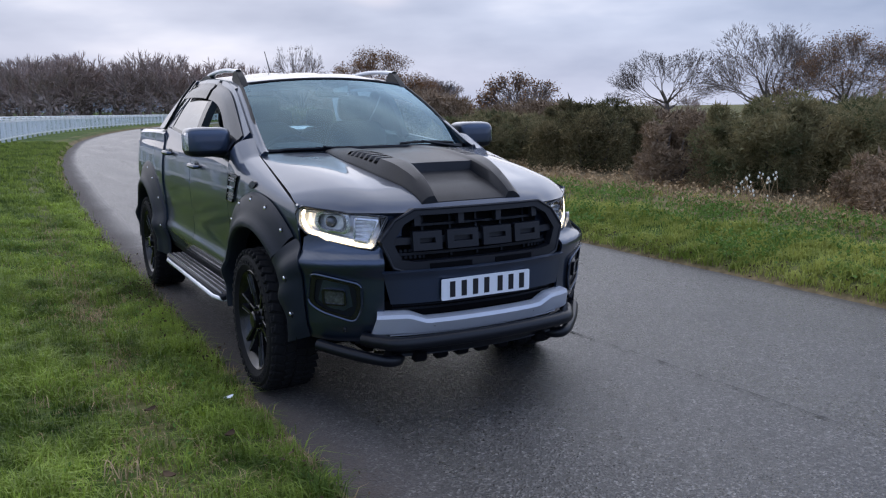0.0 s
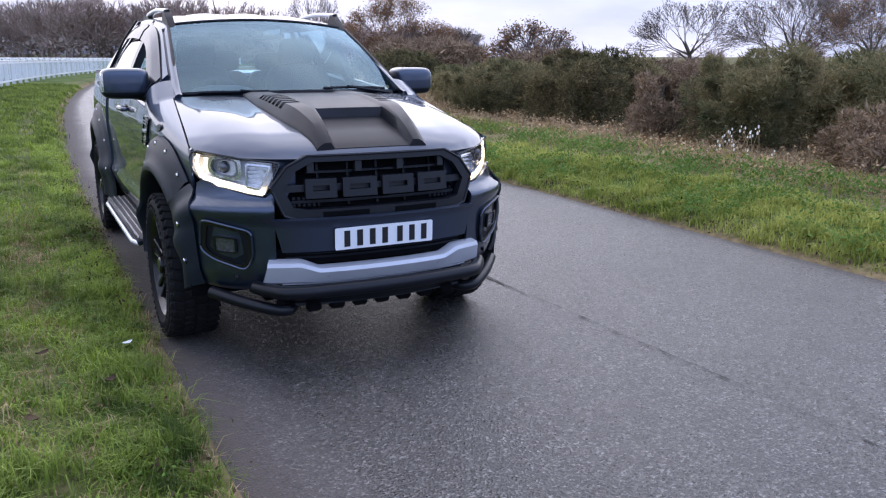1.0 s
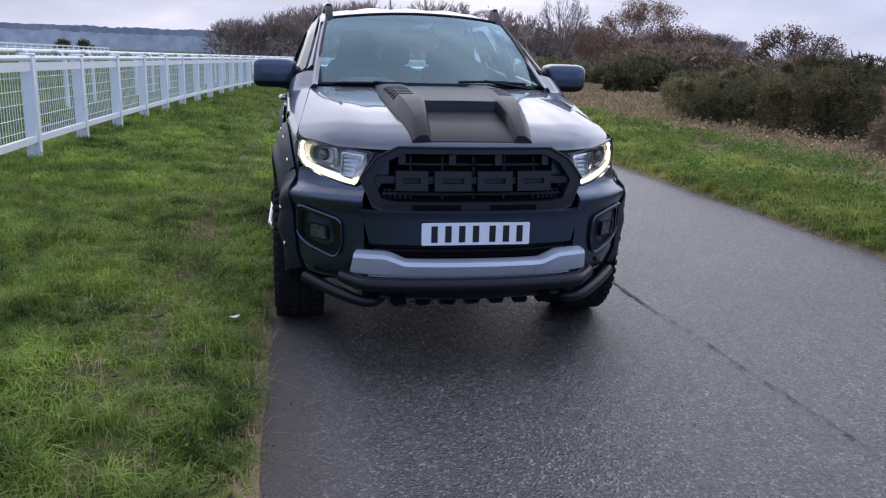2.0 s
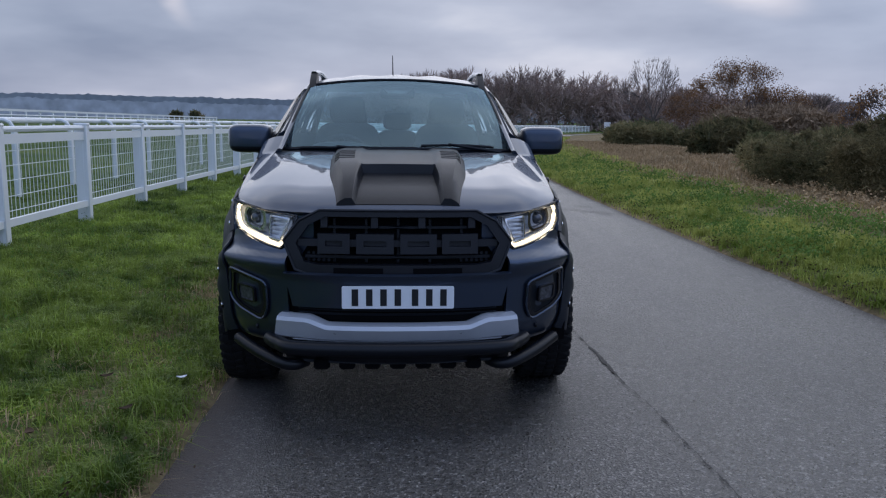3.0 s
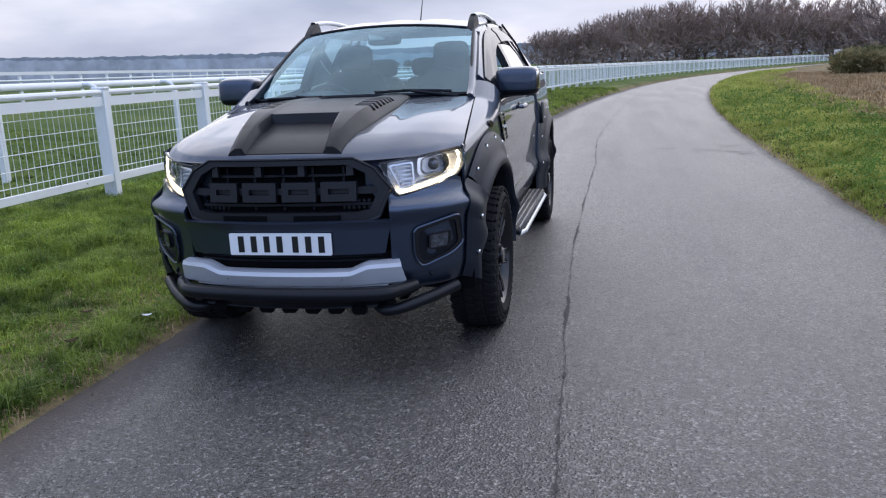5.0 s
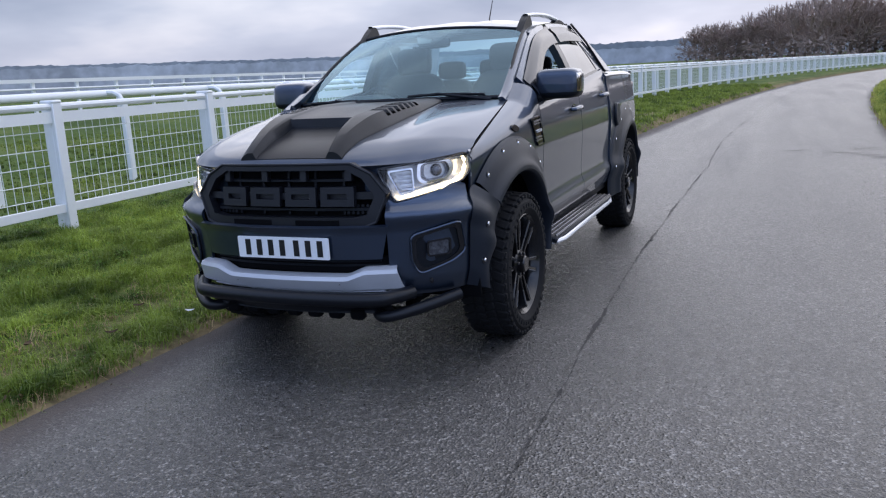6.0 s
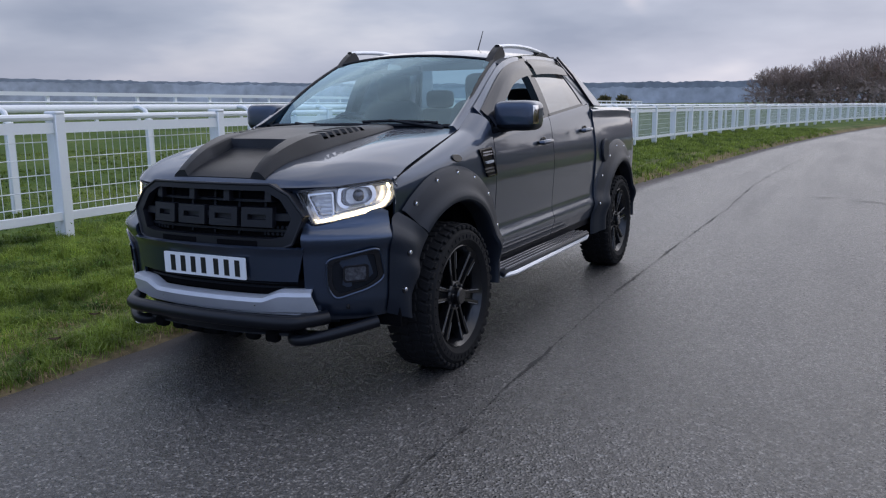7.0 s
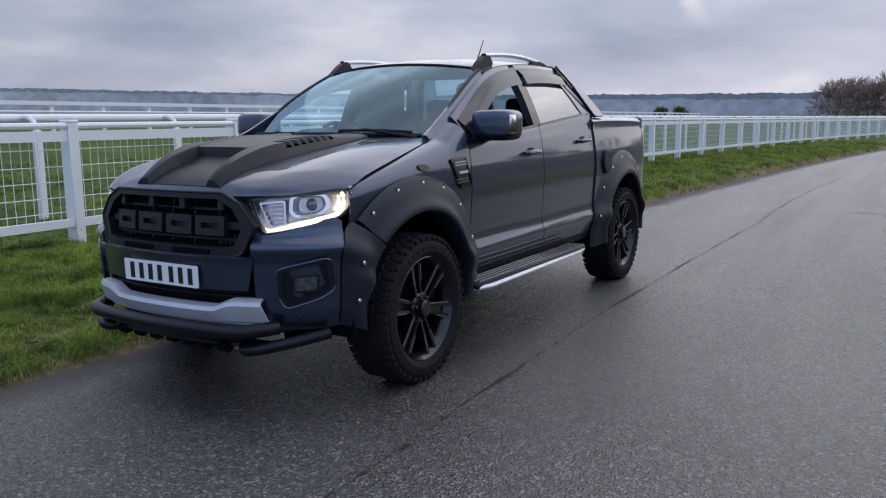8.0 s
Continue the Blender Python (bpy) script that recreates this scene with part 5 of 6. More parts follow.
    # side step: ribbed plate with a bright edge
    step = Stock().box(min(s * 0.80, s * 0.985), max(s * 0.80, s * 0.985), 1.43, 3.12, 0.40, 0.445, 0.012).done("side_step", MATT, truck, "black side step with ribbed silver treads")
    for k in range(5):
        x = s * (0.835 + 0.034 * k)
        Stock().box(x - 0.005, x + 0.005, 1.46, 3.09, 0.440, 0.454, 0.002).done("tread_rib", DARK_CHROME, step)
    Stock().tube([(s * 0.86, 1.415, 0.41), (s * 0.975, 1.45, 0.412), (s * 1.0, 1.56, 0.412), (s * 1.0, 2.98, 0.412), (s * 0.975, 3.10, 0.412), (s * 0.86, 3.13, 0.41)], 0.014, 8).done("bright_edge", SILVER, step)

    # mirror
    def shell(c, r, e1, e2, z_lo=-1.0, z_hi=1.0, n=20):
        def P(u, v):
            a = math.asin(z_lo) + (math.asin(z_hi) - math.asin(z_lo)) * v
            w = 2 * math.pi * u
            def pw(k, e):
                return math.copysign(abs(k) ** e, k)
            return c[0] + r[0] * pw(math.cos(a), e1) * pw(math.cos(w), e2), c[1] + r[1] * pw(math.cos(a), e1) * pw(math.sin(w), e2), c[2] + r[2] * pw(math.sin(a), e1)
        return Stock().sheet(P, n * 2, n)
    mc = (0.952, 1.72, 1.352)
    mir = shell((s * mc[0], mc[1], mc[2]), (0.138, 0.112, 0.090), 0.42, 0.5, -0.28, 1.0).done("mirror_shell", PAINT, truck, "grey-blue door mirror with black base")
    shell((s * mc[0], mc[1], mc[2]), (0.136, 0.110, 0.092), 0.42, 0.5, -1.0, -0.26).done("mirror_base", MATT, mir)
    Stock().tube([(s * 0.93, 1.70, 1.290), (s * 0.84, 1.66, 1.280), (s * 0.77, 1.62, 1.275)], [0.030, 0.036, 0.040], 12).done("mirror_arm", MATT, mir)
    def lens_at(u, v):
        w, a = radians(-78 + 74 * u), math.asin(-0.22) + (math.asin(0.34) - math.asin(-0.22)) * v
        def pw(k, e):
            return math.copysign(abs(k) ** e, k)
        return mc[0] + 0.140 * pw(math.cos(a), 0.42) * pw(math.cos(w), 0.5), mc[1] + 0.114 * pw(math.cos(a), 0.42) * pw(math.sin(w), 0.5), mc[2] + 0.092 * pw(math.sin(a), 0.42)
    Stock().sheet(lambda u, v: lens_at(0.58 + 0.42 * u, v), 12, 6, 0.004, side=s).done("indicator", CHROME, mir, "bright indicator lens")
    Stock().prism(rounded([(1.58, 1.285), (1.75, 1.29), (1.75, 1.42)], 0.02), 0.02, lambda p, q, d: (s * (house(p, q) + 0.004 - d), p, q)).done("mirror_sail", MATT, truck)

    # wheel housings
    for yc in AXLES:
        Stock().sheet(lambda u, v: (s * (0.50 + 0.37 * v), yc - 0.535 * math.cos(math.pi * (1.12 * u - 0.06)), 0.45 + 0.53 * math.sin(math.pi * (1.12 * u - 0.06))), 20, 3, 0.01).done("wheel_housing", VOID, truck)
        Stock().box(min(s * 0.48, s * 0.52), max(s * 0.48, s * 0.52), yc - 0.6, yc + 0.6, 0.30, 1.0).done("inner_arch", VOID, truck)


# ---- wheels ----
def wheel_parts():
    """One wheel about the origin with its face to +x: tyre, rim barrel, spokes, hub."""
    tyre = Stock().lathe([(-0.20, 0.265), (-0.215, 0.30), (-0.215, 0.345), (-0.19, 0.382), (-0.15, 0.392), (-0.02, 0.392), (0.02, 0.384), (0.048, 0.350), (0.052, 0.31), (0.036, 0.284), (0.02, 0.270)], (0, 0, 0), 72)
    rng = random.Random(4)
    blocks = []
    for row, (x0, x1, n, off) in enumerate(((-0.210, -0.142, 44, 0), (-0.136, -0.086, 46, 0.4), (-0.081, -0.031, 46, 0.0), (-0.025, 0.034, 44, 0.5))):
        w = 0.74 * math.pi * TYRE_R / n
        skew = Matrix.Translation(((x0 + x1) / 2, 0, 0)) @ Matrix.Rotation((0.3, -0.22, 0.22, -0.3)[row], 4, "Z") @ Matrix.Translation((-(x0 + x1) / 2, 0, 0))
        b = Stock().box(x0, x1, -w, w, 0.380, 0.4005 if row in (1, 2) else 0.3955, 0.004, skew)
        if row == 3:
            b.box(0.026, 0.0445, -w * 0.8, w * 0.8, 0.366, 0.387, 0.004)
        blocks.append((b, n, off))
    for k in range(46):
        a = 2 * math.pi * k / 46
        tyre.box(0.046, 0.0545, -0.004, 0.004, 0.318, 0.338, 0.001, Matrix.Rotation(a, 4, "X"))
    rim = Stock().lathe([(-0.20, 0.262), (-0.13, 0.245), (-0.02, 0.238), (0.012, 0.255), (0.026, 0.270), (0.034, 0.276), (0.030, 0.283), (0.012, 0.282)], (0, 0, 0), 60)
    disc = Stock().lathe([(-0.10, 0.0), (-0.10, 0.16), (-0.085, 0.165), (-0.085, 0.0)], (0, 0, 0), 40)
    spokes, edges = [], []
    for k in range(6):
        a = 2 * math.pi * k / 6
        m = Matrix.Rotation(a, 4, "X")
        sp = Stock()
        # wide arm with two raised edges and a dished middle
        CROSS = [(-1.12, -0.048), (-1.0, -0.004), (-0.86, 0.0), (-0.50, -0.002), (-0.34, -0.030), (0.34, -0.030), (0.50, -0.002), (0.86, 0.0), (1.0, -0.004), (1.12, -0.048)]
        for x, hw, r in ((0.002, 0.030, 0.050), (0.008, 0.034, 0.13), (0.014, 0.040, 0.20), (0.022, 0.047, 0.258)):
            sp.v += [m @ Vector((x + dx, c * hw, r)) for c, dx in CROSS]
        for i in range(3):
            for c in range(9):
                b0 = 10 * i + c
                sp.f.append((b0, b0 + 1, b0 + 11, b0 + 10))
        spokes.append(sp)
        for sd in (-1, 1):
            ed = Stock()
            b0 = len(ed.v)
            ed.v += [m @ Vector(p) for p in ((0.0115, sd * 0.0335 - 0.002, 0.150), (0.0115, sd * 0.0335 + 0.002, 0.150), (0.0215, sd * 0.0415 + 0.002, 0.246), (0.0215, sd * 0.0415 - 0.002, 0.246))]
            b1 = len(ed.v)
            ed.v += [v + Vector((-0.012, 0, 0)) for v in ed.v[b0:b1]]
            ed.f += [(b0, b0 + 1, b0 + 2, b0 + 3), (b0, b0 + 4, b0 + 5, b0 + 1), (b0 + 1, b0 + 5, b0 + 6, b0 + 2), (b0 + 2, b0 + 6, b0 + 7, b0 + 3), (b0 + 3, b0 + 7, b0 + 4, b0)]
            edges.append(ed)
    hub = Stock().lathe([(-0.05, 0.090), (-0.004, 0.086), (0.004, 0.076), (0.004, 0.050), (0.030, 0.047), (0.038, 0.040), (0.038, 0.0)], (0, 0, 0), 28)
    nuts = []
    for k in range(6):
        a = 2 * math.pi * (k + 0.5) / 6
        nuts.append(Stock().lathe([(-0.01, 0.010), (0.014, 0.010), (0.018, 0.006), (0.018, 0.0)], (0, math.cos(a) * 0.063, math.sin(a) * 0.063), 6))
    return tyre, rim, disc, spokes, edges, hub, nuts, blocks


tyre, rim, disc, spokes, edges, hub, nuts, blocks = wheel_parts()
proto = {}


def fitted(name, stock, material, parent, pose_m, key, label=""):
    """Wheel piece that shares its mesh with the other wheels."""
    if key not in proto:
        ob = stock.done(name, material, None, label, sharp=32)
        proto[key] = ob.data
        scene.collection.objects.unlink(ob)
        bpy.data.objects.remove(ob)
    ob = new(name, proto[key])
    ob.parent = parent
    ob.matrix_parent_inverse = place_of(parent).inverted()
    ob.matrix_basis = pose_m
    if label:
        tagged(ob, label)
    return ob


for s in (1, -1):
    for yc in AXLES:
        at = Matrix.Translation((s * 0.905, yc, HUB_Z)) @ Matrix.Rotation(0 if s > 0 else math.pi, 4, "Z") @ Matrix.Rotation(radians(17 if yc < 2 else 40), 4, "X")
        w = fitted("wheel", rim, RIM, truck, at, "rim", "black six-spoke alloy wheel with all-terrain tyre")
        fitted("tyre", tyre, RUBBER, w, at, "tyre", "chunky black all-terrain tyre").matrix_parent_inverse = Matrix.Identity(4)
        for ob in w.children:
            ob.matrix_parent_inverse, ob.matrix_basis = Matrix.Identity(4), Matrix.Identity(4)
        def inner(name, stock, material, key):
            ob = fitted(name, stock, material, w, Matrix.Identity(4), key)
            ob.matrix_parent_inverse = Matrix.Identity(4)
        inner("brake_disc", disc, RUBBER, "disc")
        for k in range(6):
            inner("spoke", spokes[k], RIM, "spoke%d" % k)
            inner("spoke_edge", edges[2 * k], RIM_EDGE, "edge%d" % (2 * k))
            inner("spoke_edge", edges[2 * k + 1], RIM_EDGE, "edge%d" % (2 * k + 1))
            inner("wheel_nut", nuts[k], RIM, "nut%d" % k)
        inner("hub_cap", hub, RIM, "hub")
        for row, (b, n, off) in enumerate(blocks):
            for k in range(n):
                ob = fitted("tread_block", b, RUBBER, w, Matrix.Rotation(2 * math.pi * (k + off) / n, 4, "X"), "block%d" % row)
                ob.matrix_parent_inverse = Matrix.Identity(4)




# ---- nose: bumper, grille, lamps, plate, bars ----
FOG_GLASS = mat("fog_lamp_glass", (0.12, 0.125, 0.14), 0.08, 0.6, 0.5, 40, 90, 0.0)
for s in (1, -1):
    def corner_at(u, v):
        a = 31.5 + 37.0 * u
        px, py = plan(a)
        lo = 0.405 + 0.03 * max(0, u - 0.6)
        hi = knots([(0.5, 0.90), (0.545, 0.874), (0.56, 0.862), (0.62, 0.872), (0.70, 0.892), (0.77, 0.914), (0.80, 0.932), (0.83, 0.940), (0.845, 0.926), (0.87, 0.908)], px)
        z = lo + (hi - lo) * v
        p = nose(px, z)
        return p.x, p.y, p.z
    ob = Stock().sheet(corner_at, 26, 34, 0.015, side=s).done("bumper_corner", PAINT, truck, "body-coloured bumper corner")
    # fog lamp pod
    def pod(p, q, d):
        v = nose(0.725 + p, 0.64 + q, d)
        return s * v.x, v.y, v.z
    OUT = rounded([(-0.105, 0.068), (0.082, 0.122), (0.100, -0.03), (0.055, -0.075), (-0.075, -0.125), (-0.105, -0.06)], 0.03)
    IN = [(p * 0.80, q * 0.80) for p, q in OUT]
    MID = [(p * 0.74, q * 0.74) for p, q in OUT]
    Stock().ring(OUT, IN, 0.03, lambda p, q, d: pod(p, q, d - 0.014)).done("fog_bezel", GLOSS, ob, "dark glossy fog lamp bezel")
    Stock().prism(IN, 0.01, lambda p, q, d: pod(p, q, d - 0.003)).done("fog_recess", MATT, ob)
    FOG = rounded([(-0.035, 0.030), (0.040, 0.036), (0.040, -0.030), (-0.035, -0.034)], 0.012)
    Stock().ring([(p * 1.2, q * 1.25) for p, q in FOG], FOG, 0.02, lambda p, q, d: pod(p, q, d - 0.018)).done("fog_frame", GLOSS, ob)
    Stock().prism(FOG, 0.008, lambda p, q, d: pod(p, q, d - 0.010)).done("fog_lens", FOG_GLASS, ob, "clear fog lamp lens")
    Stock().tube([pod(p * 1.0, q * 1.0, -0.015) for p, q in OUT], 0.006, 6, closed=True).done("fog_trim", PAINT, ob)
    Stock().lathe([(-0.004, 0.014), (0.004, 0.014), (0.006, 0.011), (0.006, 0.0)], tuple(nose(0.70 * s, 0.475)), 14, flip=s).done("parking_sensor", FLARE, ob)

# middle of the bumper: panel behind the plate, inlet and valance
front = Stock().sheet(lambda u, v: tuple(nose((-0.53 + 1.06 * u) * (0.93 + 0.07 * v), 0.605 + 0.165 * v, 0.008)), 30, 10, 0.02, flip=True).done("bumper_middle", PAINT, truck, "body-coloured middle panel of the bumper")
# near-black sheet set back in place of the inlet's deep shade
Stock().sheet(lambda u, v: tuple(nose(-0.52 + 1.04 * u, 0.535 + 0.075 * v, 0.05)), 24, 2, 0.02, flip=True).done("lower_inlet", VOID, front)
for z in (0.567, 0.588):
    Stock().tube([nose(-0.48 + 0.96 * i / 16, z, 0.03) for i in range(17)], 0.006, 6).done("inlet_bar", MATT, front)
Stock().sheet(lambda u, v: tuple(nose(-0.66 + 1.32 * u, 0.40 + 0.075 * v, 0.03)), 24, 4, 0.02, flip=True).done("valance", MATT, front)


def skid_top(a):
    return 0.520 + 0.036 * max(0.0, min(1.0, (a - 0.33) / 0.085))


SKID_PROF = [(0.0, 0.012), (0.03, -0.026), (0.08, -0.036), (0.86, -0.044), (0.90, -0.043), (0.985, -0.018), (1.0, 0.012)]


def skid_at(u, v):
    """Silver strip: a face that leans forward, and a narrow shelf on top of it."""
    x = -0.555 + 1.11 * u
    z = 0.455 + (skid_top(abs(x)) - 0.455) * v
    p = nose(x * (1 + 0.05 * (1 - v)), z, knots(SKID_PROF, v))
    return p.x, p.y, p.z


skid = Stock().sheet(lambda u, v: skid_at(u, SKID_PROF[min(6, round(v * 6))][0]), 60, 6, 0.012, flip=True).done("skid_plate", SKID, truck, "satin silver skid plate strip with a bright top edge", sharp=24)
Stock().tube([nose(-0.50 + i / 20, 0.444, -0.034) for i in range(21)], 0.004, 6).done("trim_line", SKID, skid)
for x in (-0.29, 0.29):
    p = nose(x, 0.495, -0.050)
    Stock().prism([(0.012 * math.cos(t * 0.524), 0.012 * math.sin(t * 0.524)) for t in range(12)], 0.012, lambda a, b, d: (p.x + a, p.y + d, p.z + b), 0.003).done("parking_sensor", CHROME, skid)

# number plate with plain bars for its characters
def plate_at(p, q, d):
    return p, -0.012 + d + 0.02 * (0.663 - q), q


plate = Stock().prism(rounded([(-0.26, 0.7155), (0.26, 0.7155), (0.26, 0.6085), (-0.26, 0.6085)], 0.008), 0.006, plate_at, 0.001).done("number_plate", PLATE, truck, "white front number plate with dark bars")
for x in (-0.1995, -0.1335, -0.0675, -0.0015, 0.0785, 0.1445, 0.2105):
    Stock().prism([(x - 0.015, 0.7015), (x + 0.015, 0.7015), (x + 0.015, 0.6225), (x - 0.015, 0.6225)], 0.002, lambda p, q, d: (p, plate_at(p, q, d)[1] - 0.0022, q)).done("plate_bar", INK, plate)

# grille: surround, near-black backing in place of inner shade, bars and four plain blocks
GR_OUT = [(-0.365, 1.060), (0.365, 1.060), (0.462, 1.010), (0.536, 0.915), (0.482, 0.782), (0.40, 0.752), (-0.40, 0.752), (-0.482, 0.782), (-0.536, 0.915), (-0.462, 1.010)]
GR_IN = [(-0.34, 1.030), (0.34, 1.030), (0.418, 0.990), (0.478, 0.905), (0.438, 0.818), (0.37, 0.806), (-0.37, 0.806), (-0.438, 0.818), (-0.478, 0.905), (-0.418, 0.990)]


def face(p, q, d):
    """Grille face: follows the nose, leaning back towards the top."""
    return p, 0.028 + 0.26 * abs(p) ** 2.3 + 0.10 * max(0.0, q - 0.80) + d, q


def fine(pts, k=6):
    out = []
    for (a, b), (c, d) in zip(pts, pts[1:] + pts[:1]):
        out += [(a + (c - a) * i / k, b + (d - b) * i / k) for i in range(k)]
    return out


grille = Stock().ring(fine(GR_OUT), fine(GR_IN), 0.05, lambda p, q, d: face(p, q, d - 0.012)).done("grille_surround", FLARE, truck, "satin dark grey grille surround")
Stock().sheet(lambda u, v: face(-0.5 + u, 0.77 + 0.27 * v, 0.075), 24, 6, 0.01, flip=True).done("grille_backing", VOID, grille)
RIM_LINE = fine(GR_OUT, 8)
Stock().tube([face(p, q, -0.012) for p, q in RIM_LINE], 0.007, 6, closed=True).done("grille_edge", FLARE, grille)


def bar(x0, x1, z0, z1, d, name, material, depth=0.03, bevel=0.004):
    n = max(1, int((x1 - x0) / 0.06))
    top = [(x0 + (x1 - x0) * i / n, z1) for i in range(n + 1)]
    bot = [(x1 - (x1 - x0) * i / n, z0) for i in range(n + 1)]
    return Stock().prism(top + bot, depth, lambda p, q, e: face(p, q, d + e), bevel).done(name, material, grille)


bar(-0.475, 0.475, 0.888, 0.922, 0.016, "grille_bar", FLARE)
bar(-0.36, 0.36, 0.972, 0.984, 0.03, "grille_bar", MATT)
bar(-0.44, 0.44, 0.832, 0.846, 0.03, "grille_bar", MATT)
for x in (-0.345, -0.11, 0.11, 0.345):
    bar(x - 0.018, x + 0.018, 0.975, 1.03, 0.002, "grille_tab", FLARE, 0.03)
for x in (-0.30, -0.15, 0.0, 0.15, 0.30):
    bar(x - 0.006, x + 0.006, 0.81, 1.02, 0.05, "grille_rib", MATT, 0.02)
# four plain blocks, each a frame with one slot
for x0, x1 in ((-0.375, -0.225), (-0.195, -0.02), (0.01, 0.18), (0.205, 0.375)):
    o = fine([(x0, 0.950), (x1, 0.950), (x1, 0.858), (x0, 0.858)], 3)
    i = fine([(x0 + 0.035, 0.918), (x1 - 0.035, 0.918), (x1 - 0.035, 0.892), (x0 + 0.035, 0.892)], 3)
    Stock().ring(o, i, 0.03, lambda p, q, d: face(p, q, d - 0.004)).done("grille_block", FLARE, grille)
for s in (-1, 1):
    # near-black slab on the surround draws the shade of an open slot
    bar(min(s * 0.07, s * 0.30), max(s * 0.07, s * 0.30), 0.768, 0.794, -0.016, "lower_slot", VOID, 0.02, 0.0)
    # drilled corner plates
    for r in range(3):
        for c in range(5 - r % 2):
            x, z = s * (0.325 + 0.024 * c + 0.012 * (r % 2)), 0.822 + 0.016 * r
            Stock().prism([(x + 0.0085 * math.cos(t * 1.047), z + 0.0085 * math.sin(t * 1.047)) for t in range(6)], 0.004, lambda p, q, d: face(p, q, d + 0.040)).done("mesh_hole", MATT, grille)

# headlamps
def lamp_y(x):
    return 0.128 + 0.30 * max(0.0, (x - 0.5) / 0.323) ** 1.55


LAMP_TOP = [(0.475, 1.024), (0.55, 1.034), (0.65, 1.046), (0.75, 1.060), (0.80, 1.069), (0.818, 1.062), (0.829, 1.035)]
LAMP_LOW = [(0.475, 1.016), (0.51, 0.955), (0.545, 0.882), (0.56, 0.868), (0.62, 0.878), (0.70, 0.898), (0.77, 0.920), (0.80, 0.940), (0.82, 0.972), (0.829, 1.01)]
REFLECT = mat("lamp_reflector", (0.74, 0.75, 0.78), 0.24, 0.45, 0.2, 22, 60, 0.0)
LAMP_P = [0.475, 0.49, 0.51, 0.53, 0.545, 0.56, 0.58, 0.60, 0.62, 0.645, 0.67, 0.70, 0.735, 0.77, 0.79, 0.80, 0.81, 0.82, 0.825, 0.829]


def lamp_sheet(d, v0=0.0, v1=1.0, p0=0.475, p1=0.829, side=1, ripple=0.0):
    """Skin of the headlamp at a depth behind its cover."""
    def P(u, v):
        p = p0 + (p1 - p0) * u
        a, b = knots(LAMP_LOW, p), knots(LAMP_TOP, p)
        q = a + (b - a) * (v0 + (v1 - v0) * v)
        e = d + ripple * math.sin(u * 40) * math.sin(v * 25)
        return side * (p - 0.25 * e), lamp_y(p) + e * 0.9 + 0.10 * (q - 0.95), q
    return P


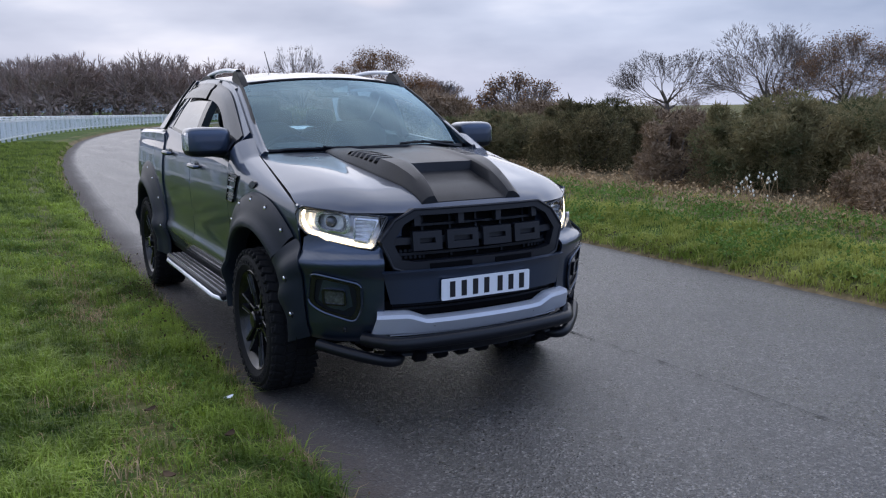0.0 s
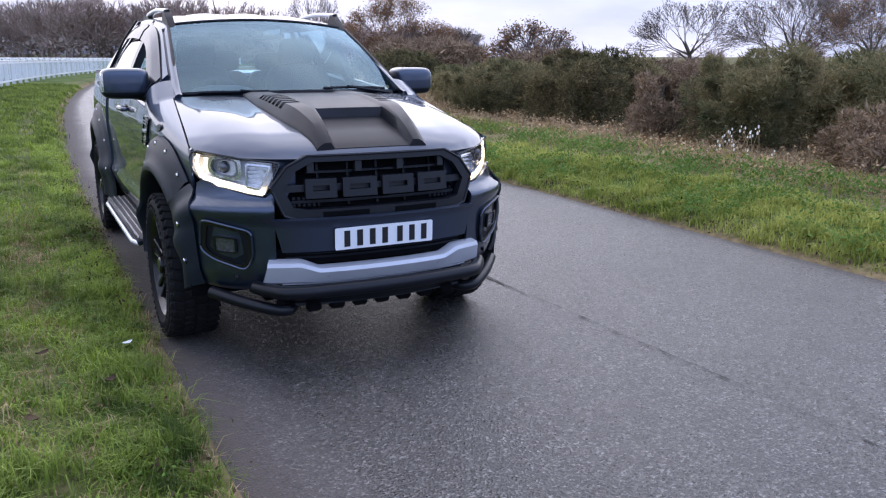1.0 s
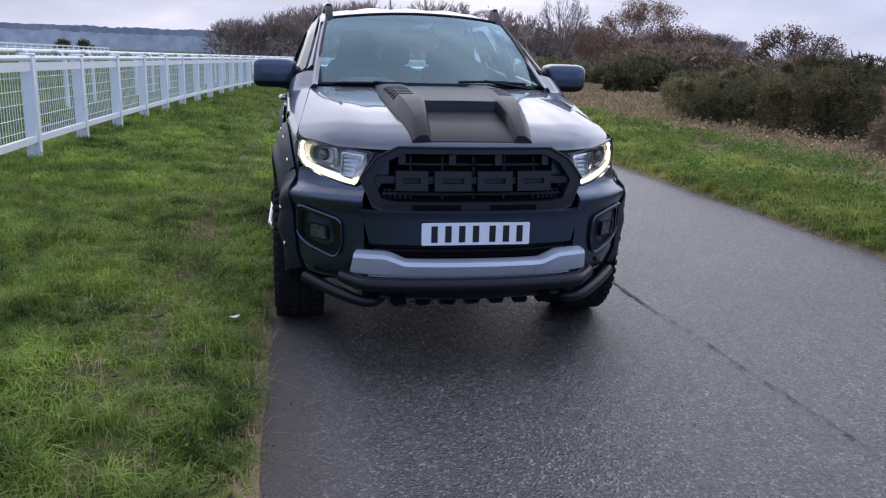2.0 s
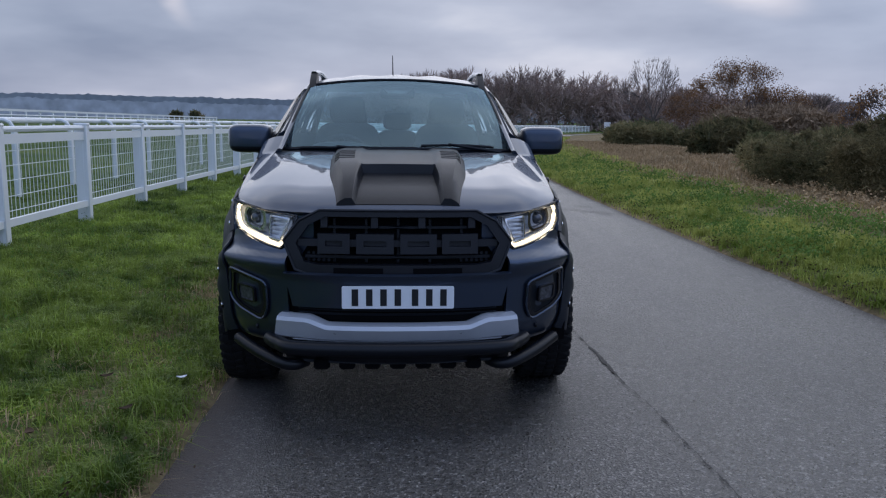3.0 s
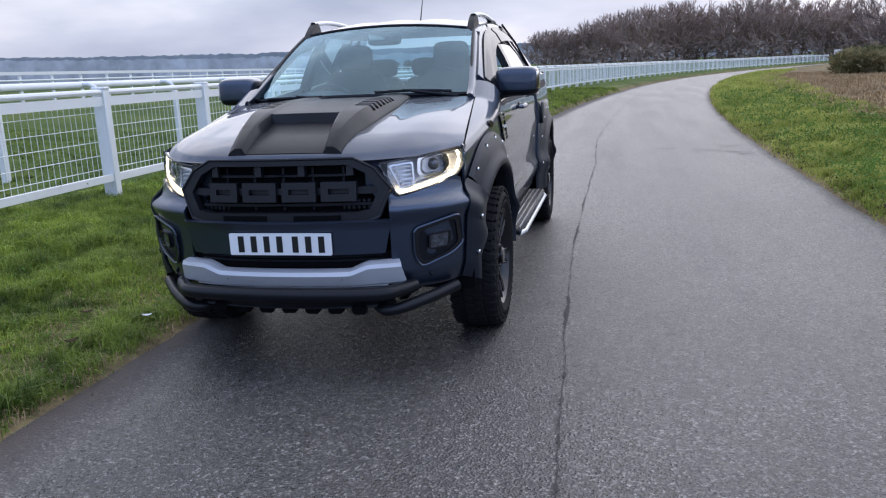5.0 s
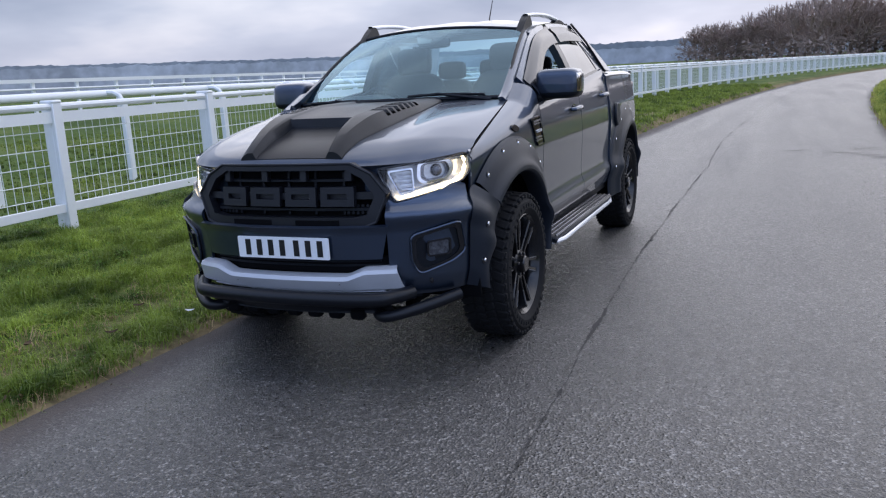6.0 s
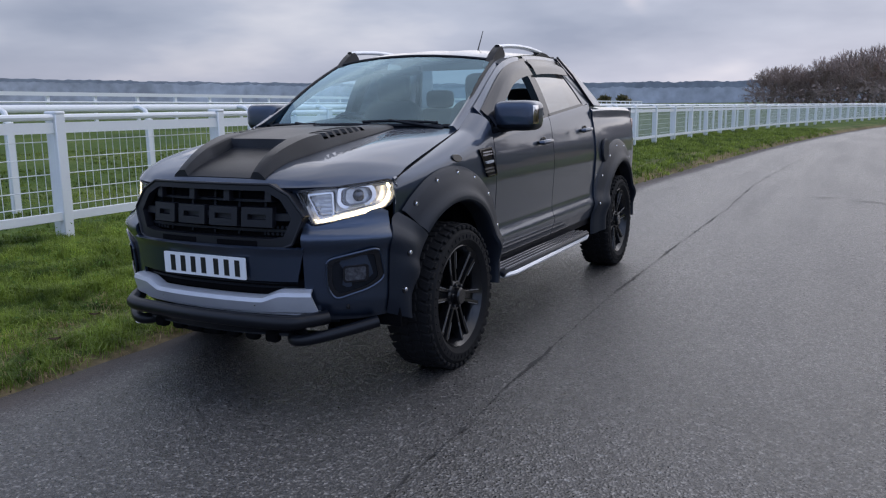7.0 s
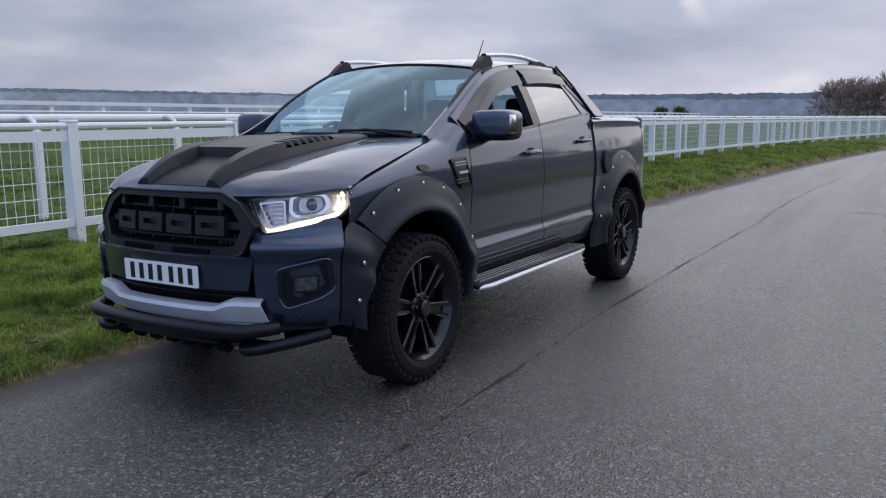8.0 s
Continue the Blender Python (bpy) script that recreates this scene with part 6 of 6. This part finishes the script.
for s in (1, -1):
    def lay(p, q, d):
        return s * (p - 0.25 * d), lamp_y(p) + d * 0.9 + 0.10 * (q - 0.95), q
    rimline = [lay(p, knots(LAMP_TOP, p), 0.004) for p in LAMP_P] + [lay(p, knots(LAMP_LOW, p), 0.004) for p in reversed(LAMP_P)]
    lamp = Stock().tube(rimline, 0.006, 6, closed=True).done("headlamp", GLOSS, truck, "lit projector headlamp with warm running light")
    Stock().sheet(lamp_sheet(0.075, side=s, ripple=0.004), 30, 12, 0.01).done("lamp_back", REFLECT, lamp)
    for v in (0.0, 1.0):
        Stock().sheet(lambda u, w: lamp_sheet(0.075 * w, v, v, side=s)(u, 0), 30, 2, 0.004).done("lamp_wall", REFLECT, lamp)
    Stock().sheet(lambda u, w: lay(0.826, 1.0 + 0.05 * (2 * u - 1), 0.075 * w), 4, 2, 0.004).done("lamp_wall", REFLECT, lamp)
    # inner cell: a chrome frame with slanting facets behind it
    CELL = [(0.515, 1.012), (0.622, 1.022), (0.628, 0.905), (0.572, 0.892)]
    Stock().ring(rounded(CELL, 0.012), rounded([(p * 0.86 + 0.0818, q * 0.86 + 0.134) for p, q in CELL], 0.012), 0.03, lambda p, q, d: lay(p, q, d + 0.022)).done("cell_frame", CHROME, lamp)
    for k in range(5):
        q0 = 0.912 + 0.020 * k
        Stock().prism([(0.572 - 0.008 * k, q0), (0.572 - 0.008 * k, q0 + 0.011), (0.618, q0 + 0.013), (0.618, q0 + 0.002)], 0.02, lambda p, q, d: lay(p, q, d + 0.040 + 0.3 * (0.618 - p)), 0.003).done("reflector_facet", REFLECT, lamp)
    # shelf over the light strip
    Stock().sheet(lambda u, v: lay(0.565 + 0.22 * u, knots(LAMP_LOW, 0.565 + 0.22 * u) + 0.034 + 0.004 * v, 0.016 + 0.05 * v), 16, 2, 0.004).done("lamp_shelf", REFLECT, lamp)
    PROJ = rounded([(0.640, 1.045), (0.756, 1.052), (0.770, 0.992), (0.748, 0.952), (0.660, 0.938), (0.638, 0.965)], 0.026, 4)
    def shrink(k):
        return [(0.702 + (p - 0.702) * k, 0.996 + (q - 0.996) * k) for p, q in PROJ]
    c = Vector(lay(0.700, 0.997, 0.03))
    Stock().ring(PROJ, shrink(0.80), 0.045, lambda p, q, d: lay(p, q, d + 0.012)).done("projector_frame", CHROME, lamp)
    Stock().ring(shrink(0.80), shrink(0.66), 0.03, lambda p, q, d: lay(p, q, d + 0.026)).done("projector_bezel", DARK_CHROME, lamp)
    Stock().prism(shrink(0.80), 0.01, lambda p, q, d: lay(p, q, d + 0.05)).done("projector_bowl", REFLECT, lamp)
    ball = Stock()
    ball.sheet(lambda u, v: (c.x + 0.030 * math.cos(6.2832 * u) * math.sin(1.5708 * v), c.y + 0.02 - 0.03 * math.cos(1.5708 * v), c.z + 0.030 * math.sin(6.2832 * u) * math.sin(1.5708 * v)), 24, 8)
    ball.done("projector_lens", FOG_GLASS, lamp, "dark projector lens")
    tube = [lay(p, q, 0.016) for p, q in ((0.553, 0.894), (0.566, 0.882), (0.59, 0.887), (0.63, 0.895), (0.68, 0.908), (0.73, 0.923), (0.765, 0.936), (0.788, 0.953), (0.800, 0.976), (0.805, 1.005), (0.804, 1.035), (0.797, 1.052))]
    Stock().tube(tube, [0.004, 0.006, 0.007, 0.007, 0.0075, 0.008, 0.0085, 0.009, 0.0095, 0.0095, 0.009, 0.006], 10).done("running_light", DAYLIGHT_STRIP, lamp, "glowing warm white light strip")
    cov = Stock().sheet(lamp_sheet(-0.003, side=s), 24, 10).done("lamp_cover", LENS, lamp, "clear lamp cover")
    cov.visible_shadow = False
    # body between lamp and grille
    Stock().sheet(lambda u, v: (s * (0.40 + 0.15 * u), lamp_y(0.40 + 0.15 * u) + 0.014 - 0.05 * max(0, 0.1 - 0.15 * u), 0.84 + ((1.055 if u < 0.5 else knots(LAMP_LOW, 0.40 + 0.15 * u) - 0.006) - 0.84) * v), 14, 8, 0.01, flip=s < 0).done("nose_panel", PAINT, truck)

# tubular bar and the bash plate under the nose
STEEL = mat("black_coated_steel", (0.005, 0.006, 0.009), 0.33, 0.0, 0.12, 5, 200, 0.03, spec=0.3)
def bent(pts, k=8):
    """Smooth run through a few points."""
    P = [Vector(p) for p in pts]
    out = []
    for i in range(len(P) - 1):
        a, b, c, d = P[max(i - 1, 0)], P[i], P[i + 1], P[min(i + 2, len(P) - 1)]
        for j in range(k):
            t = j / k
            out.append(0.5 * (2 * b + (c - a) * t + (2 * a - 5 * b + 4 * c - d) * t * t + (3 * b - a - 3 * c + d) * t ** 3))
    return out + [P[-1]]


bars = Stock().tube(bent([(-0.615, 0.14, 0.432), (-0.56, 0.055, 0.428), (-0.45, -0.022, 0.425), (0, -0.06, 0.425), (0.45, -0.022, 0.425), (0.56, 0.055, 0.428), (0.615, 0.14, 0.432)]), 0.034, 14).done("front_bar", STEEL, truck, "black tubular steel nudge bar")
Stock().sheet(lambda u, v: (-0.53 + 1.06 * u, -0.045 + 0.10 * (2 * u - 1) ** 2 + 0.05 * v, 0.402 - 0.05 * v), 20, 3, 0.012).done("bar_plate", STEEL, bars)
for s in (1, -1):
    Stock().tube(bent([(s * 0.795, 0.30, 0.392), (s * 0.68, 0.165, 0.362), (s * 0.56, 0.06, 0.336), (s * 0.49, 0.045, 0.328), (s * 0.44, 0.10, 0.330)]), 0.029, 12).done("corner_bar", STEEL, bars)
bash = Stock().sheet(lambda u, v: (-0.46 + 0.92 * u, 0.0 + 0.06 * (2 * u - 1) ** 2 + 0.30 * v, 0.352 - 0.065 * math.sin(1.57 * v)), 20, 6, 0.012).done("bash_plate", MATT, truck, "black plastic lower guard with blunt teeth")
for k in range(7):
    x = -0.36 + 0.12 * k
    # darker than the guard: shade under the nose is put into the teeth's colour
    Stock().box(x - 0.038, x + 0.038, 0.02, 0.07, 0.305, 0.36, 0.012).done("guard_tooth", VOID, bash)

# ---- cab: screen, roof, inside ----
def screen_at(u, v):
    k = 2 * u - 1
    yb, zb, xb = 1.235 + 0.165 * k * k, 1.305 - 0.012 * k * k, 0.705
    yt, zt, xt = 2.045 + 0.075 * k * k, 1.752 - 0.042 * k * k, 0.608
    f = v
    return (xb + (xt - xb) * f) * k, yb + (yt - yb) * f - 0.02 * math.sin(math.pi * f), zb + (zt - zb) * f + 0.022 * math.sin(math.pi * f)


screen = Stock().sheet(screen_at, 30, 18).done("windscreen", SCREEN, truck, "tinted windscreen reflecting the clouds")
Stock().tube([screen_at(u, 0.0) for u in [i / 30 for i in range(31)]], 0.014, 6).done("lower_seal", MATT, screen)
Stock().tube([screen_at(i / 30, 1.0) for i in range(31)], 0.010, 6).done("upper_seal", MATT, screen)
for u in (0.0, 1.0):
    Stock().tube([screen_at(u, i / 12) for i in range(13)], 0.011, 6).done("side_seal", MATT, screen)
Stock().sheet(lambda u, v: (-0.72 + 1.44 * u, 1.215 + 0.165 * (2 * u - 1) ** 2 + 0.06 * v, 1.268 + 0.01 * v), 20, 3, 0.01).done("scuttle", MATT, truck)


def wiper(pts, arm):
    ob = Stock().tube([Vector(screen_at(u, v)) + Vector((0, -0.012, 0.014)) for u, v in pts], 0.009, 6).done("wiper", MATT, truck)
    Stock().tube([Vector(screen_at(*arm[0])) + Vector((0, -0.03, 0.0)), Vector(screen_at(*arm[1])) + Vector((0, -0.02, 0.022))], [0.013, 0.008], 6).done("wiper_arm", MATT, ob)


wiper([(0.60 + 0.32 * i / 10, 0.012 + 0.012 * math.sin(math.pi * i / 10)) for i in range(11)], ((0.95, -0.02), (0.72, 0.02)))
wiper([(0.08 + 0.28 * i / 10, -0.012) for i in range(11)], ((0.42, -0.03), (0.24, -0.01)))


def roof_at(u, v):
    k = 2 * u - 1
    y = (2.045 + 0.075 * k * k) + (3.42 - 2.045 - 0.075 * k * k) * v
    c = soft_knots([(2.0, 1.745), (2.2, 1.785), (2.5, 1.808), (2.8, 1.815), (3.1, 1.812), (3.42, 1.780)], y, 0.08)
    e = roof_z(y)
    z = e + (c - e) * (1 - abs(k) ** 2.6)
    return k * (roof_x(y) + 0.004), y, z + 0.006 * math.cos(k * 14) * (abs(k) < 0.67) * math.sin(math.pi * v)


roof = Stock().sheet(roof_at, 40, 22, 0.02).done("roof", WET_PAINT, truck, "metallic roof panel beaded with rain")
Stock().tube([(-0.035, 3.22, 1.79), (-0.036, 3.27, 1.83), (-0.04, 3.40, 2.02)], [0.018, 0.006, 0.003], 8).done("aerial", MATT, roof, "thin black roof aerial")
Stock().sheet(lambda u, v: ((2 * u - 1) * (0.60 + 0.16 * (1 - v)), 3.60 - 0.27 * v, 1.20 + 0.55 * v), 10, 8, flip=True).done("rear_glass", REAR_GLASS, truck)
Stock().sheet(lambda u, v: ((2 * u - 1) * 0.86, 3.50, 0.55 + 0.80 * v), 4, 2, 0.03, flip=True).done("cab_back", PAINT, truck)
for k in (-1, 1):
    Stock().tube([(k * 0.775, 3.585, 1.22), (k * 0.605, 3.33, 1.75)], 0.03, 6).done("rear_frame", MATT, truck)
Stock().tube([(-0.6, 3.33, 1.755), (0.6, 3.33, 1.755)], 0.03, 8).done("rear_header", MATT, truck)
Stock().sheet(lambda u, v: ((2 * u - 1) * 0.58, 2.12 + 1.16 * v, 1.715), 4, 4, 0.01).done("headlining", DASH, truck)

dash = Stock()
dash.sheet(lambda u, v: ((2 * u - 1) * 0.74, 1.27 + 0.62 * v, 1.245 + 0.035 * math.sin(2.6 * v) - 0.25 * max(0, v - 0.72)), 16, 10, 0.05)
dash = dash.done("dashboard", DASH, truck)
shell((-0.37, 1.70, 1.285), (0.20, 0.12, 0.05), 0.8, 0.8, n=8).done("instrument_hood", DASH, dash)
wc, wt = Vector((-0.37, 1.93, 1.20)), Matrix.Rotation(radians(-65), 4, "X")
Stock().tube([wc + (wt @ Vector((0.185 * math.cos(a * 0.2618), 0.185 * math.sin(a * 0.2618), 0))) for a in range(24)], 0.015, 8, closed=True).done("steering_wheel", SEAT, dash)
for a in (0, 3.14, 4.71):
    Stock().tube([wc, wc + (wt @ Vector((0.18 * math.cos(a), 0.18 * math.sin(a), 0)))], 0.018, 6).done("wheel_spoke", SEAT, dash)
for x, y in ((-0.37, 2.42), (0.37, 2.42), (-0.37, 3.18), (0.0, 3.18), (0.37, 3.18)):
    wide = 0.25 if y < 3 else 0.19
    back = shell((x, y + 0.05, 1.10), (wide, 0.085, 0.36 if y < 3 else 0.30), 0.45, 0.5, n=10).done("seat", SEAT, truck, "dark fabric car seat")
    shell((x, y - 0.22, 0.82), (wide, 0.27, 0.10), 0.45, 0.5, n=8).done("cushion", SEAT, back)
    shell((x, y + 0.07, 1.545 if y < 3 else 1.47), (0.135 if y < 3 else 0.12, 0.055, 0.10 if y < 3 else 0.075), 0.5, 0.55, n=8).done("headrest", SEAT, back)
    for k in (-0.05, 0.05):
        Stock().tube([(x + k, y + 0.07, 1.38), (x + k, y + 0.07, 1.46)], 0.007, 6).done("headrest_post", CHROME, back)
cab_mirror = shell((0.0, 2.02, 1.655), (0.12, 0.02, 0.035), 0.5, 0.5, n=8).done("interior_mirror", GLOSS, truck)
Stock().sheet(lambda u, v: (lambda q: (q[0], q[1] + 0.035 * math.sin(math.pi * u) + 0.006, q[2] - 0.02))(screen_at(0.5 + (u - 0.5) * (0.10 + 0.11 * v), 0.80 + 0.17 * v)), 10, 8, 0.01).done("sensor_housing", GLOSS, cab_mirror)
Stock().box(-0.78, 0.78, 1.40, 3.52, 0.50, 0.56, 0.01).done("cab_floor", VOID, truck)
Stock().box(-0.76, 0.76, 1.22, 1.30, 0.45, 1.24, 0.01).done("bulkhead", VOID, truck)
Stock().box(-0.47, 0.47, 0.30, 4.80, 0.36, 0.56, 0.03).done("chassis", VOID, truck)
Stock().box(-0.50, 0.50, 0.30, 1.22, 0.50, 1.00, 0.03).done("engine_block", VOID, truck)
for y in AXLES:
    Stock().tube([(-0.72, y, HUB_Z - 0.02), (0.72, y, HUB_Z - 0.02)], 0.045, 8).done("axle", VOID, truck)
for x in (-0.78, 0.78):
    Stock().box(x - 0.10, x + 0.06, 1.48, 1.52, 0.32, 1.0).done("splash_guard", VOID, truck)

# load bed
bed_floor = Stock().box(-0.74, 0.74, 3.55, 4.84, 0.70, 0.74, 0.01).done("bed_floor", VOID, truck)
cover_b = Stock()
for k in range(22):
    y = 3.66 + 0.054 * k
    cover_b.box(-0.76, 0.76, y, y + 0.050, 1.345, 1.372, 0.006)
cover_b.done("bed_shutter", SILVER, truck, "silver slatted roller shutter over the load bed")
gate = Stock().sheet(lambda u, v: ((2 * u - 1) * 0.83, 4.862 - 0.02 * abs(2 * u - 1) ** 6, 0.60 + 0.775 * v), 20, 8, 0.04).done("tailgate", PAINT, truck)
Stock().box(-0.80, 0.80, 4.85, 4.95, 0.48, 0.60, 0.03).done("rear_bumper", MATT, truck)


# ---- grass and low growth, nearest last ----
def grass(name, d0, d1, y0, y1, per_m2, tall, wide, seed, material, label, thin=lambda d, y: 1.0, lean=0.75, category="grass"):
    """Tufts of tapering, bent blades on the ground between two offsets of the road's line."""
    rng = np.random.default_rng(seed)
    tufts = int((d1 - d0) * (y1 - y0) * per_m2 / 7)
    D, Y = rng.uniform(d0, d1, tufts), rng.uniform(y0, y1, tufts)
    keep, X, Z, L = [], [], [], []
    dice = rng.random(tufts)
    for d, y, r in zip(D, Y, dice):
        c = 0.5 + 0.95 * noise.noise((d * 4.2, y * 4.2, seed)) + 0.4 * noise.noise((d * 0.8, y * 0.8, seed + 4))
        ok = r < max(0.12, min(1.0, 0.35 + c)) * thin(d, y)
        keep.append(ok)
        if ok:
            X.append(d + bend(y))
            Z.append(lie(d, y))
            L.append(max(0.3, min(1.6, c + 0.35)))
    keep = np.array(keep)
    Y = Y[keep]
    X, Z, L = np.array(X), np.array(Z), np.array(L)
    n = len(X)
    idx = np.repeat(np.arange(n), 7)
    m = len(idx)
    spread = 0.035 * (tall / 0.09)
    foot = np.stack([X[idx] + rng.normal(0, spread, m), Y[idx] + rng.normal(0, spread, m), Z[idx] - 0.01], 1)
    h = tall * L[idx] * rng.uniform(0.45, 1.25, m)
    a = rng.uniform(0, 6.283, m)
    tilt = np.abs(rng.normal(0, lean, m)) + 0.1
    out = np.stack([np.cos(a), np.sin(a), np.zeros(m)], 1)
    side = np.stack([-np.sin(a), np.cos(a), np.zeros(m)], 1) * (wide * rng.uniform(0.6, 1.3, m))[:, None]
    up = np.array([0, 0, 1.0])
    mid = foot + up * (h * 0.6)[:, None] + out * (h * 0.32 * tilt)[:, None]
    tip = foot + up * (h * (1.0 - 0.3 * tilt))[:, None] + out * (h * 0.95 * tilt)[:, None]
    v = np.stack([foot - side, foot + side, mid + side * 0.8, mid - side * 0.8, tip], 1).reshape(-1, 3)
    b = np.arange(m)[:, None] * 5
    f = [tuple(q) for q in (b + np.array([0, 1, 2, 3])).tolist()] + [tuple(q) for q in (b + np.array([3, 2, 4])).tolist()]
    me = bpy.data.meshes.new(name)
    me.from_pydata(v.tolist(), [], f)
    me.materials.append(material)
    return tagged(new(name, me), label, category, kind="stuff")


def worn(d, y):
    """Thinner along the trodden strip by the road."""
    wander = d + 0.07 * noise.noise((y * 0.6, 3, 3))
    if d > -1.06:
        return 0.3
    return 0.3 + 0.7 * min(1.0, max(0.0, abs(wander + 1.56) - 0.06) / 0.22)


grass("verge_grass", -4.4, -1.03, -3.5, 4.5, 10500, 0.098, 0.0027, 1, GRASS, "lush green winter grass on the verge", worn, 1.0)
grass("verge_grass", -4.4, -0.99, 4.5, 12, 4600, 0.10, 0.0042, 2, GRASS, "lush green winter grass on the verge", worn, 0.95)
grass("verge_grass", -4.6, -0.9, 12, 42, 800, 0.11, 0.008, 3, GRASS, "lush green winter grass on the verge", worn)
grass("course_grass", -14, -4.4, -4, 14, 420, 0.055, 0.006, 4, GRASS, "short green racecourse turf beyond the fence")
grass("dry_grass", -2.1, -0.98, -3.5, 9, 1500, 0.065, 0.0022, 5, STRAW, "yellowed trodden grass along the road edge", lambda d, y: 1.0 if -1.75 < d < -1.35 or d > -1.1 else 0.3, 0.9)
grass("bank_grass", 3.86, 7.2, -1, 9, 4200, 0.11, 0.0046, 6, BANK_GRASS, "rough green grass on the bank", lambda d, y: 1.0 if d < 5.2 + 0.35 * noise.noise((y * 0.7, 1, 1)) else 0.07)
grass("bank_grass", 3.86, 7.0, 9, 26, 1500, 0.13, 0.008, 7, BANK_GRASS, "rough green grass on the bank", lambda d, y: 1.0 if d < 5.7 + 0.4 * noise.noise((y * 0.5, 1, 1)) else 0.3)
grass("bank_grass", 3.9, 7.5, 26, 80, 220, 0.16, 0.016, 8, BANK_GRASS, "rough green grass on the bank")
grass("dead_bracken", 5.6, 9.0, -1, 14, 420, 0.10, 0.005, 9, STRAW, "brown dead bracken and litter below the scrub", lambda d, y: 0.5 if d < 5.8 else 1.0, 1.2)
grass("dead_bracken", 6.2, 14.0, 14, 60, 160, 0.16, 0.012, 10, STRAW, "brown dead bracken before the far scrub", lean=0.5)


def weeds(name, d0, d1, y0, y1, count, size, seed, material, label):
    """Low broad leaves in patches."""
    rng = np.random.default_rng(seed)
    P = []
    while len(P) < count // 6:
        d, y = rng.uniform(d0, d1), rng.uniform(y0, y1)
        if noise.noise((d * 1.3, y * 1.3, seed)) + 0.4 * noise.noise((d * 4, y * 4, seed)) > rng.uniform(-0.25, 0.5):
            P.append(Vector((d + bend(y), y, lie(d, y) + rng.uniform(0.02, 0.15) * (0.35 if material is LITTER else 1.0))))
    v, f = scatter_leaves(P, count, size, rng, 0.045)
    return tagged(mesh_of(name, v, f, material), label, "plants", kind="stuff")


weeds("bramble_patch", 3.95, 6.2, -1, 10, 15000, 0.020, 61, WEED, "low dark bramble and nettle leaves on the bank")
weeds("bramble_patch", 3.95, 6.4, 10, 28, 6000, 0.030, 62, WEED, "low dark bramble and nettle leaves on the bank")
weeds("leaf_litter", -1.25, -0.98, -3.5, 9, 1800, 0.012, 66, LITTER, "wet dead leaves and soil crumbs along the road edge")
weeds("leaf_litter", 3.82, 4.05, -1, 14, 1800, 0.014, 67, LITTER, "wet dead leaves and soil crumbs along the road edge")
weeds("leaf_litter", 5.8, 9.5, -1, 14, 9000, 0.026, 63, STRAW, "fallen brown leaves below the scrub")
weeds("clover_patch", -4.2, -1.2, -3, 7, 6000, 0.011, 64, WEED, "small clover leaves among the grass")


# a scrap of paper and a few fallen leaves lying on the grass
def fallen(name, at, size, turn, material, label, category):
    """Small curled piece with a pointed outline."""
    x, y = at
    z = lie(x, y) + 0.065
    def P(u, v):
        a, b = 2 * u - 1, 2 * v - 1
        w = size * 0.55 * (1 - a * a) ** 0.6
        q = Vector((size * a, w * b, 0.25 * size * (a * a + 0.6 * b * b)))
        q.rotate(Matrix.Rotation(turn, 3, "Z"))
        return x + q.x, y + q.y, z + q.z
    return tagged(Stock().sheet(P, 8, 4, 0.0015).done(name, material), label, category)


fallen("paper_scrap", (-1.17, 0.62), 0.028, 0.4, PLATE, "crumpled scrap of white paper lying in grass", "litter")
for x, y, k in ((-1.56, 0.60, 0.6), (-1.62, -0.20, 2.1), (-1.30, 0.10, 4.0)):
    fallen("fallen_leaf", (x, y), 0.035, k, LITTER, "curled brown fallen leaf lying in grass", "leaf")
